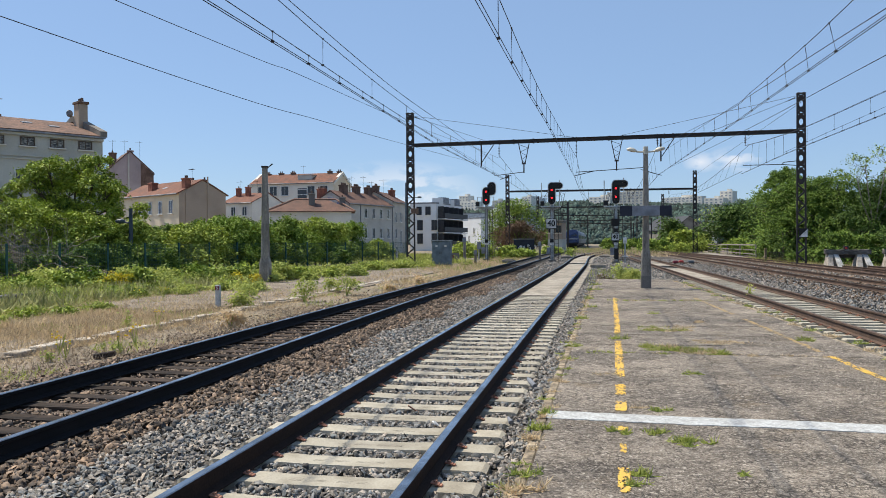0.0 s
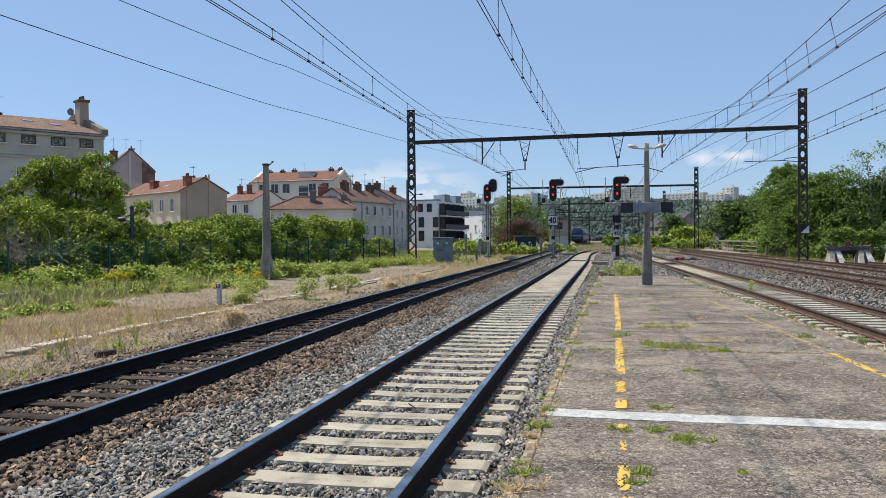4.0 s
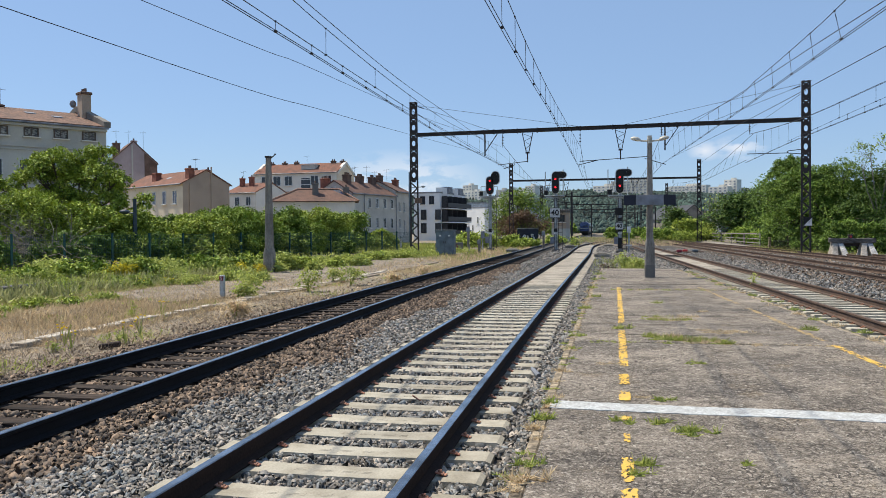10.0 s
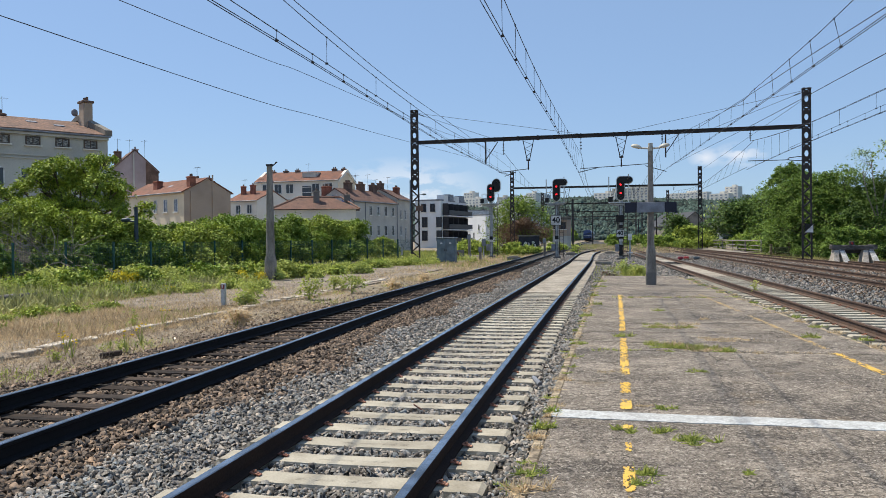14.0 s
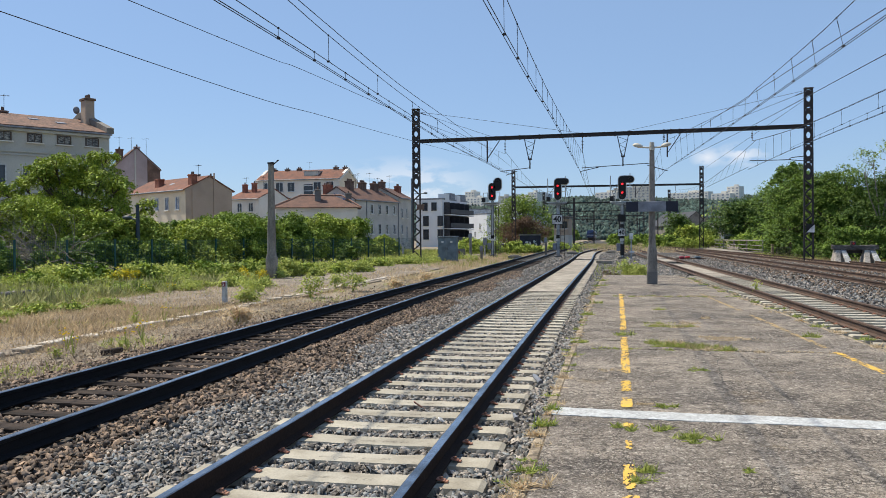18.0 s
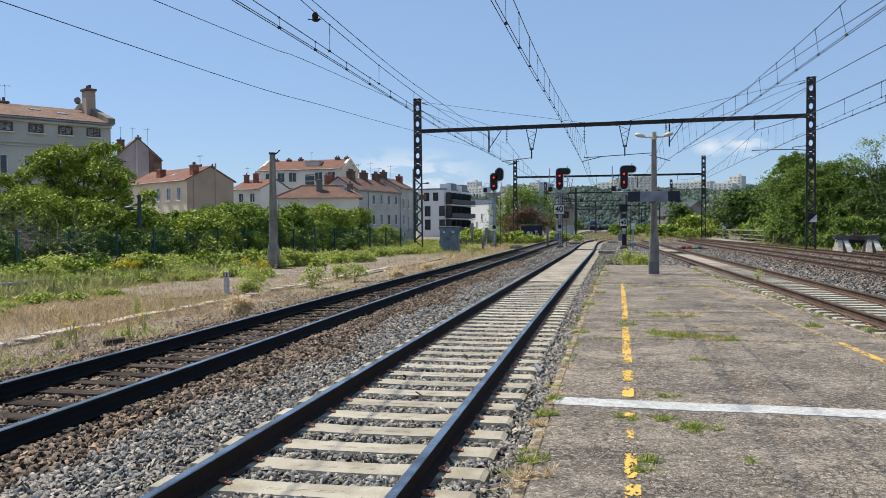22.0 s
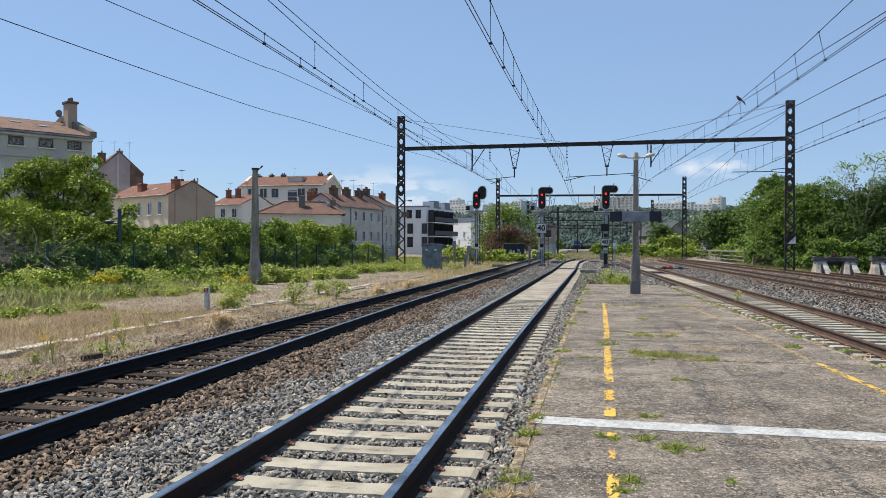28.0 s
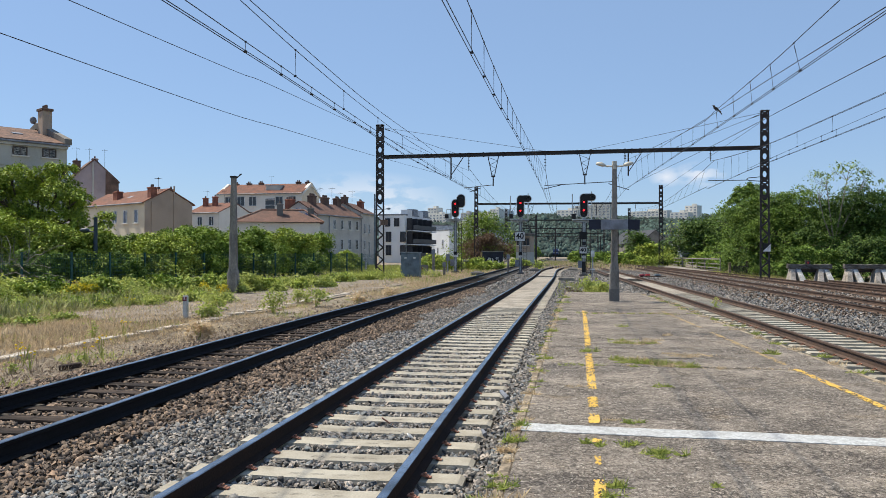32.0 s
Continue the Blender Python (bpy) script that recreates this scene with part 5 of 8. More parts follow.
# ---- buffer stops ----
def buffer_stop(x, y, label, lamp=False):
    """Two splayed concrete frames carrying a worn timber beam."""
    p = thing("buffer_stop", label, "buffer stop", (x, y, -0.4), group="buffer stops")
    for s in (-0.88, 0.88):
        for side_, foot, top, mt in ((-1, -0.36, -0.18, "kerb"), (1, 0.42, 0.14, "sign_white")):
            bm = bmesh.new()
            w = 0.2
            lo = [bm.verts.new((foot + u * w, v, 0)) for u, v in ((-1, -0.95), (1, -0.95), (1, 0.4), (-1, 0.4))]
            hi = [bm.verts.new((top + u * w * 0.75, v, 1.12)) for u, v in ((-1, -0.2), (1, -0.2), (1, 0.3), (-1, 0.3))]
            for i in range(4):
                bm.faces.new((lo[i], lo[(i + 1) % 4], hi[(i + 1) % 4], hi[i]))
            bm.faces.new(hi), bm.faces.new(lo[::-1])
            bmesh.ops.recalc_face_normals(bm, faces=bm.faces)
            bmesh.ops.bevel(bm, geom=bm.edges[:], offset=0.025, segments=1, affect="EDGES")
            o = part("concrete_leg", bm, "concrete_pale" if mt == "kerb" else "concrete_white", p, "" if mt == "kerb" else "concrete leg sprayed white")
            o.matrix_basis = pose(s, 0, 0)
        bm = bmesh.new()
        box(bm, (s + 0.12, -0.24, 0.95), (0.34, 0.06, 0.26), bevel=0.01)
        part("plate", bm, "sign_grey", p)
    bm = bmesh.new()
    box(bm, (0, -0.05, 1.26), (2.8, 0.42, 0.3), bevel=0.03)
    bmesh.ops.subdivide_edges(bm, edges=[e for e in bm.edges if e.calc_length() > 1], cuts=9)
    rr = random.Random(int(x))
    for v in bm.verts:
        v.co += Vector((0, rr.uniform(-0.03, 0.03), rr.uniform(-0.035, 0.03) - 0.03 * math.cos(v.co.x * 1.1)))
    part("beam", bm, "timber_grey", p, "weathered dark grey timber beam")
    bm = bmesh.new()
    box(bm, (0, 0.25, 1.1), (1.5, 0.12, 0.5))
    part("back_board", bm, "iron", p)
    if lamp:
        bm = bmesh.new()
        box(bm, (-0.1, -0.05, 1.5), (0.3, 0.2, 0.28), bevel=0.03)
        lb = part("lamp_box", bm, "iron", p)
        bm = bmesh.new()
        tube(bm, (-0.1, -0.15, 1.5), (-0.1, -0.18, 1.5), 0.07, n=12)
        part("lens", bm, "red_paint", lb)


buffer_stop(15.88, 57.2, "concrete buffer stop with a worn timber beam and sprayed legs", True)
buffer_stop(19.85, 58.5, "weathered concrete buffer stop with a dark timber beam")
# dark mesh panels beside the portal mast
dp = thing("panel_fence", "low dark mesh panel fence with a tan end post", "fence", (14.3, 75.5, -0.35))
bm = bmesh.new()
box(bm, (0, 0, 0.6), (0.2, 0.2, 1.3), bevel=0.02)
part("end_post", bm, "kerb", dp)
bm = bmesh.new()
box(bm, (0, 0, 0.5), (0.025, 0.025, 0.95))
slat = part("slat", bm, "iron", dp)
slat.matrix_basis = pose(0.2, -0.4, 0)
for k in range(5):
    for j in range(12):
        if k or j:
            again(slat, dp, pose(0.2 + 0.42 * k + 0.033 * j, -0.4 - 1.6 * k - 0.13 * j, 0))
    for z in (0.95, 0.12):
        bm = bmesh.new()
        bar(bm, (0.2 + 0.42 * k, -0.4 - 1.6 * k, z), (0.6 + 0.42 * k, -1.95 - 1.6 * k, z), 0.05, 0.05)
        part("rail", bm, "iron", dp)

wp = thing("marker_post", "white painted post beside the fence", "marker post", (-18.0, 71.5, -0.38))
bm = bmesh.new()
box(bm, (0, 0, 0.8), (0.16, 0.14, 1.65), bevel=0.02)
part("post", bm, "white_paint", wp)
bm = bmesh.new()
box(bm, (0, -0.08, 1.45), (0.14, 0.02, 0.16))
part("plate", bm, "sign_grey", wp)
# ---- railing by the bridge ----
rl = thing("railing", "weathered pale tan railing on a low plinth beside the far track", "railing")
for k in range(6):
    bm = bmesh.new()
    box(bm, (15.37 + 0.221 * k, 86 + 10.8 * k, 0.4), (0.12, 0.12, 1.4))
    part("post", bm, "concrete_post", rl)
for z in (1.14, 0.62, 0.2):
    bm = bmesh.new()
    bar(bm, (15.37, 86, z), (16.48, 140, z - 0.18), 0.1, 0.13 if z > 1 else 0.09)
    part("rail", bm, "concrete_post", rl)
bm = bmesh.new()
box(bm, (14.2, 103, -0.2), (1.6, 34, 0.16), pose(0, 0, 0, 0, 0, -1.0))
part("plinth", bm, "slab", rl)


# ---- green mesh fence ----
def fence(label, ax, ay, bx, by, count, h=2.0):
    p = thing("mesh_fence", label, "fence", (ax, ay, -0.38))
    d = Vector((bx - ax, by - ay, 0))
    L = d.length
    d.normalize()
    ang = math.degrees(math.atan2(d.y, d.x))
    bm = bmesh.new()
    box(bm, (0, 0, h / 2), (0.1, 0.09, h), bevel=0.008)
    box(bm, (0, 0, h + 0.01), (0.11, 0.1, 0.03))
    post = part("post", bm, "fence_green", p)
    step = L / count
    bm = bmesh.new()
    k = 0
    while k * 0.1 < step - 0.06:
        box(bm, (0.05 + k * 0.1, 0, h / 2), (0.008, 0.008, h - 0.1))
        k += 1
    for z in np.linspace(0.1, h - 0.08, 9):
        box(bm, (step / 2, 0.008, z), (step, 0.008, 0.01))
    panel = part("mesh_panel", bm, "fence_mesh", p)
    for i in range(count + 1):
        m = pose(d.x * step * i, d.y * step * i, 0, 0, 0, ang)
        if i == 0:
            post.matrix_basis = panel.matrix_basis = m
        else:
            again(post, p, m)
            if i < count:
                again(panel, p, m)


fence("green welded-mesh fence overgrown by shrubs", -31.5, 27.5, -25.6, 39.0, 5)
fence("green welded-mesh fence overgrown by shrubs", -25.6, 39.0, -17.2, 72.0, 13)

# low old wall among the weeds, and the pale edging along the left track
lw = thing("low_wall", "low weathered stone wall overgrown with weeds", "wall")
for x, y, turn in [(-19.9 + 0.14 * k, 21.2 + 1.15 * k, -8) for k in range(4)] + [(-17.6 + 0.32 * k, 39.2 + 1.1 * k, -16) for k in range(5)]:
    bm = bmesh.new()
    box(bm, (0, 0, 0.12), (0.45, 1.1, 0.6), bevel=0.04)
    o = part("stone_block", bm, "concrete_low", lw)
    o.matrix_basis = pose(x, y, -0.47 + 0.03 * math.sin(y * 5), 0, 0, turn)
pe = thing("edging", "pale gravelly concrete edging strip half buried in dry grass", "kerb")
rng = random.Random(9)
for i in range(34):
    bm = bmesh.new()
    box(bm, (0, 0, 0), (0.3, 0.98 - rng.choice((0, 0.15, 0.3, 0.5)), 0.15), bevel=0.015)
    o = part("edging_stone", bm, "edging", pe)
    y = 8 + i
    o.matrix_basis = pose(float(np.interp(y, [8, 13, 20, 27, 42], [-10.25, -10.36, -10.47, -10.62, -10.75])) + rng.uniform(-0.06, 0.06), y, -0.36 + rng.uniform(-0.03, 0.012), rng.uniform(-1.5, 1.5), rng.uniform(-2, 2), rng.uniform(-1, 1))


# ---- buildings ----
def window(parent, m, w, h, frame="frame_white", shutters=False, sill=True, pane="window_dark"):
    """A window on a wall: frame, pane, bars and sill; m: the wall's space, y pointing into the wall."""
    bm = bmesh.new()
    for s in (-1, 1):
        box(bm, (s * (w / 2 + 0.03), -0.03, 0), (0.09, 0.1, h + 0.12))
        box(bm, (0, -0.03, s * (h / 2 + 0.03)), (w, 0.1, 0.07))
    box(bm, (0, -0.02, 0), (0.06, 0.07, h))
    fr = part("window", bm, frame, parent)
    fr.matrix_basis = m
    bm = bmesh.new()
    box(bm, (0, -0.005, 0), (w, 0.03, h))
    part("pane", bm, pane, fr)
    if sill:
        bm = bmesh.new()
        box(bm, (0, -0.1, -h / 2 - 0.12), (w + 0.4, 0.22, 0.1), bevel=0.015)
        part("sill", bm, "render_white", fr)
    if shutters:
        for s in (-1, 1):
            bm = bmesh.new()
            box(bm, (s * (w / 2 + 0.28), -0.07, 0), (0.44, 0.05, h + 0.05))
            part("shutter", bm, "shutter", fr)
    return fr


def chimney(parent, x, y, z0, z1, w, d, mat="brick_red", pots=2):
    bm = bmesh.new()
    box(bm, (x, y, (z0 + z1) / 2), (w, d, z1 - z0), bevel=0.02)
    box(bm, (x, y, z1 - 0.12), (w + 0.14, d + 0.14, 0.14), bevel=0.02)
    c = part("chimney", bm, mat, parent)
    for k in range(pots):
        bm = bmesh.new()
        tube(bm, (x + (k - (pots - 1) / 2) * 0.34 * (w > d), y + (k - (pots - 1) / 2) * 0.34 * (w <= d), z1 - 0.05), (x + (k - (pots - 1) / 2) * 0.34 * (w > d), y + (k - (pots - 1) / 2) * 0.34 * (w <= d), z1 + 0.32), 0.13, 0.1, n=8)
        part("chimney_pot", bm, "brick_brown", c)


def aerial(parent, x, y, z, h):
    bm = bmesh.new()
    tube(bm, (x, y, z), (x, y, z + h), 0.02, n=5)
    tube(bm, (x - 0.5, y, z + h * 0.9), (x + 0.4, y, z + h * 0.95), 0.014, n=5)
    for k in range(5):
        tube(bm, (x - 0.6 + 0.25 * k, y - 0.3, z + h * 0.92), (x - 0.6 + 0.25 * k, y + 0.3, z + h * 0.92), 0.01, n=4)
    part("aerial", bm, "iron", parent)


def house(label, A, B, depth, eave, ridge, wall, roof, gable_front=False, hip=False, flat=False, side_wall=None, over=0.35, category="house"):
    """A house whose front runs from A to B in plan; its space: x along the front, y into the house."""
    L = math.hypot(B[0] - A[0], B[1] - A[1])
    p = thing("house", label, category, (A[0], A[1], -0.5), math.degrees(math.atan2(B[1] - A[1], B[0] - A[0])), group="houses along the line")
    z1 = eave + 0.5
    bm = bmesh.new()
    if gable_front and not flat:
        prism(bm, [(0, 0), (L, 0), (L, z1), (L / 2, ridge + 0.5), (0, z1)], 0, depth)
    elif flat or hip:
        box(bm, (L / 2, depth / 2, z1 / 2), (L, depth, z1))
    else:
        prism(bm, [(0, 0), (depth, 0), (depth, z1), (depth / 2, ridge + 0.5), (0, z1)], 0, L, axis="x")
    part("wall", bm, wall, p)
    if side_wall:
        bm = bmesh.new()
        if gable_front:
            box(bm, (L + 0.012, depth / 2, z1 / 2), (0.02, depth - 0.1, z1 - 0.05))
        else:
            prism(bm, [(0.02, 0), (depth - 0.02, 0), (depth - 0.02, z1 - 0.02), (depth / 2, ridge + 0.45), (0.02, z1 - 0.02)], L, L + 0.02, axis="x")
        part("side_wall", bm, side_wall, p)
    rz = ridge + 0.5
    bm = bmesh.new()
    t = 0.16
    if flat:
        box(bm, (L / 2, depth / 2, z1 + 0.1), (L + 0.1, depth + 0.1, 0.3))
    elif hip:
        o = over
        c = [(-o, -o), (L + o, -o), (L + o, depth + o), (-o, depth + o)]
        ra, rb = (depth * 0.42, depth / 2), (L - depth * 0.46, depth / 2)
        lo = [bm.verts.new((x, y, z1 + 0.06)) for x, y in c]
        r1, r2 = bm.verts.new((*ra, rz)), bm.verts.new((*rb, rz))
        for f in ((lo[0], lo[1], r2, r1), (lo[1], lo[2], r2), (lo[2], lo[3], r1, r2), (lo[3], lo[0], r1)):
            bm.faces.new(f)
        bm.faces.new(lo[::-1])
    elif gable_front:
        o = over
        k = (rz - z1) / (L / 2)
        prism(bm, [(-o, z1 - o * k + 0.02), (L / 2, rz + 0.02), (L + o, z1 - o * k + 0.02), (L + o, z1 - o * k + t), (L / 2, rz + t + 0.03), (-o, z1 - o * k + t)], -0.12, depth + 0.2)
    else:
        o = over
        k = (rz - z1) / (depth / 2)
        prism(bm, [(-o, z1 - o * k + 0.02), (depth / 2, rz + 0.02), (depth + o, z1 - o * k + 0.02), (depth + o, z1 - o * k + t), (depth / 2, rz + t + 0.03), (-o, z1 - o * k + t)], -0.12, L + 0.12, axis="x")
    rf = part("roof", bm, roof, p)
    if not flat and not hip:
        bm = bmesh.new()
        if gable_front:
            tube(bm, (L + over, -0.1, z1 - 0.1), (L + over, depth + 0.1, z1 - 0.1), 0.09, n=6)
        else:
            tube(bm, (-0.1, -over, z1 - 0.1), (L + 0.1, -over, z1 - 0.1), 0.09, n=6)
        part("gutter", bm, "zinc", p)
    return p, L


def front(p, L, wins, frame="frame_white", shutters=False, pane="window_dark"):
    for x, z, w, h in wins:
        window(p, pose(x, 0, z + 0.5), w, h, frame, shutters, True, pane)


def side(p, L, wins, frame="frame_white", shutters=False):
    for y, z, w, h in wins:
        window(p, pose(L, y, z + 0.5, 0, 0, 90), w, h, frame, shutters)


# the big grey block behind the trees
p, L = house("grey rendered apartment block with a faded tiled roof", (-51.7, 49.5), (-42.1, 63.5), 12, 10.74, 12.4, "render_grey", "roof_old")
front(p, L, [(L - 1.47 - 2.3 * k, 9.9, 0.98, 0.6) for k in range(6)], "frame_brown", pane="window_net")
front(p, L, [(L - 1.9 - 2.3 * k, 6.85, 1.0, 1.5) for k in range(6)], "frame_white")
bm = bmesh.new()
box(bm, (L / 2, -0.05, 9.24), (L, 0.14, 0.14)), box(bm, (L / 2, -0.05, 8.98), (L, 0.1, 0.1)), box(bm, (L / 2, -0.1, 10.95), (L, 0.3, 0.2))
part("cornice", bm, "render_grey", p)
chimney(p, L - 0.3, 4.0, 11.9, 14.75, 0.8, 1.1, "render_tan", 3)
bm = bmesh.new()
box(bm, (L - 0.3, 4.0, 14.62), (1.0, 1.3, 0.22), bevel=0.03)
part("chimney_cap", bm, "brick_brown", p)
bm = bmesh.new()
prism(bm, [(-0.4, 11.2), (6, 13.2), (12.4, 11.2), (12.4, 11.7), (6, 13.75), (-0.4, 11.7)], L - 0.35, L + 0.25, axis="x")
part("parapet", bm, "render_dirty", p)
bm = bmesh.new()
ball(bm, (L - 0.95, 4.9, 13.75), (0.3, 0.16, 0.34), 12)
part("dish", bm, "sign_grey", p)
for xx, yy in ((L - 3.1, 2.6), (L - 5.0, 3.6)):
    bm = bmesh.new()
    box(bm, (xx, yy, 11.24 + 0.277 * yy + 0.2), (0.8, 0.6, 0.08), pose(0, 0, 0, 15.5, 0, 0))
    part("skylight", bm, "sign_grey", p)
aerial(p, L - 6.6, 6, 12.8, 1.9)
chimney(p, L - 6.9, 6, 12.2, 13.25, 1.0, 0.6, "brick_brown", 2)

# mauve gable
p, L = house("mauve rendered house with a bare gable", (-70.0, 106.3), (-65.0, 110.6), 8, 11.9, 14.95, "render_mauve", "roof_dark", gable_front=True, over=0.1)
bm = bmesh.new()
prism(bm, [(L - 1.8, 0), (L + 0.01, 0), (L + 0.01, 12.3), (L - 1.8, 13.95)], -0.03, 0.1)
part("brick_strip", bm, "brick_brown", p)
bm = bmesh.new()
box(bm, (L / 2 - 0.2, -0.06, 7.6), (0.2, 0.2, 14.9))
part("downpipe", bm, "render_grey", p)
chimney(p, 1.2, 2, 12.6, 15.4, 1.0, 0.7, "brick_brown", 1)
chimney(p, L / 2 + 0.1, 0.4, 14.5, 15.7, 0.8, 0.6, "render_mauve", 1)
for xx in (1.2, 2.9, 5.0):
    aerial(p, xx, 2, 14.6, 2.7)

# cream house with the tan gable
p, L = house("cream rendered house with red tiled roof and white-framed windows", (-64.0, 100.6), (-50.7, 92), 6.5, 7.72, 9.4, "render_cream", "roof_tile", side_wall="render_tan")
front(p, L, [(L - 1.96 - 2.72 * k, 6.05, 0.8, 1.5) for k in range(4)], "frame_white", False, "window_blue")
front(p, L, [(L - 1.96 - 2.72 * k, 2.7, 0.8, 1.5) for k in range(4)], "frame_white", False, "window_blue")
chimney(p, L - 0.45, 1.25, 8.2, 10.15, 0.9, 0.8, "brick_red", 2)
bm = bmesh.new()
box(bm, (L + 0.08, 1.25, 4.2), (0.18, 0.8, 8.2))
part("flue_breast", bm, "render_tan", p)
chimney(p, 6.6, 1.3, 8.3, 10.0, 1.1, 0.8, "brick_red", 1)
chimney(p, 10.6, 4.8, 8.3, 10.3, 0.8, 0.5, "brick_brown", 2)
chimney(p, 13.6, 4.8, 8.3, 10.2, 0.6, 0.5, "brick_brown", 1)
bm = bmesh.new()
box(bm, (L + 0.09, 3.9, 5.2), (0.14, 0.14, 10.4))
part("flue_pipe", bm, "render_tan", p)
aerial(p, L - 1.4, 2.6, 9.6, 1.9)
bm = bmesh.new()
box(bm, (9.4, 1.6, 9.2), (0.9, 0.6, 0.06), pose(0, 0, 0, 26, 0, 0))
part("skylight", bm, "sign_grey", p)

# small house between
p, L = house("small white house with a red tiled roof", (-63.9, 131), (-57.85, 129.5), 9, 8.4, 10.1, "render_white", "roof_tile")
front(p, L, [(L - 1.6, 6.9, 0.9, 1.4), (L - 4.0, 6.9, 0.9, 1.4), (1.6, 4.0, 0.9, 1.4), (4.2, 4.0, 0.9, 1.4)])
chimney(p, L - 3.2, 3, 9, 11.8, 0.8, 0.6, "brick_red", 1)
chimney(p, 1.0, 3, 9, 11.6, 0.8, 0.6, "brick_red", 1)
aerial(p, L - 2, 4, 10, 3)
aerial(p, 0.5, 4, 10, 3)

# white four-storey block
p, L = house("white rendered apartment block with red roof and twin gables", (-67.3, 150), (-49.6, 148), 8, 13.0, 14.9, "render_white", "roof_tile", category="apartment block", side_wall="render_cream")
for z in (11.5, 8.5, 5.5):
    front(p, L, [(x, z, 1.5, 1.7) for x in (2.4, 5.0, 7.5)] + [(13.1, z, 1.5, 1.6), (15.8, z, 1.5, 1.6)], "frame_brown" if z < 9 else "frame_white")
bm = bmesh.new()
box(bm, (11.2, -0.02, 8.0), (1.9, 0.1, 8.9))
part("stair_window", bm, "window_dark", p)
for k in range(9):
    bm = bmesh.new()
    box(bm, (11.2, -0.1, 4.2 + k), (2.0, 0.08, 0.12))
    part("stair_bar", bm, "frame_white", p)
for xx in (0.0, L - 0.1):
    bm = bmesh.new()
    prism(bm, [(-0.2, 12.9), (4, 15.2), (8.2, 12.9), (8.2, 13.4), (4, 15.75), (-0.2, 13.4)], xx - 0.3, xx + 0.3, axis="x")
    part("parapet", bm, "render_white", p)
bm = bmesh.new()
box(bm, (11.2, 2.2, 14.5), (3.0, 2.2, 1.1))
box(bm, (11.2, 2.2, 15.1), (3.2, 2.4, 0.12))
part("roof_box", bm, "render_grey", p)
for x, h in ((1.8, 1.5), (4.6, 1.6), (7.2, 1.8), (15.2, 1.9), (17.2, 1.7)):
    chimney(p, x, 4, 14.2, 15.3 + h * 0.35, 0.9, 0.6, "brick_brown", 2)
aerial(p, 9.5, 4, 15, 2.2)

# hipped low house
p, L = house("low white house with a hipped red tiled roof", (-42.6, 100.8), (-32.4, 104.0), 7, 5.6, 7.4, "render_white", "roof_dark", hip=True, over=0.5)
chimney(p, 5.4, 2.0, 6.2, 8.7, 0.8, 0.7, "concrete_low", 1)
chimney(p, L - 1.2, 2.6, 6.0, 8.2, 0.8, 0.8, "concrete_low", 1)
bm = bmesh.new()
for a, b in (((-0.5, -0.5, 6.2), (2.94, 3.5, 7.95)), ((L + 0.5, -0.5, 6.2), (L - 2.1, 3.5, 7.95)), ((2.94, 3.5, 7.95), (L - 2.1, 3.5, 7.95))):
    tube(bm, a, b, 0.12, n=6)
part("ridge_tiles", bm, "roof_pale", p)

# long row house with graffiti gable
p, L = house("long pale row house with brown chimneys and a painted gable", (-40.85, 112.42), (-35.03, 111.0), 13.2, 7.15, 8.87, "render_pale", "roof_dark", gable_front=True, over=0.25)
side(p, L, [(y, 5.85, 0.62, 1.3) for y in (4.9, 7.2, 9.5, 11.8)] + [(y, 2.9, 0.62, 1.4) for y in (4.9, 7.2, 9.5, 11.8)], "frame_white")
for x, y, w, d, mt, h, pots in ((3.0, 7.2, 0.8, 1.3, "brick_brown", 1.15, 4), (3.0, 10.9, 0.8, 1.3, "brick_brown", 1.2, 3), (3.4, 2.9, 0.9, 1.1, "brick_brown", 1.1, 4), (0.9, 1.0, 1.3, 0.7, "brick_red", 0.5, 4)):
    chimney(p, x, y, 8.6 - 0.5 * abs(x - 3), 9.37 + h, w, d, mt, pots)
for x, y, h in ((3.4, 4.6, 2.4), (3.0, 5.8, 2.7), (3.2, 9.0, 3.0), (2.8, 12.2, 2.4)):
    aerial(p, x, y, 9.2, h)
# downpipes between the houses of the row
for y in (0.1, 3.3, 13.1):
    bm = bmesh.new()
    tube(bm, (L + 0.1, y, 0), (L + 0.1, y, 7.5), 0.06, n=6)
    part("downpipe", bm, "zinc", p)
rng = random.Random(2)
for k in range(9):
    bm = bmesh.new()
    x = 1.0 + 0.55 * k
    z = 7.75 + 0.9 * (1 - abs(x - 3.1) / 3.1)
    pts = [Vector((x + rng.uniform(-0.3, 0.3), -0.02, z - 0.5 + rng.uniform(-0.45, 0.5))) for _ in range(5)]
    for a, b in zip(pts, pts[1:]):
        bar(bm, a, b, 0.012, 0.13)
    part("paint_scrawl", bm, "graffiti_pale" if k % 3 else "graffiti_blue", p)
p, L = house("pale rendered end house with a tiled roof", (-37.9, 124.2), (-31.88, 123.95), 7.6, 7.92, 9.45, "render_pale", "roof_dark", gable_front=True, over=0.25)
side(p, L, [(y, 5.5, 0.7, 1.4) for y in (1.7, 4.4)] + [(1.7, 2.9, 0.7, 1.4), (4.4, 2.2, 0.7, 2.4)], "frame_white")
chimney(p, 3.0, 0.9, 9.2, 11.0, 0.9, 1.0, "brick_brown", 3)
chimney(p, 4.0, 6.2, 8.9, 10.6, 0.9, 1.1, "brick_red", 3)
aerial(p, 3.4, 3.5, 10, 2.2)

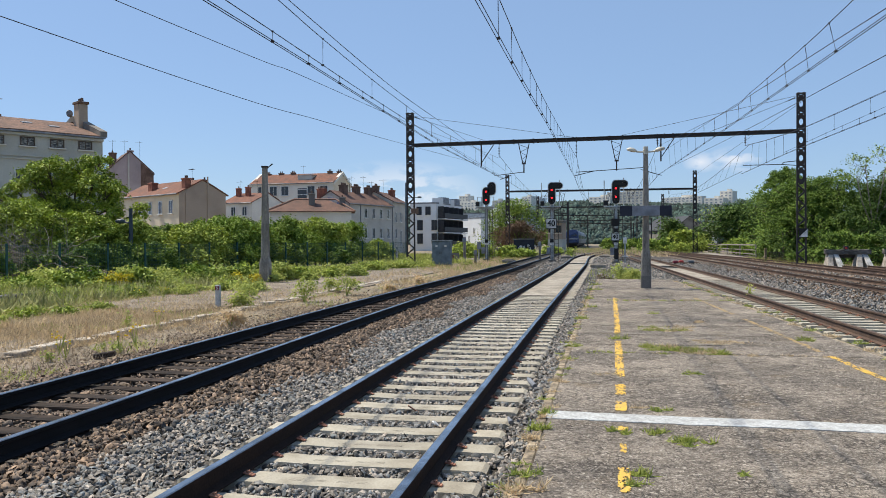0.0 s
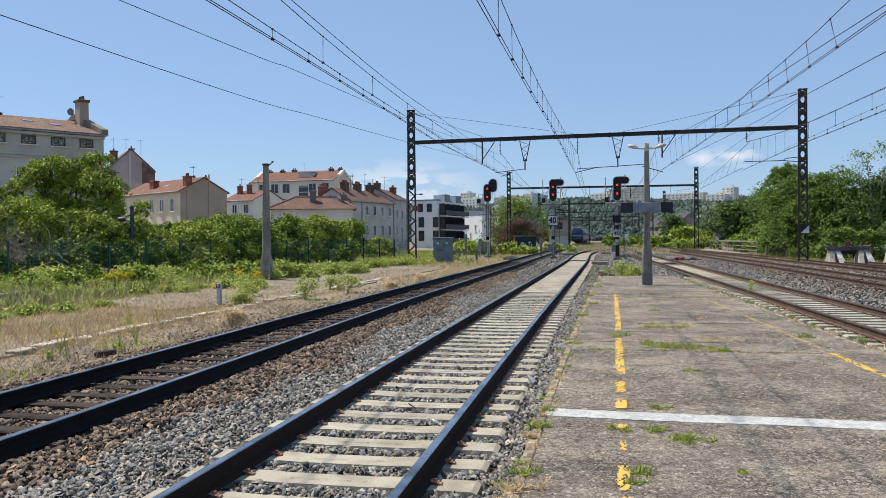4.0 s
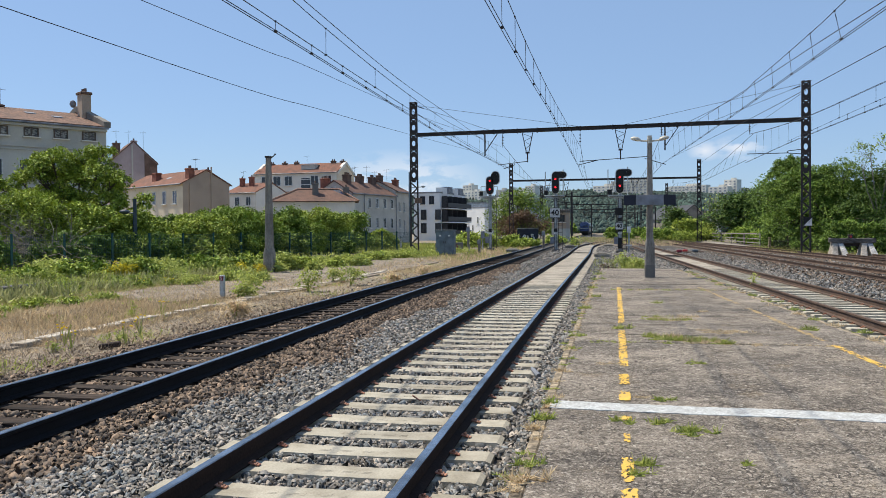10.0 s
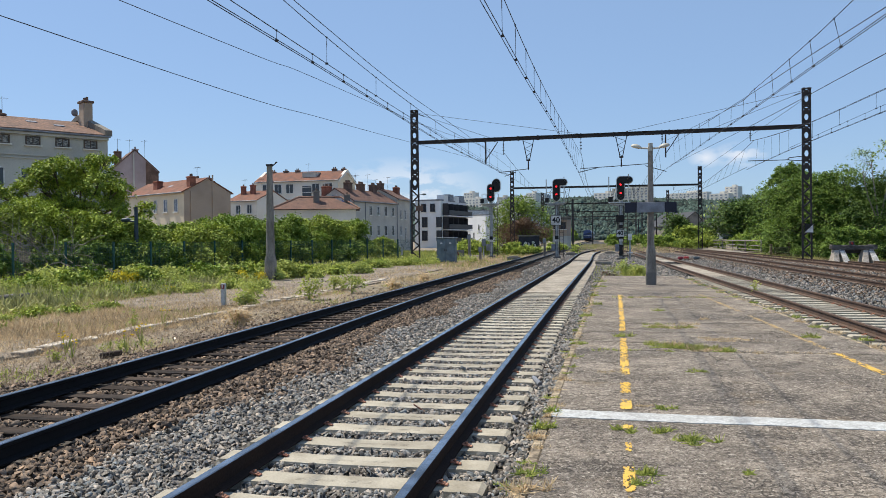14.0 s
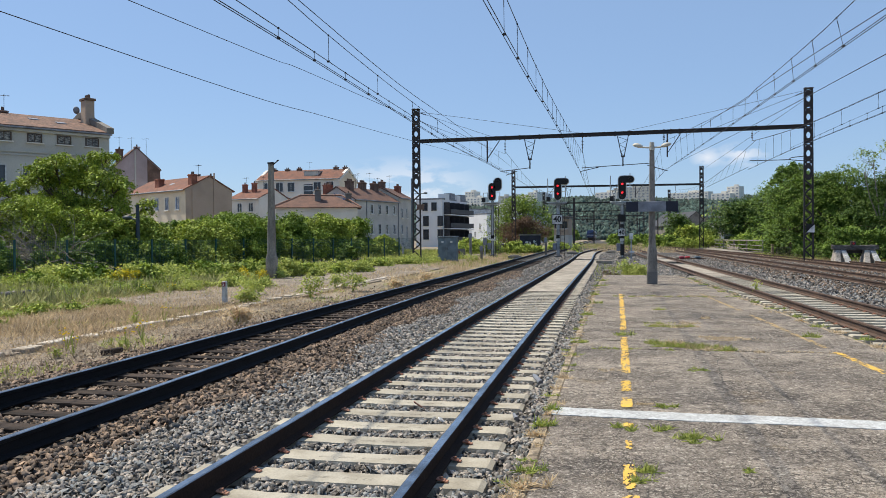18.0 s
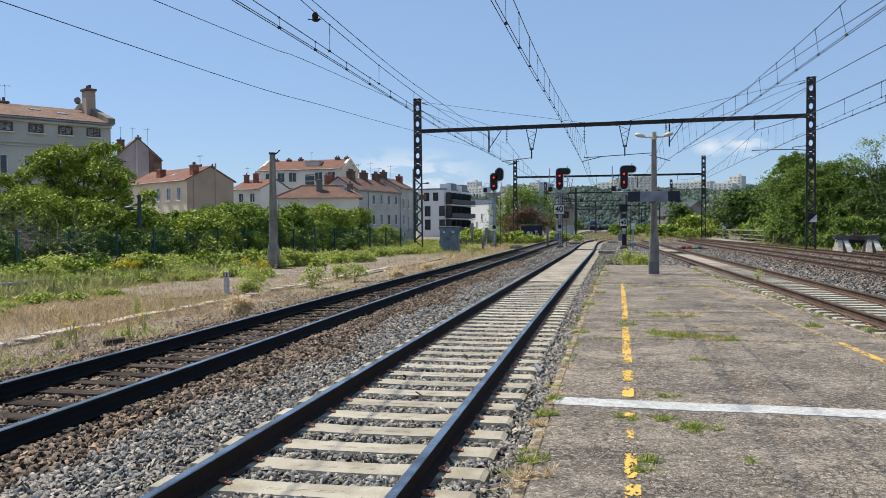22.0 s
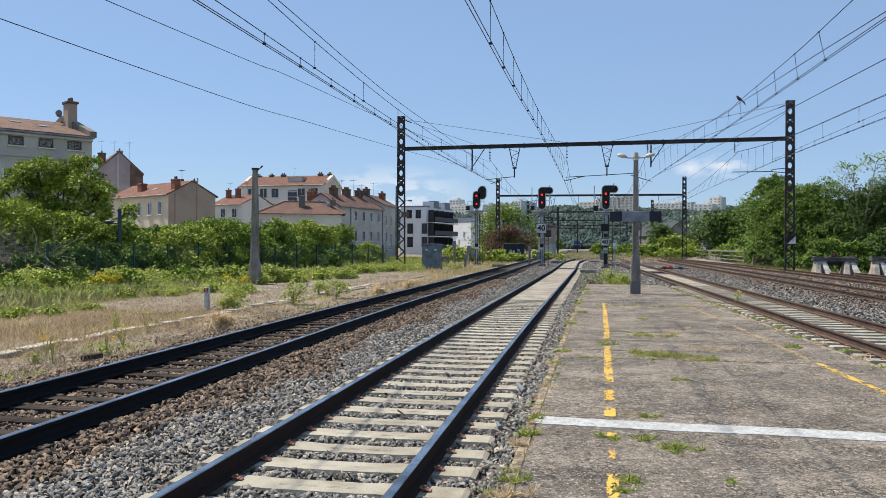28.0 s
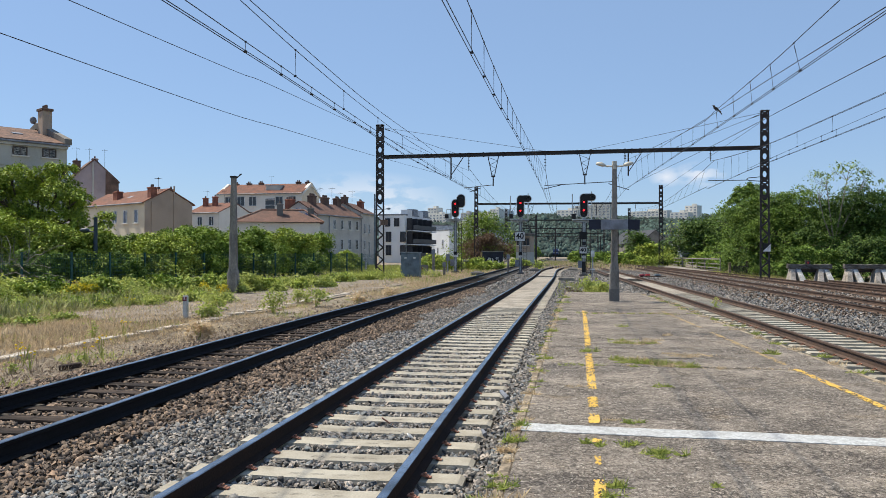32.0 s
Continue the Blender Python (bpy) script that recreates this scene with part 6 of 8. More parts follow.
# modern white block with dark balconies
p, L = house("modern white apartment block with dark balconies", (-39.0, 166.4), (-33.3, 165.5), 16.5, 9.5, 9.5, "render_bright", "zinc", flat=True, category="apartment block")
front(p, L, [(x, 8.0, 1.0, 1.6) for x in (2.0, 4.0)] + [(5.4, z, 1.1, 2.0) for z in (5.0, 2.2)] + [(2.2, z, 1.1, 2.0) for z in (5.0, 2.2)], "balcony")
bm = bmesh.new()
box(bm, (L + 0.06, 8.8, 4.9), (0.1, 15.2, 8.6))
part("dark_cladding", bm, "balcony", p)
for k, z in enumerate((1.0, 3.9, 6.8)):
    bm = bmesh.new()
    box(bm, (L + 0.8, 8.8, z), (1.5, 15.6, 0.2))
    b = part("balcony", bm, "render_bright", p)
    bm = bmesh.new()
    box(bm, (L + 1.5, 8.8, z + 0.72), (0.05, 15.4, 0.95))
    part("balcony_front", bm, "balcony", b)
    for q in range(5):
        bm = bmesh.new()
        box(bm, (L + 0.13, 2.4 + 3.2 * q, z + 1.3), (0.06, 1.8, 2.1))
        part("glazing", bm, "window_dark", b)
        bm = bmesh.new()
        box(bm, (L + 0.75, 0.9 + 3.2 * q, z + 1.35), (1.2, 0.1, 2.5))
        part("screen", bm, "balcony", b)
for q in range(4):
    bm = bmesh.new()
    box(bm, (L - 0.7, 3 + 3.6 * q, 10.5 + 0.3 * (q % 2)), (1.6, 2.4, 1.4))
    part("roof_box", bm, "sign_grey" if q % 2 else "render_bright", p)

# white sheds and plain blocks beyond
for lab, A, B, dp, hh, mt in (("white metal-clad industrial hall", (-34.4, 203), (-28.4, 196.5), 4, 7.2, "render_bright"), ("pale grey upper hall behind the white one", (-37.6, 216), (-31.2, 215), 4, 8.9, "shutter"), ("white flat-roofed hall far off", (-31.0, 234), (-25.4, 227.5), 3, 11.3, "render_bright"),
                              ("pale blue-grey clad hall", (-24.6, 252), (-18.6, 250), 3, 8.6, "shutter"), ("pale hall behind the trees", (26, 255), (35, 258), 26, 5.4, "render_white")):
    p, L = house(lab, A, B, dp, hh, hh, mt, "zinc", flat=True, category="hall")
    front(p, L, [(1.5 + 2.2 * k, hh - 3 - (k % 2) * 2, 0.5, 1.4) for k in range(int(L / 2.4))], "frame_white")
# hall with a curved dark roof on the other side
p, L = house("low hall with a dark rounded roof", (16.5, 190), (23.5, 191.5), 26, 4.2, 7.0, "render_dirty", "roof_slate", gable_front=True, over=0.4, category="hall")
# small brick signal cabin beside the line
p, L = house("grey concrete signal cabin with a flat overhanging roof", (-7.3, 118), (-5.25, 117.7), 3, 4.2, 4.2, "render_tan", "zinc", flat=True, category="signal cabin")
front(p, L, [(0.5, 3.3, 0.7, 0.9), (1.5, 3.3, 0.7, 0.9)], "frame_brown")
bm = bmesh.new()
box(bm, (L / 2, 1.5, 1.4), (L + 0.04, 3.04, 1.9))
part("painted_base", bm, "render_grey", p, "lower wall in pale grey render")
bm = bmesh.new()
box(bm, (L / 2, 1.5, 4.95), (L + 0.7, 4.2, 0.25), bevel=0.03)
part("roof_overhang", bm, "concrete_low", p)
# dark painted hoarding beside the line
hb = thing("hoarding", "dark panel fence sprayed with pale lettering shapes", "fence", (-8.65, 95, -0.3), 4)
bm = bmesh.new()
box(bm, (0, 0, 1.05), (2.4, 0.2, 2.1), bevel=0.02)
part("panel", bm, "sign_navy", hb)
bm = bmesh.new()
box(bm, (0, 0, 2.16), (2.6, 0.3, 0.12))
part("coping", bm, "concrete_post", hb)
rng = random.Random(5)
for k in range(5):
    bm = bmesh.new()
    x = -0.5 + 0.33 * k
    pts = [Vector((x + rng.uniform(-0.2, 0.2), -0.115, 1.0 + rng.uniform(-0.5, 0.5))) for _ in range(5)]
    for a, b in zip(pts, pts[1:]):
        bar(bm, a, b, 0.012, 0.13)
    part("paint_scrawl", bm, "graffiti_pale", hb)
for x, y, h in ((-4.0, 106, 6.9), (-2.6, 185, 7.6), (2.7, 170, 6.5), (-8.96, 160, 6.6), (12.15, 200, 7.2), (9.15, 230, 6.8)):
    q = thing("line_mast", "slender dark iron line mast among the far tracks", "mast", (x, y, -0.3), group="line masts far down the line")
    bm = bmesh.new()
    box(bm, (0, 0, h / 2), (0.26, 0.2, h), bevel=0.02)
    part("post", bm, "iron", q)
    bm = bmesh.new()
    bar(bm, (0, 0, h - 1.5), (-2.6, 0, h - 1.2), 0.1, 0.1)
    bar(bm, (0, 0, h - 0.2), (-2.4, 0, h - 1.2), 0.06, 0.06)
    part("cantilever", bm, "iron", q)
# grey handrail fence near it
gf = thing("railing", "grey concrete baluster fence beside the track", "railing", (-13.2, 90, -0.3))
for k in range(10):
    bm = bmesh.new()
    box(bm, (0.35 * k, 0.5 * k, 0.5), (0.14, 0.14, 1.0))
    part("baluster", bm, "concrete_low", gf)
bm = bmesh.new()
bar(bm, (0, 0, 1.05), (3.15, 4.5, 1.05), 0.16, 0.16)
part("rail", bm, "concrete_low", gf)


# ---- street lamp behind the shrubs ----
def street_lamp(x, y, h, arm, label, paint="cabinet_grey", base=-0.4):
    p = thing("street_lamp", label, "street lamp", (x, y, base), group="street lamps")
    bm = bmesh.new()
    tube(bm, (0, 0, 0), (0, 0, h), 0.14, 0.1, n=8)
    part("pole", bm, paint, p)
    bm = bmesh.new()
    tube(bm, (0, 0, h * 0.79), (arm, 0, h * 0.79 + 0.08), 0.05, n=6)
    part("arm", bm, paint, p)
    bm = bmesh.new()
    ball(bm, (arm, 0, h * 0.79 + 0.1), (0.32, 0.24, 0.14), 10)
    part("head", bm, paint, p)


street_lamp(-26.8, 43.1, 4.05, -0.67, "dark navy street lamp with a rounded head", "lamp_navy")
street_lamp(-26.4, 110, 10.2, 1.95, "pale street lamp on a curved arm")


# ---- trees and shrubs ----
LEAF_V = np.array([(-0.38, 0.02, 0.06), (0.4, 0.14, 0.06), (0.02, 1.0, -0.08)], float)
LEAF_F = np.array([(0, 1, 2)])


def crown(blobs, count, size, rng, spray=4):
    """Leaf corners and faces: sprays of leaves in many small domed clumps on the outside of the blobs."""
    vol = np.array([b[3] * b[4] * b[5] for b in blobs]) ** 0.67
    share = (vol / vol.sum() * count / spray).astype(int) + 1
    P, out = [], []
    for (cx, cy, cz, rx, ry, rz), n in zip(blobs, share):
        rm = (rx * ry * rz) ** (1 / 3)
        rc = min(0.4 * rm, 0.9)
        k = int(np.clip(3.2 * (rm / rc) ** 2, 8, 400))
        d = rng.normal(size=(k, 3))
        d /= np.linalg.norm(d, axis=1, keepdims=True)
        d[:, 2] = np.where(d[:, 2] < -0.5, -d[:, 2], d[:, 2])
        centre = d * np.where(rng.uniform(0, 1, (k, 1)) < 0.25, 0.4, rng.uniform(0.66, 1.05, (k, 1))) * (rx, ry, rz) + (cx, cy, cz)
        big = rng.uniform(0.65, 1.35, k) * rc
        which = rng.integers(0, k, n)
        w, dd = big[which], d[which]
        u = rng.normal(0, 0.5, (n, 2)) * w[:, None]
        r2 = (u * u).sum(1) / w
        drop = (u * dd[:, :2]).sum(1) * 0.9 * (1 - np.clip(dd[:, 2], 0, 1))
        off = np.stack([u[:, 0], u[:, 1], 0.25 * w - 0.6 * r2 - drop + rng.normal(0, 0.09, n) * w], -1)
        P.append(centre[which] + off)
        out.append(np.stack([u[:, 0] / w, u[:, 1] / w, np.zeros(n)], -1) + dd * 0.4)
    P, out = np.concatenate(P), np.concatenate(out)
    P, out = np.repeat(P, spray, 0), np.repeat(out, spray, 0)
    m = len(P)
    P = P + rng.normal(0, size * 0.6, (m, 3))
    # leaf axis: outwards from the clump and drooping, normal near up
    ax = out * 0.8 + rng.normal(0, 0.5, (m, 3))
    ax[:, 2] -= 0.3
    ax /= np.linalg.norm(ax, axis=1, keepdims=True)
    up = np.array([-0.3, 0.05, 1.0]) + rng.normal(0, 0.33, (m, 3)) + out * 0.3
    sx = np.cross(ax, up)
    sx /= np.linalg.norm(sx, axis=1, keepdims=True) + 1e-9
    nz = np.cross(sx, ax)
    turns = np.stack([sx, ax, nz], -1)
    return scatter(LEAF_V, LEAF_F, P, turns, size * rng.uniform(0.6, 1.35, m))


def limbs(bm, base, blobs, r, rng):
    b = Vector(base)
    mid = b + Vector((0, 0, 0.35 * (blobs[0][2] - b.z)))
    tube(bm, b - Vector((0, 0, 0.2)), mid, r, r * 0.75, n=7, caps=False)
    for cx, cy, cz, rx, ry, rz in blobs:
        c = Vector((cx, cy, cz))
        k = mid.lerp(c, 0.5) + Vector((rng.uniform(-0.2, 0.2), rng.uniform(-0.2, 0.2), rng.uniform(-0.1, 0.2)))
        tube(bm, mid, k, r * 0.55, r * 0.4, n=6, caps=False)
        tube(bm, k, c, r * 0.4, r * 0.18, n=5, caps=False)
        for _ in range(5):
            e = c + Vector((rng.uniform(-0.85, 0.85) * rx, rng.uniform(-0.85, 0.85) * ry, rng.uniform(-0.2, 0.9) * rz))
            tube(bm, k.lerp(c, 0.7), e, r * 0.16, r * 0.05, n=4, caps=False)


def tree(name, label, base, blobs, count, size, leaf, seed, r=0.12, category="tree", group="", bark="bark"):
    rng = np.random.default_rng(seed)
    p = thing(name, label, category, base, group=group)
    local = [(cx - base[0], cy - base[1], cz - base[2], rx, ry, rz) for cx, cy, cz, rx, ry, rz in blobs]
    bm = bmesh.new()
    limbs(bm, (0, 0, 0), local, r, random.Random(seed))
    part("trunk", bm, bark, p)
    far = base[1] > 85
    V, F = crown(local, int(count * (1.7 if far else 4.0)), size * (0.8 if far else 0.54), rng)
    arrays_object("crown", V, F, leaf, p)
    return p


def blob_row(cx, cy, top, w, d, n, rng, low=0.2):
    """Blobs that fill an uneven mound of that width and height."""
    out = []
    for i in range(n):
        a = rng.uniform(-1, 1)
        hgt = (top + 0.4) * (1 - 0.3 * a * a) * rng.uniform(0.88, 1.0)
        r = rng.uniform(0.2, 0.3) * (top + 0.4)
        out.append((cx + a * w / 2, cy + rng.uniform(-0.3, 0.5) * d, max(hgt - r - 0.4, low), r * rng.uniform(1.0, 1.5), r * rng.uniform(0.9, 1.3), r))
    for i in range(n // 2 + 2):
        a = -1 + 2 * (i + rng.uniform(0.2, 0.8)) / (n // 2 + 2)
        r = rng.uniform(0.2, 0.27) * (top + 0.4)
        out.append((cx + a * w / 2, cy + rng.uniform(-0.6, 0.1) * d, (top + 0.4) * rng.uniform(0.15, 0.42) - 0.3, r * rng.uniform(1.1, 1.5), r, r))
    return out


SHRUBS = "shrubs along the fence"
R = random.Random(21)
# the tall tree with spreading fronds in front of the grey block
LOBES = [(-35.0, 6.4, 1.5, 0.72), (-32.7, 6.5, 1.15, 0.65), (-31.4, 6.9, 0.6, 0.33), (-36.5, 5.3, 1.3, 0.65), (-34.0, 5.1, 1.5, 0.7), (-31.3, 5.6, 1.0, 0.7), (-30.1, 4.85, 0.85, 0.6), (-29.2, 3.6, 0.55, 0.65), (-30.8, 3.8, 1.15, 0.65), (-32.8, 3.8, 1.3, 0.6), (-37.3, 6.1, 0.65, 0.4), (-37.9, 5.2, 0.6, 0.4), (-35.6, 4.2, 1.6, 0.6), (-38.2, 4.2, 1.2, 0.6), (-33.6, 5.9, 1.2, 0.5), (-36.0, 5.9, 1.0, 0.45), (-31.8, 4.7, 1.2, 0.6), (-34.6, 3.1, 1.6, 0.6), (-37.0, 3.2, 1.5, 0.6), (-32.0, 2.9, 1.5, 0.6), (-39.3, 3.4, 1.2, 0.6), (-39.0, 4.9, 0.9, 0.5)]
R_TALL = random.Random(3)
tree("tree", "tall spreading tree with bright green pinnate leaves", (-34.3, 48.0, -0.4), [(x, 47.2 + R_TALL.uniform(-0.9, 1.3), z, r, r * 0.9, h) for x, z, r, h in LOBES], 12500, 0.27, "leaf_frond", 1, r=0.2)
for i, (x, y, top, w, n, cnt, lf, lab) in enumerate((
        (-33.2, 42.5, 4.8, 7.0, 10, 7500, "leaf_frond", "sprawling shrub with tangled grey branches and yellow-green leaves"),
        (-37.8, 40.0, 3.8, 4.5, 6, 8000, "leaf", "dense green shrub behind the fence"),
        (-28.4, 43.5, 3.2, 4.5, 7, 8000, "leaf_light", "yellow-green shrub behind the fence"),
        (-26.2, 47.8, 3.2, 4.6, 8, 9000, "leaf_light", "bright green shrub behind the fence"),
        (-25.1, 51.5, 3.96, 3.8, 7, 9000, "leaf", "bushy bright green tree on a dark trunk"),
        (-24.5, 58.8, 3.72, 4.5, 7, 7000, "leaf", "green shrub behind the fence"),
        (-23.2, 64.4, 3.9, 4.8, 7, 7000, "leaf_light", "green shrub with drooping leaves behind the fence"),
        (-22.7, 72.6, 3.5, 4.1, 7, 7000, "leaf", "green shrub with drooping leaves behind the fence"),
        (-22.0, 79.8, 1.8, 3.0, 6, 5000, "leaf_light", "low green shrub at the end of the fence"),
        (-24.9, 53.0, 3.3, 4.5, 7, 7000, "leaf", "green shrub in the second row behind the fence"),
        (-30.0, 52.0, 3.3, 5.0, 7, 7000, "leaf_dark", "dark green shrub in the second row"),
        (-32.6, 31.5, 1.9, 4.2, 6, 4500, "leaf_dark", "dark undergrowth behind the fence"),
        (-30.4, 35.5, 1.8, 4.2, 6, 4500, "leaf_dark", "dark undergrowth behind the fence"),
        (-28.2, 39.6, 1.8, 3.8, 6, 4500, "leaf_dark", "dark undergrowth behind the fence"),
        (-26.4, 43.6, 1.8, 3.4, 6, 4000, "leaf_dark", "dark undergrowth behind the fence"),
        (-25.2, 47.6, 1.7, 3.2, 6, 4000, "leaf", "green undergrowth behind the fence"),
        (-23.8, 53.0, 1.8, 3.2, 6, 4000, "leaf_dark", "dark undergrowth behind the fence"),
        (-22.4, 58.0, 1.8, 3.2, 6, 3500, "leaf", "green undergrowth behind the fence"),
        (-21.2, 63.0, 1.6, 3.2, 6, 3500, "leaf_dark", "dark undergrowth behind the fence"),
        (-30.6, 31.6, 1.2, 2.6, 5, 3000, "leaf_dark", "low dark undergrowth at the foot of the fence"),
        (-29.4, 34.4, 1.2, 2.6, 5, 3000, "leaf_dark", "low dark undergrowth at the foot of the fence"),
        (-27.9, 37.6, 1.2, 2.4, 5, 3000, "leaf_dark", "low dark undergrowth at the foot of the fence"),
        (-36.0, 44.0, 3.0, 6.0, 8, 6000, "leaf_dark", "dark green shrub tangled behind the fence"))):
    tree("shrub", lab, (x, y, -0.4), blob_row(x, y, top, w, 2.4, n, R), cnt, 0.26 if y < 50 else 0.28, lf, 40 + i, r=0.1, category="shrub", group=SHRUBS)
# bare tangled stems in the sprawling shrub
ts = thing("stems", "bare grey tangled stems in front of the shrub", "branches", (-30.3, 38.0, -0.4))
bm = bmesh.new()
for k in range(190):
    # boughs arch up and out from a few stools, and fork into twigs
    a = Vector((R.choice((-4.4, -2.2, -0.4, 2.0)) + R.uniform(-0.5, 0.5), R.uniform(-1.0, 0.8), 0.0))
    out = R.uniform(-1, 1)
    d = Vector((out * 0.8, R.uniform(-0.5, 0.15), R.uniform(0.9, 1.4))).normalized()
    w = R.uniform(0.022, 0.05)
    for q in range(6):
        b = a + d * R.uniform(0.45, 0.75)
        tube(bm, a, b, w, w * 0.8, n=4, caps=False)
        w *= 0.78
        if q > 1:
            e = b + Vector((R.uniform(-0.6, 0.6), R.uniform(-0.4, 0.2), R.uniform(-0.3, 0.45)))
            tube(bm, b, e, w * 0.6, w * 0.3, n=3, caps=False)
        a = b
        d = (d + Vector((out * 0.25 + R.uniform(-0.35, 0.35), R.uniform(-0.3, 0.2), R.uniform(-0.55, 0.12)))).normalized()
tagged(part("stem", bm, "pale_bark", ts), kind="stuff")
# trees on the other side of the line
for i, (x, y, top, w, n, cnt, lf, lab, sz) in enumerate((
        (18.4, 120, 7.5, 6.6, 9, 10000, "leaf_deep", "rounded dark green tree behind the railing", 0.36),
        (20.6, 97, 8.3, 6.2, 9, 9000, "leaf_dark", "dense dark green tree behind the portal mast", 0.34),
        (16.6, 73, 7.2, 4.6, 9, 10000, "leaf_dark", "leafy green tree behind the portal mast", 0.27),
        (19.2, 71, 7.4, 4.8, 9, 12000, "leaf_dark", "leafy light green tree behind the buffer stops", 0.27),
        (22.5, 69, 7.3, 5.2, 9, 10000, "leaf_deep", "leafy green tree behind the buffer stops", 0.27),
        (26.5, 68, 7.6, 5.2, 9, 9000, "leaf_dark", "leafy green tree behind the sidings", 0.32),
        (17.8, 64.5, 2.4, 4.2, 6, 5000, "leaf_dark", "low green bush behind the buffer stops", 0.26),
        (21.6, 63.5, 3.0, 5.0, 6, 5000, "leaf_deep", "dark low bush behind the buffer stops", 0.26),
        (25.5, 63.5, 3.0, 4.5, 6, 4000, "leaf_dark", "low bush behind the buffer stops", 0.26),
        (9.0, 132, 1.7, 5.0, 7, 4000, "leaf", "low yellow-green bush beyond the tracks", 0.34),
        (13.9, 133, 3.3, 6.0, 7, 6000, "leaf_light", "low yellow-green bush beyond the tracks", 0.34),
        (12.4, 152, 5.8, 4.2, 8, 4000, "leaf_deep", "dark conical tree far beyond the tracks", 0.45),
        (23.0, 120, 7.5, 8.0, 8, 5000, "leaf_dark", "dark green tree behind the railing", 0.4),
        (-14.6, 138, 9.2, 6.6, 10, 6500, "leaf", "light green young tree behind the second portal", 0.36),
        (-12.9, 132, 5.0, 6.4, 11, 4200, "leaf_red", "dark reddish-brown bush beside the line", 0.3),
        (-16.4, 98, 1.5, 2.6, 6, 3000, "leaf_light", "green bush beside the line", 0.3),
        (-13.0, 88, 1.3, 3.0, 5, 3000, "leaf_light", "low green bush at the signal foot", 0.22),
        (-10.2, 92, 1.1, 2.0, 5, 2500, "leaf_light", "low green bush between the tracks", 0.24),
        (-3.3, 92, 1.3, 0.7, 4, 220, "leaf_light", "thin young tree beside the signal", 0.22),
        (2.8, 152, 1.0, 4.5, 6, 3500, "leaf", "yellow-green bush at the far curve", 0.34),
        (17.2, 168, 4.6, 8.0, 8, 3500, "leaf_deep", "dark green trees before the low hall", 0.45),
        (4.5, 235, 2.2, 9.0, 8, 4000, "leaf", "green trees at the far end of the line", 0.5),
        (8.5, 190, 1.9, 8.0, 8, 4000, "leaf", "green bushes at the far end of the line", 0.5),
        (-16.5, 160, 5.0, 8.0, 7, 3500, "leaf", "green bushes beside the line far off", 0.45),
        (-8.6, 93.2, 0.75, 2.8, 5, 1800, "leaf_light", "low bush before the hoarding", 0.2),
        (-6.6, 112, 0.9, 2.6, 5, 1800, "leaf_light", "low bush before the signal cabin", 0.24),
        (11.4, 131, 1.2, 5.0, 8, 4000, "leaf_light", "low yellow-green scrub beyond the tracks", 0.28),
        (15.4, 130, 1.5, 4.0, 7, 3500, "leaf_light", "low yellow-green scrub beyond the tracks", 0.28),
        (18.2, 112, 2.0, 3.4, 6, 3000, "leaf", "green bush behind the railing", 0.28),
        (17.4, 102, 1.6, 2.6, 6, 3000, "leaf_dark", "dark bush behind the railing", 0.26),
        (17.0, 94, 1.5, 2.4, 6, 2500, "leaf", "green bush behind the railing", 0.24),
        (15.7, 79.5, 2.3, 2.4, 6, 3500, "leaf_dark", "low dark bush under the trees", 0.24),
        (17.6, 76.5, 2.6, 3.0, 6, 3500, "leaf_deep", "low green bush under the trees", 0.24),
        (20.0, 75, 2.9, 3.6, 6, 3500, "leaf_dark", "low dark bush under the trees", 0.26),
        (16.2, 70, 1.4, 2.2, 5, 2500, "leaf_dark", "low bramble beside the portal mast", 0.2),
        (23.5, 73, 3.2, 4.0, 6, 3500, "leaf_dark", "dark bush under the trees", 0.28),
        (18.0, 88, 2.6, 3.0, 6, 3000, "leaf_dark", "green bush behind the end of the railing", 0.26),
        (-13.5, 250, 5.0, 9.0, 8, 3500, "leaf", "green trees beside the line far off", 0.6))):
    tree("tree" if top > 3.6 else "shrub", lab, (x, y, -0.4), blob_row(x, y, top, w, 3.0, n, R), cnt, sz, lf, 90 + i, r=0.06 + 0.02 * top, category="tree" if top > 3.6 else "shrub", group="trees by the sidings" if x > 0 else "")
# airy tree with bare branches at the edge
tree("tree", "tall airy tree with thin leaves and bare twigs", (20.6, 67.5, -0.4), [(20.0, 67.5, 7.6, 1.3, 1.2, 0.7), (21.6, 67.2, 8.2, 1.4, 1.2, 0.7), (22.8, 67.5, 7.4, 1.4, 1.2, 0.8), (19.4, 67.6, 6.6, 1.0, 1.0, 0.6)], 260, 0.3, "leaf", 7, r=0.12, bark="pale_bark")
tree("tree", "bare grey twiggy tree among the green ones", (19.1, 150, -0.4), [(18.2, 150, 6.2, 1.6, 1.4, 1.1), (20.2, 150, 6.8, 1.7, 1.4, 1.1), (21.6, 150, 5.6, 1.5, 1.4, 1.0), (17.4, 150, 4.9, 1.2, 1.2, 0.9), (19.4, 150, 5.0, 1.6, 1.4, 1.2)], 160, 0.3, "leaf_light", 17, r=0.3, bark="pale_bark")
tree("tree", "dark crowned tree rising over its neighbours", (15.9, 76, -0.4), [(15.6, 76, 7.1, 0.9, 0.9, 0.7), (16.4, 76, 7.3, 0.8, 0.9, 0.6), (15.2, 76, 6.4, 0.9, 0.9, 0.6), (16.9, 76.2, 6.6, 0.9, 0.9, 0.6)], 2600, 0.26, "leaf_dark", 8, r=0.12)


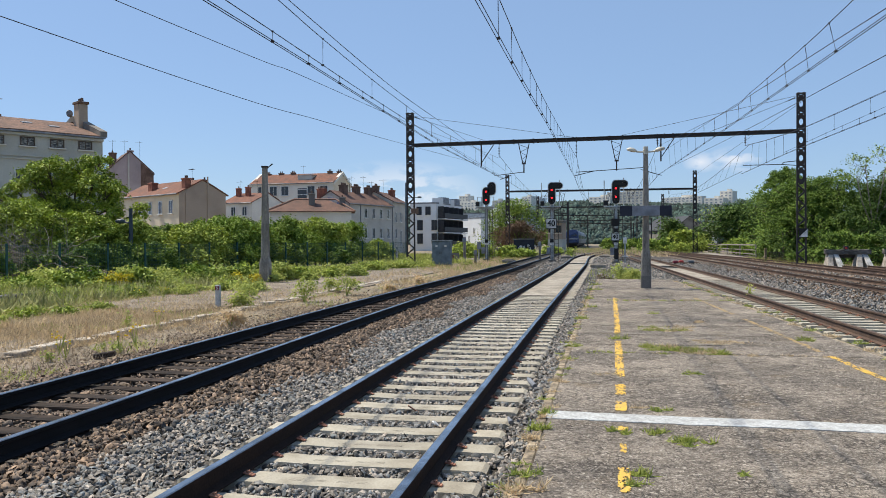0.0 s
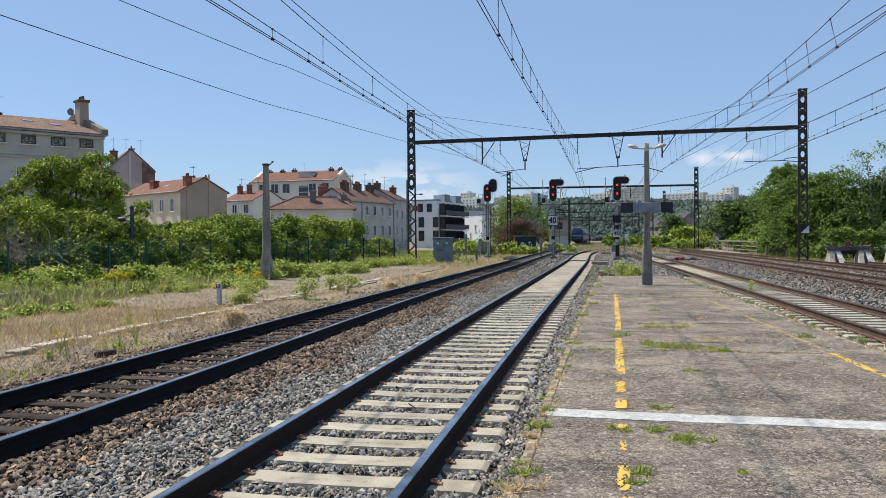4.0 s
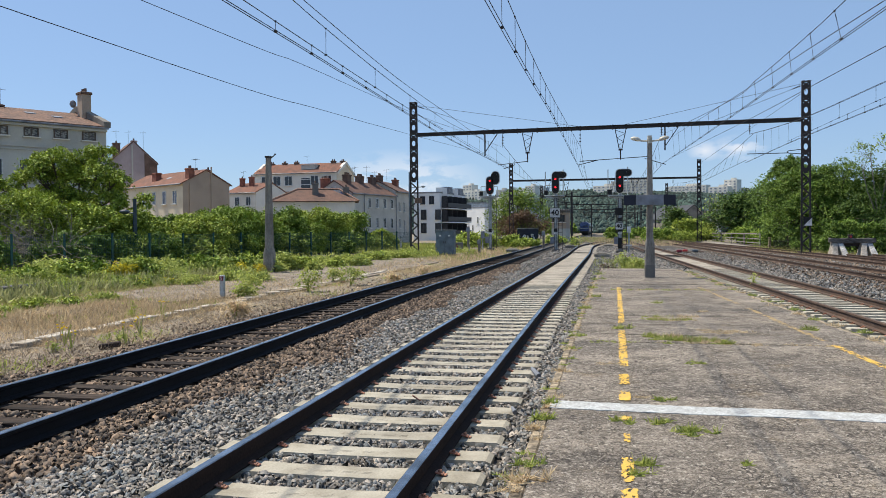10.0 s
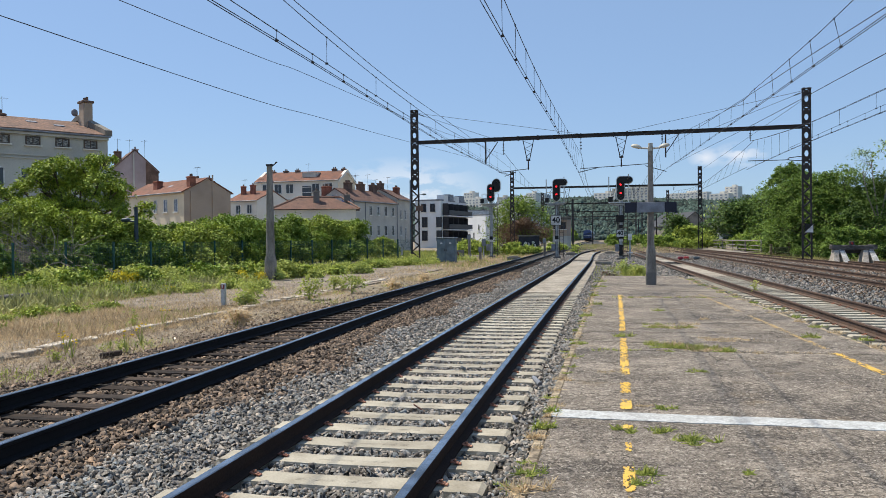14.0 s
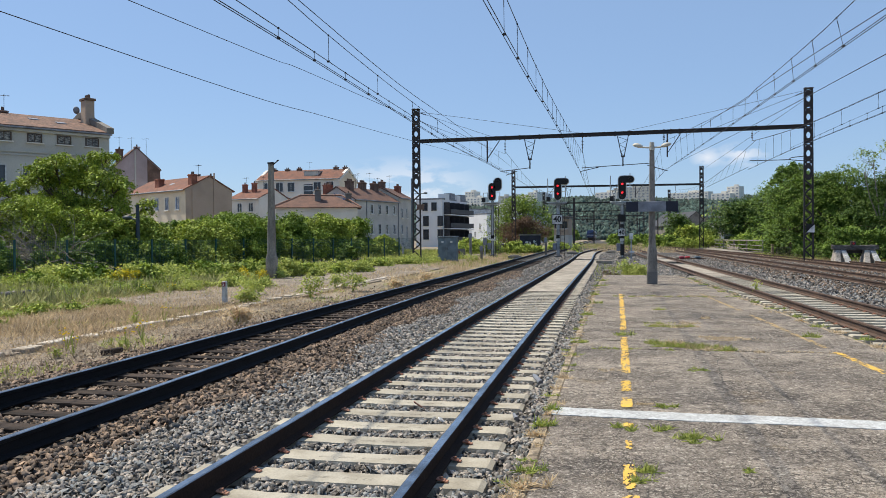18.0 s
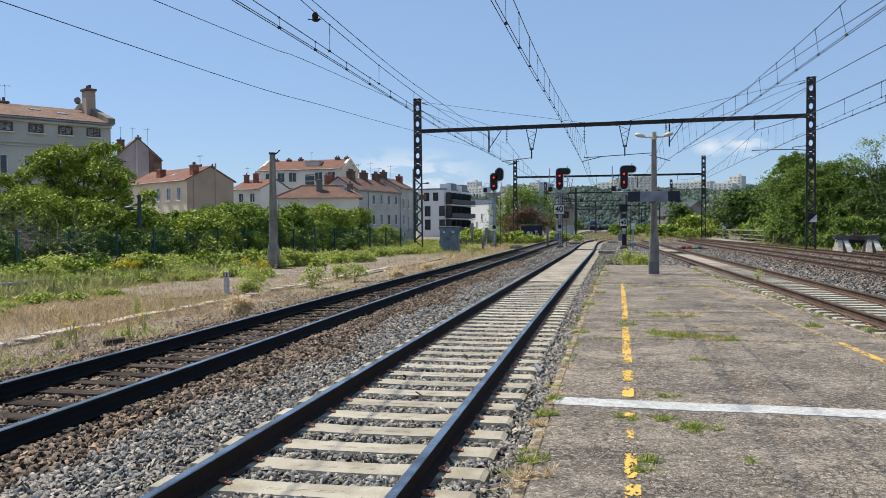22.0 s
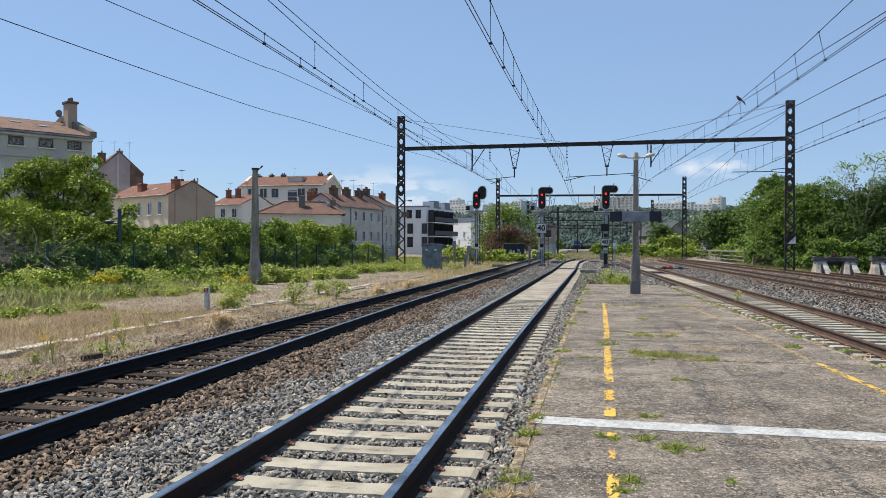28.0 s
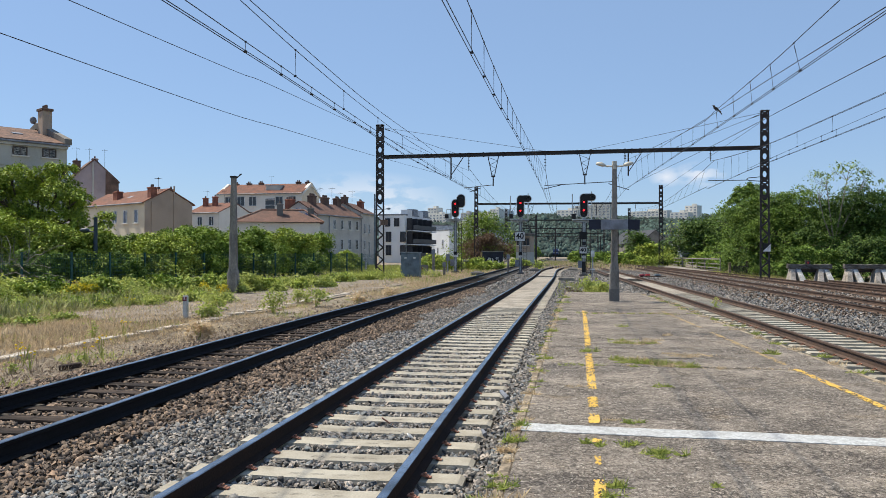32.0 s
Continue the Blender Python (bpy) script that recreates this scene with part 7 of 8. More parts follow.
# ---- far hill with its blocks ----
def far_hill():
    rng = np.random.default_rng(5)
    p = tagged(new("wooded_hill"), "wooded hillside far behind the railway, distance haze tinted into its green", "hill", kind="structure")
    xs, ys = np.linspace(-900, 1100, 90), np.linspace(430, 1500, 34)
    X, Y = np.meshgrid(xs, ys)

    def hz(x, y):
        ridge = 42 + 5 * np.exp(-((x + 30) / 60) ** 2) + 3 * np.sin(x / 75) - 3 * np.exp(-((x - 95) / 50) ** 2)
        t = np.clip((y - 450) / 600, 0, 1)
        return -0.8 + ridge * (t * t * (3 - 2 * t))
    Z = hz(X, Y)
    nx = len(xs)
    F = [[j * nx + i, j * nx + i + 1, (j + 1) * nx + i + 1, (j + 1) * nx + i] for j in range(len(ys) - 1) for i in range(nx - 1)]
    # slope and canopy carry the haze in their colour
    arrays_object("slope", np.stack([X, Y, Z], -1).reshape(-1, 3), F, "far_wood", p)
    n = 17000
    y = 440 + 600 * rng.uniform(0, 1, n) ** 0.8
    x = y * rng.uniform(-0.4, 0.26, n)
    z = hz(x, y)
    bm = bmesh.new()
    bmesh.ops.create_icosphere(bm, subdivisions=1, radius=1)
    tv = np.array([v.co[:] for v in bm.verts])
    tv *= (1 + 0.42 * rng.normal(size=(len(tv), 1)))
    tf = np.array([[v.index for v in f.verts] for f in bm.faces])
    bm.free()
    s = np.stack([rng.uniform(0.7, 2.6, n), rng.uniform(0.7, 2.6, n), rng.uniform(1.0, 3.4, n)], -1) * (y / 620)[:, None]
    V, F = scatter(tv, tf, np.stack([x, y, z + 1.4], -1), turns_z(n, rng, 0.5), s)
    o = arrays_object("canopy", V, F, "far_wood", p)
    tagged(o, kind="stuff")
    return hz


HZ = far_hill()


def tower_block(label, px, y, z_top, w, d, storeys, base=None, mat="render_white"):
    """A far block of flats with rows of windows."""
    zb = float(HZ(np.array(px), np.array(y))) - 3 if base is None else base
    p = thing("apartment_block", label, "apartment block", (px, y, zb), -40, group="blocks of flats on the hill")
    w, d = w * 1.12, min(d, 9)
    h = z_top - zb
    bm = bmesh.new()
    box(bm, (0, 0, h / 2), (w, d, h))
    part("wall", bm, mat, p)
    bm = bmesh.new()
    box(bm, (w * 0.1, 0, h + 1.0), (w * 0.25, d * 0.5, 2.0))
    part("roof_box", bm, mat, p)
    bm = bmesh.new()
    cols = max(3, int(w / 5.0))
    for s in range(storeys):
        z = h - 1.9 - s * 2.9
        for c in range(cols):
            box(bm, (-w / 2 + (c + 0.5) * w / cols, -d / 2 - 0.05, z), (w / cols * 0.45, 0.2, 1.2))
    tagged(part("windows", bm, "far_window", p), kind="stuff")


for lab, x, y, zt, w, d, st, mt in (
        ("pale stepped tower block on the hill", -146, 900, 52, 14, 14, 7, "render_white"), ("pale low wing below the tower block", -141, 895, 45, 30, 14, 3, "render_white"), ("pale block on the hill", -115, 950, 49, 14, 14, 5, "render_grey"), ("grey block on the hill", -106, 980, 51, 12, 14, 5, "shutter"),
        ("tall pale block on the hill", -79, 930, 52, 13, 14, 7, "render_white"), ("pale block on the hill", -94, 960, 49, 14, 14, 5, "render_white"), ("grey-blue block on the hill", -68, 940, 50, 10, 14, 6, "shutter"),
        ("long pale slab block on the ridge", 3, 900, 49, 26, 14, 5, "render_white"), ("grey slab block on the ridge", 29, 880, 53, 42, 14, 7, "render_grey"),
        ("long low slab block on the ridge", 93, 950, 50, 46, 14, 4, "render_white"), ("pale stepped block on the ridge", 121, 900, 46, 20, 14, 4, "render_white"), ("tall pale tower on the ridge", 133.5, 900, 53, 13, 14, 6, "render_white")):
    tower_block(lab, x, y, zt, w, d, st, None, mt)


# ---- stones of the ballast ----
def stone_shapes(rng, k=14):
    """Broken, sharp-edged, flattish stones with three or four sides and corners pushed about."""
    out = []
    for i in range(k):
        n = 3 if i % 3 else 4
        a = 2 * np.pi * (np.arange(n) + rng.uniform(-0.25, 0.25, n)) / n
        ring = np.stack([np.cos(a), np.sin(a)], -1)
        low = np.concatenate([ring * 1.25, np.full((n, 1), -0.6)], 1)
        top = np.concatenate([ring * rng.uniform(0.65, 1.05), np.full((n, 1), 0.5)], 1)
        V = np.concatenate([low, top]) + rng.uniform(-0.3, 0.3, (2 * n, 3))
        F = [(n, n + j, n + j + 1) for j in range(1, n - 1)]
        for j in range(n):
            q = (j + 1) % n
            F += [(j, q, n + q), (j, n + q, n + j)]
        out.append((V * (rng.uniform(0.85, 1.5), rng.uniform(0.6, 1.0), rng.uniform(0.5, 0.95)), np.array(F)))
    return out


def stones(name, label, n, sampler, mat, size, seed, parent=None):
    rng = np.random.default_rng(seed)
    P = sampler(rng, n)
    shapes = stone_shapes(rng)
    Vs, Fs, off = [], [], 0
    which = rng.integers(0, len(shapes), len(P))
    for i, (tv, tf) in enumerate(shapes):
        q = P[which == i]
        m = len(q)
        V, F = scatter(tv, tf, q, turns_z(m, rng, 0.6), size * rng.uniform(0.5, 1.2, m) * np.where(rng.uniform(0, 1, m) < 0.1, 1.4, 1.0))
        Vs.append(V), Fs.append(F + off)
        off += len(V)
    ob = arrays_object(name, np.concatenate(Vs), np.concatenate(Fs), mat)
    return tagged(ob, label, "ballast", kind="stuff")


def near_depth(rng, n, a, b, power):
    return a + (b - a) * rng.uniform(0, 1, n) ** power


def clear_of_sleepers(x, y, centre, step, first, half, wide):
    wide = wide + 0.045
    ph = np.abs(((y - first) / step + 0.5) % 1 - 0.5) * step
    cx = np.array([centre(v) for v in np.linspace(-10, 60, 71)])
    c = np.interp(y, np.linspace(-10, 60, 71), cx)
    u = np.abs(x - c)
    on = (u < half) & (ph < wide)
    rail = np.abs(u - 0.7535) < 0.1
    return ~(on | rail)


def bed_sampler(x0, x1, y0, y1, power, centre, first, half, wide, keep, z, step=0.6):
    def f(rng, n):
        y = near_depth(rng, n, y0, y1, power)
        x = rng.uniform(x0, x1, n)
        ok = clear_of_sleepers(x, y, centre, step, first, half, wide) & keep(x, y, rng)
        x, y = x[ok], y[ok]
        zz = z(x, y) + rng.uniform(-0.04, 0.02, len(x))
        return np.stack([x, y, zz], -1)
    return f


def near_z(x, y):
    """Ballast lies level with the sleepers between the rails, a little lower beside them, and rises to the platform."""
    el = np.interp(y, [-15, 5, 27, 35], [-0.5, -0.5, -0.27, -0.1])
    return np.where(x > -0.95, -0.225 + 0.1 * np.clip((x + 0.95) / (el + 0.95 - 0.1), 0, 1), -0.207 - 0.03 * (x < -2.9) + 0.03 * np.clip((-3.5 - x) / 0.4, 0, 1) * np.clip((x + 4.9) / 0.4, 0, 1))


def left_z(x, y):
    """Ballast lies low between the rails of the timber track and over the sleeper ends outside them."""
    c = np.interp(y, [8, 20, 40], [-5.72, -5.98, -5.95])
    return np.where(np.abs(x - c) > 0.85, -0.19, -0.222)


ALL = lambda x, y, r: x < np.interp(y, [-15, 5, 8.5, 15, 27, 35, 36], [-0.74, -0.605, -0.58, -0.495, -0.31, -0.12, 1.0])
split = lambda x, y: -4.15 + 0.25 * np.sin(y * 0.7) + 0.15 * np.sin(y * 2.3)
BEYOND = lambda x, y, r: x > np.interp(y, [-15, 12.4, 15.5, 20, 26.4, 34.6, 36], [4.9, 3.95, 3.8, 3.62, 3.34, 3.0, 1.2])
CLEAR_PANEL = lambda x, y, r: ~((y > 38.5) & (y < 55) & (np.abs(x - np.interp(y, [35, 58, 100], [5.0, 4.37, 3.2])) < 0.68))


def off_tracks(q, *lines):
    """Keeps points off the rails and panels of those tracks."""
    ok = np.ones(len(q), bool)
    ys = np.linspace(15, 120, 106)
    for line, half in lines:
        c = np.interp(q[:, 1], ys, [line(v) for v in ys])
        u = np.abs(q[:, 0] - c)
        ok &= (u > half) & (np.abs(u - 0.7535) > 0.1)
    return q[ok]


stones("ballast_stones", "grey angular ballast stones around the near track", 84000, bed_sampler(-4.3, -0.3, 3.2, 14, 1.5, NEAR, FIRST_NEAR, 1.27, 0.125, lambda x, y, r: ALL(x, y, r) & (x > split(x, y) + r.normal(0, 0.12, len(x))), near_z, STEP_NEAR), "stone", 0.0265, 1)
stones("ballast_stones", "grey angular ballast stones further along the near track", 60000, bed_sampler(-4.4, 0.6, 14, 34, 1.3, NEAR, FIRST_NEAR, 1.27, 0.125, lambda x, y, r: ALL(x, y, r) & (x > split(x, y)) & ~((y > 25.4) & (np.abs(x - NEAR(35)) < 0.7)), near_z, STEP_NEAR), "stone", 0.027, 2)
stones("ballast_stones", "brown-stained ballast stones around the timber sleepers", 46000, bed_sampler(-7.6, -3.7, 3.6, 16, 1.4, LEFT, FIRST_LEFT, 0.9, 0.11, lambda x, y, r: x < split(x, y) + r.normal(0, 0.15, len(x)), left_z, STEP_LEFT), "stone_brown", 0.028, 3)
stones("ballast_stones", "brown-stained ballast stones further along the timber sleepers", 27000, bed_sampler(-7.6, -3.9, 16, 44, 1.3, LEFT, FIRST_LEFT, 0.9, 0.11, lambda x, y, r: x < split(x, y), left_z, STEP_LEFT), "stone_brown", 0.028, 4)
stones("ballast_stones", "grey ballast stones beyond the platform", 30000, bed_sampler(3.2, 9.2, 12, 40, 1.3, RIGHT, 6.0, 1.21, 0.13, lambda x, y, r: BEYOND(x, y, r) & CLEAR_PANEL(x, y, r), lambda x, y: np.where(np.abs(x - np.interp(y, [10, 25, 58], [5.76, 5.33, 4.37])) < 1.25, -0.262, -0.225)), "stone", 0.032, 5)
stones("ballast_stones", "grey ballast stones between the sidings", 20000, lambda r, n: off_tracks(np.stack([r.uniform(5.4, 14.5, n), 24 + 56 * r.uniform(0, 1, n) ** 1.2, -0.19 + r.uniform(-0.03, 0.03, n)], -1), (RIGHT2, 0.0), (RIGHT, 1.2), (RIGHT3, 0.0)), "stone", 0.042, 12)
stones("ballast_stones", "rusty brown stones in the sidings", 5000, lambda r, n: off_tracks(np.stack([r.uniform(7.6, 14.5, n), 26 + 54 * r.uniform(0, 1, n) ** 1.2, -0.165 + r.uniform(-0.02, 0.03, n)], -1), (RIGHT2, 0.0), (RIGHT3, 0.0)), "stone_brown", 0.042, 15)
stones("ballast_stones", "grey ballast stones along the far tracks", 13000, lambda r, n: off_tracks(np.stack([r.uniform(-4.6, 3.0, n), 34 + 62 * r.uniform(0, 1, n) ** 1.15, -0.225 + r.uniform(-0.03, 0.02, n)], -1), (NEAR, 0.7), (RIGHT, 1.2)), "stone", 0.045, 13)
stones("ballast_stones", "grey ballast stones around the panelled track", 9000, lambda r, n: off_tracks(np.stack([r.uniform(1.6, 6.2, n), 37 + 30 * r.uniform(0, 1, n) ** 1.1, -0.235 + r.uniform(-0.03, 0.02, n)], -1), (RIGHT, 0.7)), "stone", 0.04, 19)
stones("ballast_stones", "grey stones around the far points", 7000, lambda r, n: off_tracks(np.stack([r.uniform(-4.8, 6.0, n), r.uniform(95, 140, n), -0.24 + r.uniform(-0.03, 0.02, n)], -1), (NEAR, 0.0)), "stone", 0.075, 16)
stones("ballast_stones", "grey ballast stones beside the platform behind the line", 12000, bed_sampler(-4.4, -0.3, -7, 3.4, 1.0, NEAR, FIRST_NEAR, 1.27, 0.125, lambda x, y, r: ALL(x, y, r) & (x > split(x, y)), near_z, STEP_NEAR), "stone", 0.036, 17)
stones("ballast_stones", "brown ballast stones behind the line", 7000, bed_sampler(-7.6, -3.9, -7, 3.8, 1.0, LEFT, FIRST_LEFT, 0.9, 0.11, lambda x, y, r: x < split(x, y), left_z, STEP_LEFT), "stone_brown", 0.036, 18)
stones("ballast_stones", "pale gravel on the service path", 9000, lambda r, n: np.stack([r.uniform(-16.5, -10.6, n), 23 + 35 * r.uniform(0, 1, n) ** 1.3, np.full(n, -0.335)], -1), "stone_pale", 0.022, 6)


# ---- grasses and weeds ----
BLADE_V = np.array([(-0.5, 0, 0), (0.5, 0, 0), (0.2, 0.18, 0.62), (0, 0.5, 1.0), (-0.3, 0.18, 0.62)], float)
BLADE_F = np.array([(0, 1, 2, 3, 4)])


def grass(name, label, P, height, width, mat, seed, lean=0.35):
    rng = np.random.default_rng(seed)
    n = len(P)
    s = np.stack([np.full(n, width) * rng.uniform(0.6, 1.4, n), height * rng.uniform(0.4, 1.2, n) * 0.6, height * rng.uniform(0.5, 1.25, n)], -1)
    turns = turns_z(n, rng, lean)
    V = np.einsum("nij,nkj->nki", turns, BLADE_V[None] * s[:, None, :]) + P[:, None, :]
    F = BLADE_F[None] + (np.arange(n) * 5)[:, None, None]
    ob = arrays_object(name, V.reshape(-1, 3), F.reshape(-1, 5), mat)
    return tagged(ob, label, "grass", kind="stuff")


def patch(rng, n, x0, x1, y0, y1, z, thr, scale, seed, ypow=1.3):
    """Points in a field, thinned by a noise so that they stand in patches."""
    y = y0 + (y1 - y0) * rng.uniform(0, 1, n) ** ypow
    x = rng.uniform(x0, x1, n)
    v = np.array([noise.noise((a * scale, b * scale, seed)) for a, b in zip(x, y)])
    ok = v > thr
    lane = (y > 23) & (y < 60) & (x > -16.5 + 0.03 * (y - 23)) & (x < -10.1)
    ok &= ~(lane & (rng.uniform(0, 1, n) < 0.45))
    ok &= ~((x > -13.2) & (x < -10.2) & (y > 10.8) & (y < 14.6) & (rng.uniform(0, 1, n) < 0.45))
    return np.stack([x[ok], y[ok], np.full(ok.sum(), z)], -1)


G = np.random.default_rng(77)
grass("dry_grass", "straw-coloured dry grass in the verge", np.concatenate([patch(G, 60000, -18.5, -9.9, 11, 32, -0.38, -0.25, 0.25, 1), patch(G, 22000, -15, -10, 13, 24, -0.38, -0.5, 0.3, 2)]), 0.17, 0.008, "grass_dry", 1, 0.9)
grass("dry_grass", "short dry grass and stubble beside the left track", patch(G, 34000, -11.6, -7.2, 6, 60, -0.38, -0.1, 0.6, 3, 1.9), 0.11, 0.007, "grass_dry", 2, 0.95)
grass("dead_stalks", "grey dead stalks standing in the verge", np.concatenate([patch(G, 9000, -13.5, -7.2, 6, 46, -0.38, -0.1, 0.8, 21, 1.5), patch(G, 22000, -13.5, -7.3, 8, 24, -0.38, -0.3, 0.5, 24, 1.4)]), 0.15, 0.006, "stalk_grey", 21, 0.85)
grass("green_grass", "rank green grass by the low wall", np.concatenate([patch(G, 18000, -26, -14.5, 18, 42, -0.38, 0.1, 0.5, 4), patch(G, 16000, -22, -16, 20, 34, -0.38, -0.2, 0.6, 9)]), 0.24, 0.012, "grass_green", 3, 0.95)
grass("tall_grass", "tall pale grass gone to seed before the fence", patch(G, 30000, -27, -16, 20, 44, -0.38, -0.1, 0.5, 14), 0.5, 0.009, "grass_pale", 13, 0.7)
grass("green_grass", "low green grass in the verge", patch(G, 16000, -14.5, -7.6, 8, 60, -0.38, 0.18, 0.5, 5, 1.5), 0.18, 0.014, "grass_green", 4, 0.7)
grass("dry_grass", "dry grass along the left track far off", patch(G, 16000, -12.5, -7.6, 36, 110, -0.36, -0.1, 0.35, 6, 1.0), 0.28, 0.018, "grass_dry", 5, 0.6)
grass("green_grass", "grass and weeds along the left track far off", patch(G, 8000, -17, -7.8, 52, 120, -0.36, 0.12, 0.35, 7, 1.0), 0.38, 0.03, "grass_green", 6)
grass("dry_grass", "dry grass around the far curve of the line", np.concatenate([patch(G, 7000, -1, 9, 95, 190, -0.3, -0.1, 0.1, 8, 1.0)]), 0.5, 0.05, "grass_dry", 7)
grass("dry_grass", "short dry grass beside the sidings", patch(G, 9000, 13.2, 18, 59, 86, -0.3, -0.1, 0.3, 8, 1.0), 0.26, 0.03, "grass_dry", 17)
grass("green_grass", "low green grass beside the sidings", patch(G, 7000, 13.6, 19, 60, 86, -0.3, 0.0, 0.3, 18, 1.0), 0.34, 0.03, "grass_green", 18)
grass("dry_grass", "dry grass between the far tracks", patch(G, 5000, -4.6, 1.0, 98, 185, -0.3, -0.2, 0.15, 22, 1.0), 0.35, 0.045, "grass_dry", 22)
grass("green_grass", "green scrub between the far tracks", patch(G, 4500, -4.6, 15.5, 104, 185, -0.3, 0.0, 0.12, 23, 1.0), 0.55, 0.06, "grass_green", 23)
grass("green_grass", "rank grass and weeds beyond the fence", patch(G, 12000, -30, -16, 66, 110, -0.38, -0.15, 0.3, 19, 1.0), 0.5, 0.04, "grass_green", 19)
grass("green_grass", "grass at the end of the platform", np.concatenate([patch(G, 2600, 0.9, 1.9, 36, 46, -0.25, -0.3, 0.5, 10, 1.0), patch(G, 500, -0.6, 0.9, 34.8, 50, -0.25, 0.1, 0.6, 11, 1.0)]), 0.34, 0.016, "grass_green", 8)


def weed(x, y, z, r, h, count, mat, seed, label, leaf=0.1, name="weed", group="weeds"):
    """A leafy weed: stalks with broad small leaves."""
    rng = np.random.default_rng(seed)
    p = thing(name, label, "weed", (x, y, z), group=group)
    bm = bmesh.new()
    rr = random.Random(seed)
    for _ in range(6):
        tube(bm, (0, 0, -0.02), (rr.uniform(-0.7, 0.7) * r, rr.uniform(-0.7, 0.7) * r, h * rr.uniform(0.5, 0.95)), 0.008 + 0.01 * h, 0.004, n=4, caps=False)
    tagged(part("stalks", bm, "weed", p), kind="stuff")
    V, F = crown([(0, 0, h * 0.5, r, r, h * 0.5), (r * 0.3, r * 0.2, h * 0.35, r * 0.8, r * 0.8, h * 0.35)], count, leaf, rng, spray=3)
    V[:, 2] = np.maximum(V[:, 2], 0.01)
    arrays_object("leaves", V, F, mat, p)
    return p


# leafy weeds before the fence and in the verge
spots = []
for k in range(64):
    t = R.uniform(0, 1)
    spots.append((-25.0 + 8.3 * t + R.uniform(-1.8, 3.6), 25.5 + 20 * t + R.uniform(-3, 3), R.uniform(0.35, 0.8), R.uniform(0.35, 0.75)))
for k in range(34):
    t = R.uniform(0, 1)
    spots.append((-18.2 + 4.6 * t + R.uniform(-1.0, 1.0), 44 + 22 * t, R.uniform(0.4, 0.9), R.uniform(0.25, 0.6)))
for k in range(70):
    # low leafy growth between the wall and the dry field
    t = R.uniform(0, 1)
    spots.append((-22.5 + 8.0 * t + R.uniform(-2.2, 0.8), 20.5 + 11 * t + R.uniform(-2.0, 2.0), R.uniform(0.25, 0.55), R.uniform(0.15, 0.42)))
for k in range(34):
    spots.append((R.uniform(-20.5, -14.2), R.uniform(16.0, 22.5), R.uniform(0.2, 0.5), R.uniform(0.12, 0.3)))
for i, (x, y, r, h) in enumerate(spots):
    weed(x, y, -0.38, r, h, 560, "weed" if i % 3 else "leaf_light", 300 + i, "leafy green weed in the verge", 0.12 if y > 30 else 0.085, group="leafy weeds in the verge")
for i, (x, y, r, h, m) in enumerate(((-9.9, 26.3, 0.45, 0.85, "weed"), (-9.4, 29.5, 0.55, 0.85, "weed"), (-10.6, 31, 0.4, 0.6, "grass_green"), (-12.2, 26.5, 0.5, 0.6, "weed"), (-8.8, 13.6, 0.1, 0.2, "grass_green"), (-9.3, 12.4, 0.1, 0.18, "grass_green"),
                                   (-10.8, 17.2, 0.12, 0.5, "weed"), (-8.2, 31, 0.4, 0.45, "grass_dry"), (-8.6, 18.0, 0.3, 0.45, "grass_dry"), (-13.8, 30.5, 0.6, 0.7, "weed"), (-10.9, 23.4, 0.3, 0.45, "grass_green"), (-8.0, 36, 0.4, 0.5, "grass_dry"),
                                   (-12.6, 58, 0.8, 1.0, "weed"), (-14.4, 60, 0.8, 0.9, "weed"), (-12.0, 66, 0.7, 0.8, "weed"), (-10.3, 62, 0.6, 0.7, "grass_green"))):
    weed(x, y, -0.38, r, h, 380 if r > 0.2 else 90, m, 400 + i, "bushy weed in the dry verge", 0.1 if r > 0.2 else 0.06, group="bushy weeds in the verge")
stones("ballast_stones", "brown stones strewn in the verge", 6000, lambda r, n: np.stack([-7.1 - 2.3 * r.uniform(0, 1, n) ** 1.6, 6 + 40 * r.uniform(0, 1, n) ** 1.6, np.full(n, -0.375)], -1), "stone_brown", 0.03, 14)
for i in range(22):
    t = i / 21 + R.uniform(-0.03, 0.03)
    weed(-23.6 + 7.0 * t + R.uniform(-0.8, 1.4), 26.5 + 15.5 * t + R.uniform(-1, 1), -0.38, R.uniform(0.5, 0.9), R.uniform(0.5, 1.05), 800, ("leaf_light", "leaf", "weed")[i % 3], 800 + i, "tall leafy weed before the fence", 0.15, group="tall weeds before the fence")
# goldenrod clump before the fence
for i, (x, y, hh) in enumerate(((-20.2, 31.3, 0.85), (-19.9, 31.6, 0.7), (-20.6, 31.1, 0.6), (-17.2, 36.5, 0.6), (-16.6, 37.4, 0.5))):
    weed(x, y, -0.38, 0.32, hh, 420, "flower_green", 900 + i, "yellow flowering weed clump before the fence", 0.09, group="yellow flowering weeds")
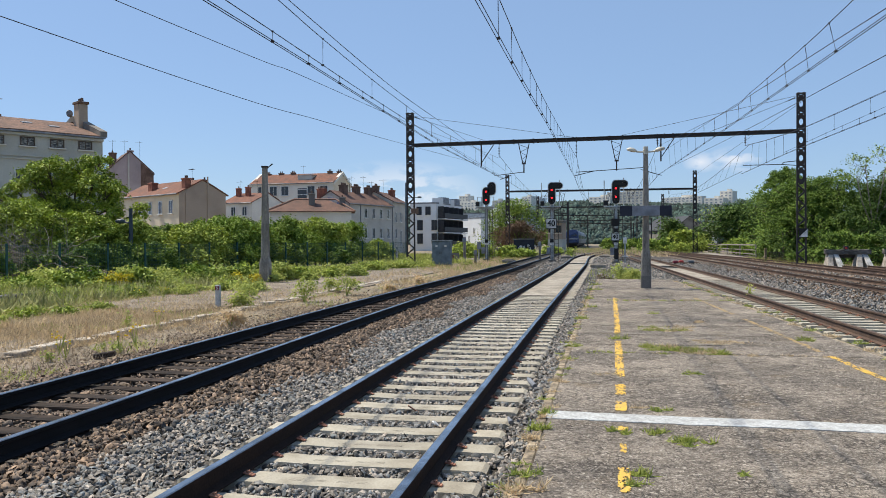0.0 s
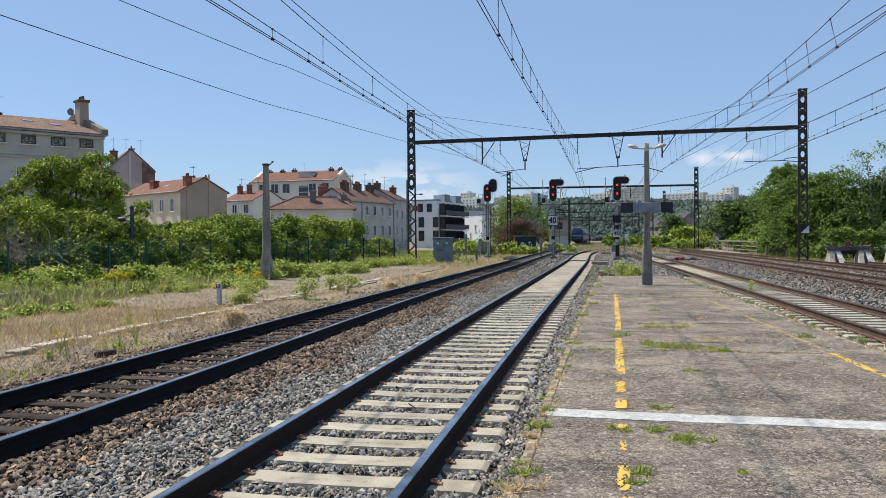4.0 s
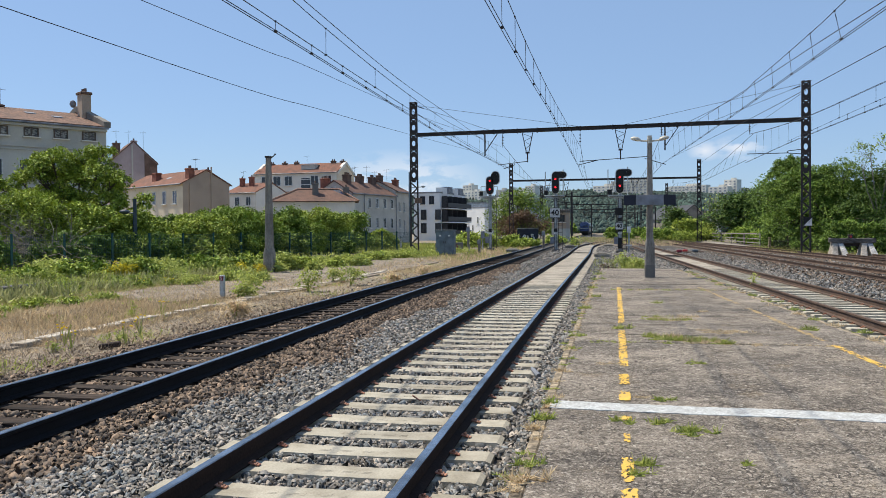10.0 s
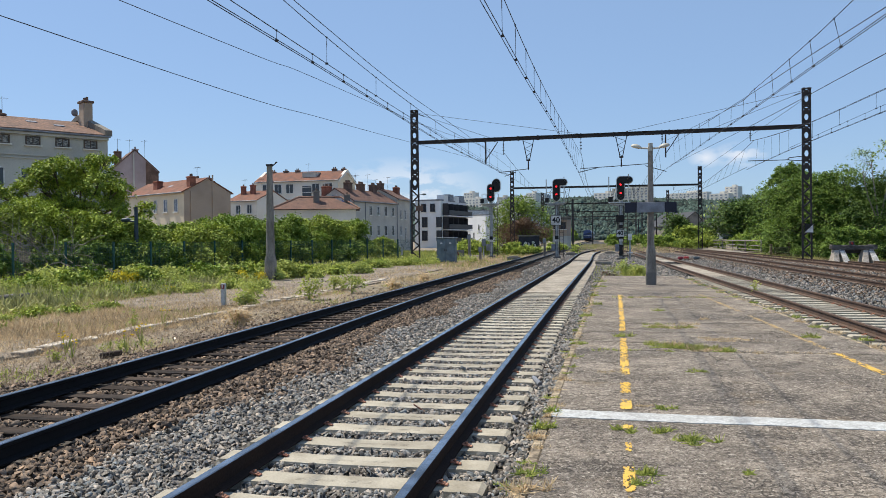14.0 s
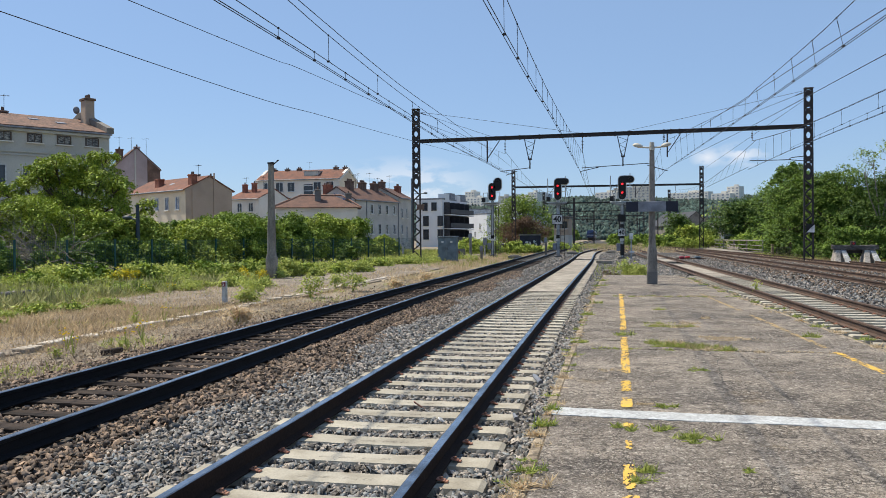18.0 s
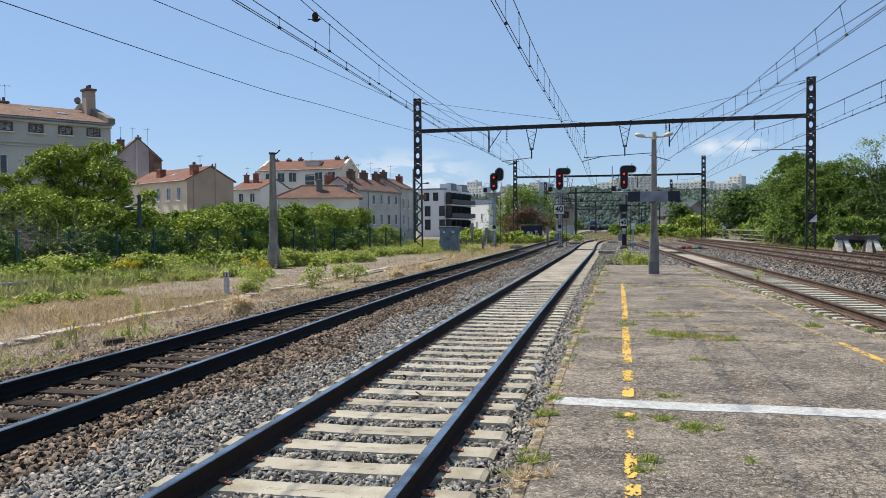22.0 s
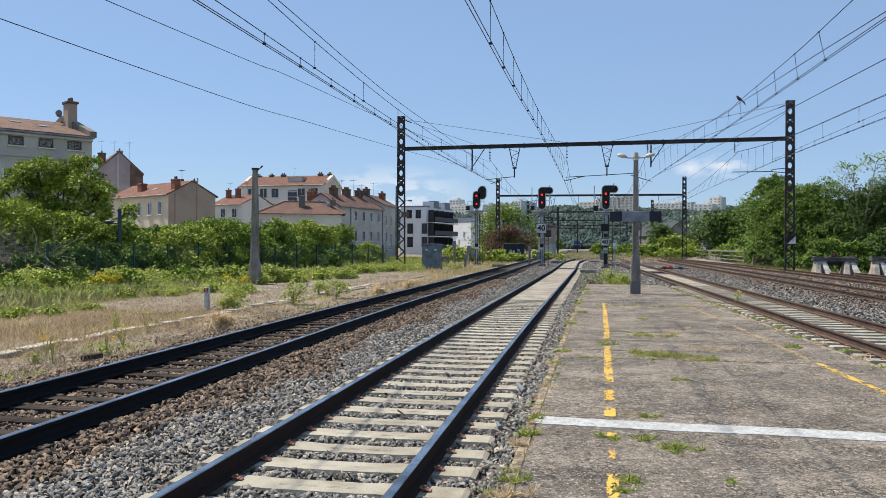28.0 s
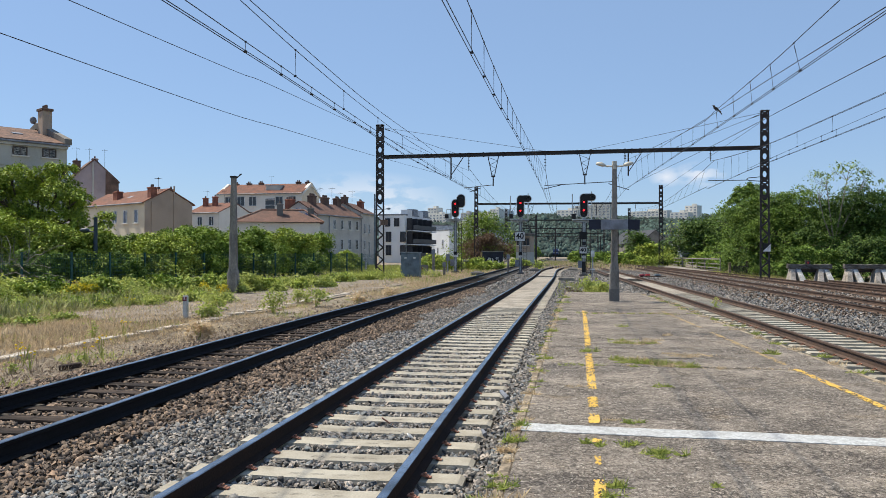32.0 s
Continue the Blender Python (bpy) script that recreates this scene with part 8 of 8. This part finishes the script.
# yellow flowers
for i, (x, y) in enumerate(((-9.1, 12.6), (-9.6, 13.1), (-8.5, 13.3), (-9.0, 14.6), (-10.4, 17.8), (-15.5, 27), (-16.2, 26.4))):
    p = thing("flower", "small yellow wildflower in the dry grass", "flower", (x, y, -0.38), group="yellow wildflowers")
    bm = bmesh.new()
    for k in range(5):
        tube(bm, (0, 0, 0), (R.uniform(-0.12, 0.12), R.uniform(-0.12, 0.12), R.uniform(0.28, 0.42)), 0.006, n=4)
    part("stem", bm, "weed", p)
    for k in range(6):
        bm = bmesh.new()
        ball(bm, (R.uniform(-0.14, 0.14), R.uniform(-0.14, 0.14), R.uniform(0.3, 0.44)), (0.022, 0.022, 0.014), 6)
        part("blossom", bm, "flower", p)


# tufts in the platform's joints and along its edge
def tuft(x, y, r, h, n, mat, seed, z=TOP):
    rng = np.random.default_rng(seed)
    a, q = rng.uniform(0, 6.28, n), r * np.sqrt(rng.uniform(0, 1, n))
    root = rng.integers(0, 7, n)
    cx, cy = rng.normal(0, 0.75 * r, 7), rng.normal(0, 0.5 * r, 7)
    P = np.stack([x + cx[root] + 0.45 * q * np.cos(a), y + cy[root] + 0.4 * q * np.sin(a), np.full(n, z)], -1)
    ob = grass("grass_tuft", "tuft of green grass growing in the platform", P, h, 0.011, mat, seed, 1.05)
    return tagged(ob, "tuft of grass growing from a platform crack", "grass", "grass tufts on the platform")


TUFTS = [(0.14, 7.0, 0.09, 0.1, 130, 0), (0.45, 7.0, 0.1, 0.1, 120, 0), (0.62, 6.72, 0.15, 0.11, 260, 0), (0.26, 5.75, 0.07, 0.12, 120, 0), (0.22, 5.5, 0.07, 0.1, 90, 0), (0.95, 5.83, 0.05, 0.07, 80, 0), (0.55, 7.95, 0.12, 0.08, 150, 0), (0.3, 8.05, 0.1, 0.05, 70, 1),
         (-0.5, 7.0, 0.1, 0.13, 130, 0), (-0.55, 6.6, 0.1, 0.12, 110, 1), (-0.47, 7.6, 0.09, 0.12, 110, 0), (-0.52, 5.2, 0.12, 0.16, 120, 1), (-0.5, 5.6, 0.1, 0.12, 90, 0), (-0.45, 9.4, 0.1, 0.1, 70, 1), (-0.43, 11.2, 0.1, 0.1, 70, 0), (-0.4, 12.6, 0.1, 0.14, 80, 0), (-0.36, 17, 0.14, 0.14, 90, 0), (-0.3, 20, 0.14, 0.16, 90, 0), (-0.28, 23, 0.15, 0.18, 90, 0), (-0.2, 27, 0.2, 0.2, 110, 0), (-0.2, 30, 0.2, 0.22, 110, 0),
         (0.24, 13.6, 0.12, 0.15, 130, 0), (0.05, 10.0, 0.14, 0.06, 60, 1), (1.05, 10.2, 0.12, 0.08, 100, 0), (3.2, 13.8, 0.12, 0.17, 140, 0), (1.15, 18.4, 0.12, 0.14, 90, 0), (0.9, 15.5, 0.2, 0.1, 120, 0), (1.5, 15.6, 0.22, 0.1, 130, 1), (1.9, 16.6, 0.15, 0.1, 80, 1), (1.62, 11.95, 0.12, 0.13, 140, 0)]
for i in range(14):
    TUFTS.append((0.78 + 0.06 * i + R.uniform(-0.05, 0.05), 12.55 - 0.035 * i + R.uniform(-0.2, 0.2), 0.15, 0.13, 150, R.choice((0, 0, 1))))
for i in range(16):
    TUFTS.append((-0.2 + 0.22 * i + R.uniform(-0.15, 0.15), 11.95 + R.uniform(-0.1, 0.1), 0.1, R.uniform(0.03, 0.09), 34, R.choice((0, 1, 1))))
for i in range(10):
    TUFTS.append((0.85 + 0.075 * i, 15.0 + R.uniform(-0.15, 0.15), 0.14, 0.1, 80, i % 2))
for i in range(9):
    TUFTS.append((1.5 + 0.08 * i, 13.45 - 0.02 * i + R.uniform(-0.2, 0.2), 0.14, 0.07, 60, 1))
for i in range(12):
    TUFTS.append((0.3 + 0.22 * i, 22.4 + R.uniform(-0.2, 0.2), 0.18, 0.1, 60, i % 2))
for i in range(44):
    y = 4.4 + 0.5 * i + R.uniform(-0.2, 0.2)
    TUFTS.append((edge_left(y) + R.uniform(-0.05, 0.1), y, 0.07, R.uniform(0.04, 0.1), 45, R.choice((0, 1, 1, 1))))
for i in range(26):
    y = 10 + i * 0.9
    TUFTS.append((edge_right(y) + R.uniform(-0.12, 0.1), y, 0.16, 0.12, 90, i % 2))
for i, (x, y, r, h, n, d) in enumerate(TUFTS):
    tuft(x, y, r * 0.75, h * 0.6, n, "grass_dry" if d else "weed" if i < 24 else "grass_green", 600 + i)
weed(1.0, 38.4, -0.3, 0.6, 0.8, 500, "weed", 700, "leafy weeds at the platform end", 0.12, group="leafy weeds in the verge")
weed(1.6, 37.6, -0.3, 0.5, 0.7, 400, "grass_green", 701, "leafy weeds at the platform end", 0.12, group="leafy weeds in the verge")
weed(0.2, 38.0, -0.3, 0.4, 0.35, 250, "leaf_red", 702, "reddish weeds at the platform end", 0.1, group="leafy weeds in the verge")


# ---- litter and small trackside things ----
def litter(name, label, x, y, z, build, mat):
    bm = bmesh.new()
    build(bm)
    ob = part(name, bm, mat)
    ob.matrix_basis = pose(x, y, z, 20, 35, 40)
    return tagged(ob, label, "litter", "litter between the sleepers")


litter("can", "crushed silver drink can in the ballast", -0.9, 8.15, -0.14, lambda b: tube(b, (0, -0.05, 0), (0, 0.04, 0.01), 0.024, 0.014, n=10), "sign_grey")
litter("bottle", "flattened clear plastic bottle in the ballast", -0.85, 10.3, -0.13, lambda b: (tube(b, (0, -0.11, 0), (0, 0.07, 0), 0.035, 0.03, n=10), tube(b, (0, 0.07, 0), (0, 0.13, 0), 0.03, 0.012, n=10)), "sign_grey")
litter("cup_lid", "white plastic cup lid between the sleepers", -1.62, 7.98, -0.17, lambda b: tube(b, (0, 0, 0), (0, 0, 0.012), 0.045, 0.04, n=14), "sign_white")
litter("plastic_strip", "orange plastic strip between the sleepers", -2.0, 8.65, -0.17, lambda b: box(b, (0, 0, 0), (0.16, 0.03, 0.012), None, 0.004), "clip_red")
litter("loose_stone", "single dark stone lying on a sleeper", -1.95, 11.2, -0.14, lambda b: box(b, (0, 0, 0), (0.075, 0.055, 0.04), None, 0.008), "stone")
# dry stalk arching out of the ballast
sk = thing("dry_stalk", "long dry plant stalk arching over the ballast", "weed", (-3.4, 8.5, -0.22))
bm = bmesh.new()
q = [Vector((0, 0, 0)), Vector((0.0, 0.25, 0.22)), Vector((-0.06, 0.6, 0.32)), Vector((-0.16, 0.95, 0.3)), Vector((-0.26, 1.25, 0.2))]
wire_mesh(bm, smooth_path(q, 5), 0.004)
part("stalk", bm, "pale_bark", sk)
# timber offcut in the verge
oc = thing("timber_offcut", "dark broken timber offcut in the dry verge", "timber", (-8.55, 12.9, -0.36), 35)
bm = bmesh.new()
box(bm, (0, 0, 0.05), (0.36, 0.13, 0.09), bevel=0.015)
for v in bm.verts:
    v.co.z += 0.12 * v.co.x
part("plank", bm, "sleeper_wood", oc)
# point machines and rodding boxes among the far tracks
for x, y, mt, lab in ((-0.1, 57, "slab", "pale concrete point rodding cover"), (-3.4, 86, "concrete_low", "grey point machine between the tracks"), (-7.7, 70, "concrete_low", "grey point machine beside the track"), (2.2, 78, "slab", "pale concrete cable cover"), (0.6, 92, "slab", "pale concrete cable cover")):
    pm = thing("point_machine", lab, "trackside box", (x, y, -0.25), R.uniform(-8, 8), group="trackside boxes")
    bm = bmesh.new()
    box(bm, (0, 0, 0.14), (1.1, 0.6, 0.26), bevel=0.04)
    part("body", bm, mt, pm)
    bm = bmesh.new()
    box(bm, (0, 0, 0.3), (0.7, 0.4, 0.1), bevel=0.03)
    part("lid", bm, "concrete_post", pm)
rj = thing("track_trolley", "red and blue rail fitting lying between the far tracks", "rail fitting", (6.3, 66, -0.2), 8)
for x, y, w, mt in ((-0.7, 0, 0.5, "maroon"), (0.1, 0.5, 0.5, "red_paint"), (1.1, 0.2, 0.6, "cabinet_grey")):
    bm = bmesh.new()
    box(bm, (x * 0.7, y, 0.16), (w * 0.75, 0.3, 0.2), bevel=0.05)
    part("block", bm, mt, rj)
bm = bmesh.new()
box(bm, (0.1, 0.2, 0.06), (2.6, 0.25, 0.1), bevel=0.02)
part("bar", bm, "rail_rust", rj)
weed(4.55, 26.5, -0.2, 0.09, 0.6, 46, "grass_green", 900, "single tall green weed beside the rail", 0.08, group="leafy weeds in the verge")


# low painted wall by the cabinet
gw = thing("low_wall", "low concrete wall sprayed with red and white shapes", "wall", (-14.2, 75, -0.38), 12)
bm = bmesh.new()
box(bm, (0, 0, 0.45), (2.6, 0.3, 0.95), bevel=0.02)
part("wall_block", bm, "concrete_low", gw)
for k in range(6):
    bm = bmesh.new()
    pts = [Vector((-1.0 + 0.36 * k + R.uniform(-0.2, 0.2), -0.165, R.uniform(0.15, 0.8))) for _ in range(4)]
    for a, b in zip(pts, pts[1:]):
        bar(bm, a, b, 0.014, 0.1)
    part("paint_scrawl", bm, ("red_paint", "graffiti_pale", "maroon")[k % 3], gw)


# ---- train ----
def make_train():
    p = thing("train", "blue and grey passenger train with a dark windscreen", "train")
    prof = [(-1.42, 1.0), (-1.45, 1.4), (-1.45, 2.6), (-1.3, 3.6), (-0.9, 4.0), (0.9, 4.0), (1.3, 3.6), (1.45, 2.6), (1.45, 1.4), (1.42, 1.0)]
    for k in range(4):
        y0, y1 = 0.4 + 25.6 * k, 25.3 + 25.6 * k
        bm = bmesh.new()
        prism(bm, prof, y0, y1)
        if k == 0:
            for v in bm.verts:
                if v.co.y < 1 and v.co.z > 2.0:
                    v.co.y += 0.5 * (v.co.z - 2.0)
        body = part("car_body", bm, "train_blue" if k == 0 else "train_grey", p)
        if k == 0:
            bm = bmesh.new()
            box(bm, (0, 1.05, 3.02), (2.3, 0.08, 0.95), pose(0, 0, 0, -26, 0, 0), 0.03)
            part("windscreen", bm, "glass_dark", body)
            for s in (-0.9, 0.9):
                bm = bmesh.new()
                tube(bm, (s, 0.42, 1.6), (s, 0.3, 1.6), 0.12, n=10)
                part("headlight", bm, "lens_dark", body)
            bm = bmesh.new()
            box(bm, (0, 0.36, 2.05), (2.5, 0.08, 0.3), bevel=0.02)
            part("front_stripe", bm, "train_grey", body)
        for s in (-1, 1):
            bm = bmesh.new()
            box(bm, (s * 1.455, (y0 + y1) / 2, 2.5), (0.03, 21, 0.8))
            part("window_band", bm, "glass_dark", body)
        bm = bmesh.new()
        box(bm, (0, (y0 + y1) / 2, 0.75), (2.3, 22, 0.5))
        for yy in (y0 + 3.5, y1 - 3.5):
            for dy in (-1.2, 1.2):
                tube(bm, (-0.8, yy + dy, 0.46), (0.8, yy + dy, 0.46), 0.46, n=14)
        part("underframe", bm, "train_dark", p)
        bm = bmesh.new()
        box(bm, (0, (y0 + y1) / 2, 4.1), (1.6, 8, 0.22), bevel=0.05)
        part("roof_unit", bm, "train_grey", body)
    bm = bmesh.new()
    for s in (-0.85, 0.85):
        tube(bm, (s, 0.4, 1.05), (s, -0.1, 1.05), 0.2, 0.24, n=10)
    box(bm, (0, 0.3, 1.05), (2.6, 0.2, 0.3))
    part("buffer_beam", bm, "train_dark", p)
    return p


TRAIN = make_train()


# ---- crow ----
def make_bird():
    p = thing("crow", "black crow flying in and perching on the wire", "bird")
    S = 0.55
    bm = bmesh.new()
    ball(bm, (0, 0, 0), (0.2, 0.1, 0.1), 12)
    for v in bm.verts:
        if v.co.x < 0:
            v.co.z += 0.12 * v.co.x * v.co.x
    part("body", bm, "feather", p, smooth=True)
    bm = bmesh.new()
    ball(bm, (0.19, 0, 0.06), (0.08, 0.065, 0.066), 10)
    h = part("head", bm, "feather", p, smooth=True)
    bm = bmesh.new()
    tube(bm, (0.24, 0, 0.05), (0.33, 0, 0.035), 0.022, 0.004, n=6)
    part("beak", bm, "feather", h)
    bm = bmesh.new()
    box(bm, (-0.27, 0, 0.0), (0.24, 0.12, 0.02))
    for v in bm.verts:
        if v.co.x < -0.33:
            v.co.y *= 1.5
    part("tail", bm, "feather", p)
    wings = []
    for s in (-1, 1):
        bm = bmesh.new()
        pts = [(0.12, 0), (0.15, 0.2), (0.1, 0.38), (0.0, 0.5), (-0.09, 0.47), (-0.15, 0.38), (-0.19, 0.2), (-0.15, 0)]
        up = [bm.verts.new((x, s * y, 0.014)) for x, y in pts]
        dn = [bm.verts.new((x, s * y, -0.012)) for x, y in pts]
        bm.faces.new(up), bm.faces.new(dn[::-1])
        for i in range(len(pts)):
            bm.faces.new((up[i], up[(i + 1) % len(pts)], dn[(i + 1) % len(pts)], dn[i]))
        bmesh.ops.recalc_face_normals(bm, faces=bm.faces)
        wings.append(part("wing", bm, "feather", p))
    for o in p.children_recursive:
        o.data.transform(Matrix.Scale(S, 4))
    return p, wings


CROW, WINGS = make_bird()


def motions():
    # the train draws away along the timber-sleeper track
    walk(TRAIN, [(0.0, pose(-6.0, 182, 0)), (8.0, pose(-6.0, 246, 0)), (16.0, pose(-6.0, 310, 0)), (24.0, pose(-6.0, 374, 0)), (32.0, pose(-6.0, 438, 0))])
    # the crow flies in from behind, crosses and lands
    rows = [(0.0, pose(-30, -40, 22, 0, 0, 60)), (19.0, pose(-30, -40, 22, 0, 0, 60))]
    rows.append((21.0, pose(-17.48, 19.17, 8.92, 0, 4, 20)))
    rows.append((21.7, pose(-11.04, 21.50, 8.05, 0, 4, 20)))
    rows.append((22.0, pose(-8.27, 22.50, 7.68, 0, 4, 21)))
    rows.append((22.3, pose(-5.75, 23.50, 7.33, 0, 6, 23)))
    rows.append((22.6, pose(-3.52, 24.50, 6.84, 0, 7, 27)))
    rows.append((23.0, pose(-0.89, 26.00, 6.14, 0, 6, 29)))
    rows.append((23.2, pose(0.40, 26.70, 6.01, 0, 1, 29)))
    rows.append((23.5, pose(2.35, 27.80, 6.06, 0, -3, 29)))
    rows.append((23.7, pose(3.43, 28.40, 6.31, 0, -8, 32)))
    rows.append((24.1, pose(4.62, 29.20, 6.73, 0, -7, 34)))
    rows.append((24.4, pose(5.04, 29.50, 6.70, 0, 3, 36)))
    rows += [(24.8, pose(5.08, 29.5, 6.77, 0, -14, 20)), (25.3, pose(5.08, 29.5, 6.75, 0, -22, -10)), (26.5, pose(5.08, 29.5, 6.75, 0, -32, -96)), (27.4, pose(5.08, 29.5, 6.75, 0, -36, 170)), (32.0, pose(5.08, 29.5, 6.75, 0, -36, 170))]
    walk(CROW, rows)
    for s, w in zip((-1, 1), WINGS):
        keys = [(0.0, pose(0, s * 0.05, 0.02, 0, 0, 0)), (19.0, pose(0, s * 0.05, 0.02, 0, 0, 0))]
        t, k = 21.0, 0
        while t < 24.4:
            keys.append((t, pose(0, s * 0.05, 0.02, s * (32 if k % 2 else -18), 0, 0)))
            t, k = t + 0.2, k + 1
        keys += [(24.5, pose(0, s * 0.05, 0.02, s * 20, 0, 0)), (24.9, pose(-0.04, s * 0.06, 0.03, -s * 10, 0, s * 40)), (25.2, pose(-0.02, s * 0.035, 0.03, -s * 18, 0, s * 82)), (32.0, pose(-0.02, s * 0.035, 0.03, -s * 18, 0, s * 82))]
        walk(w, keys)


motions()
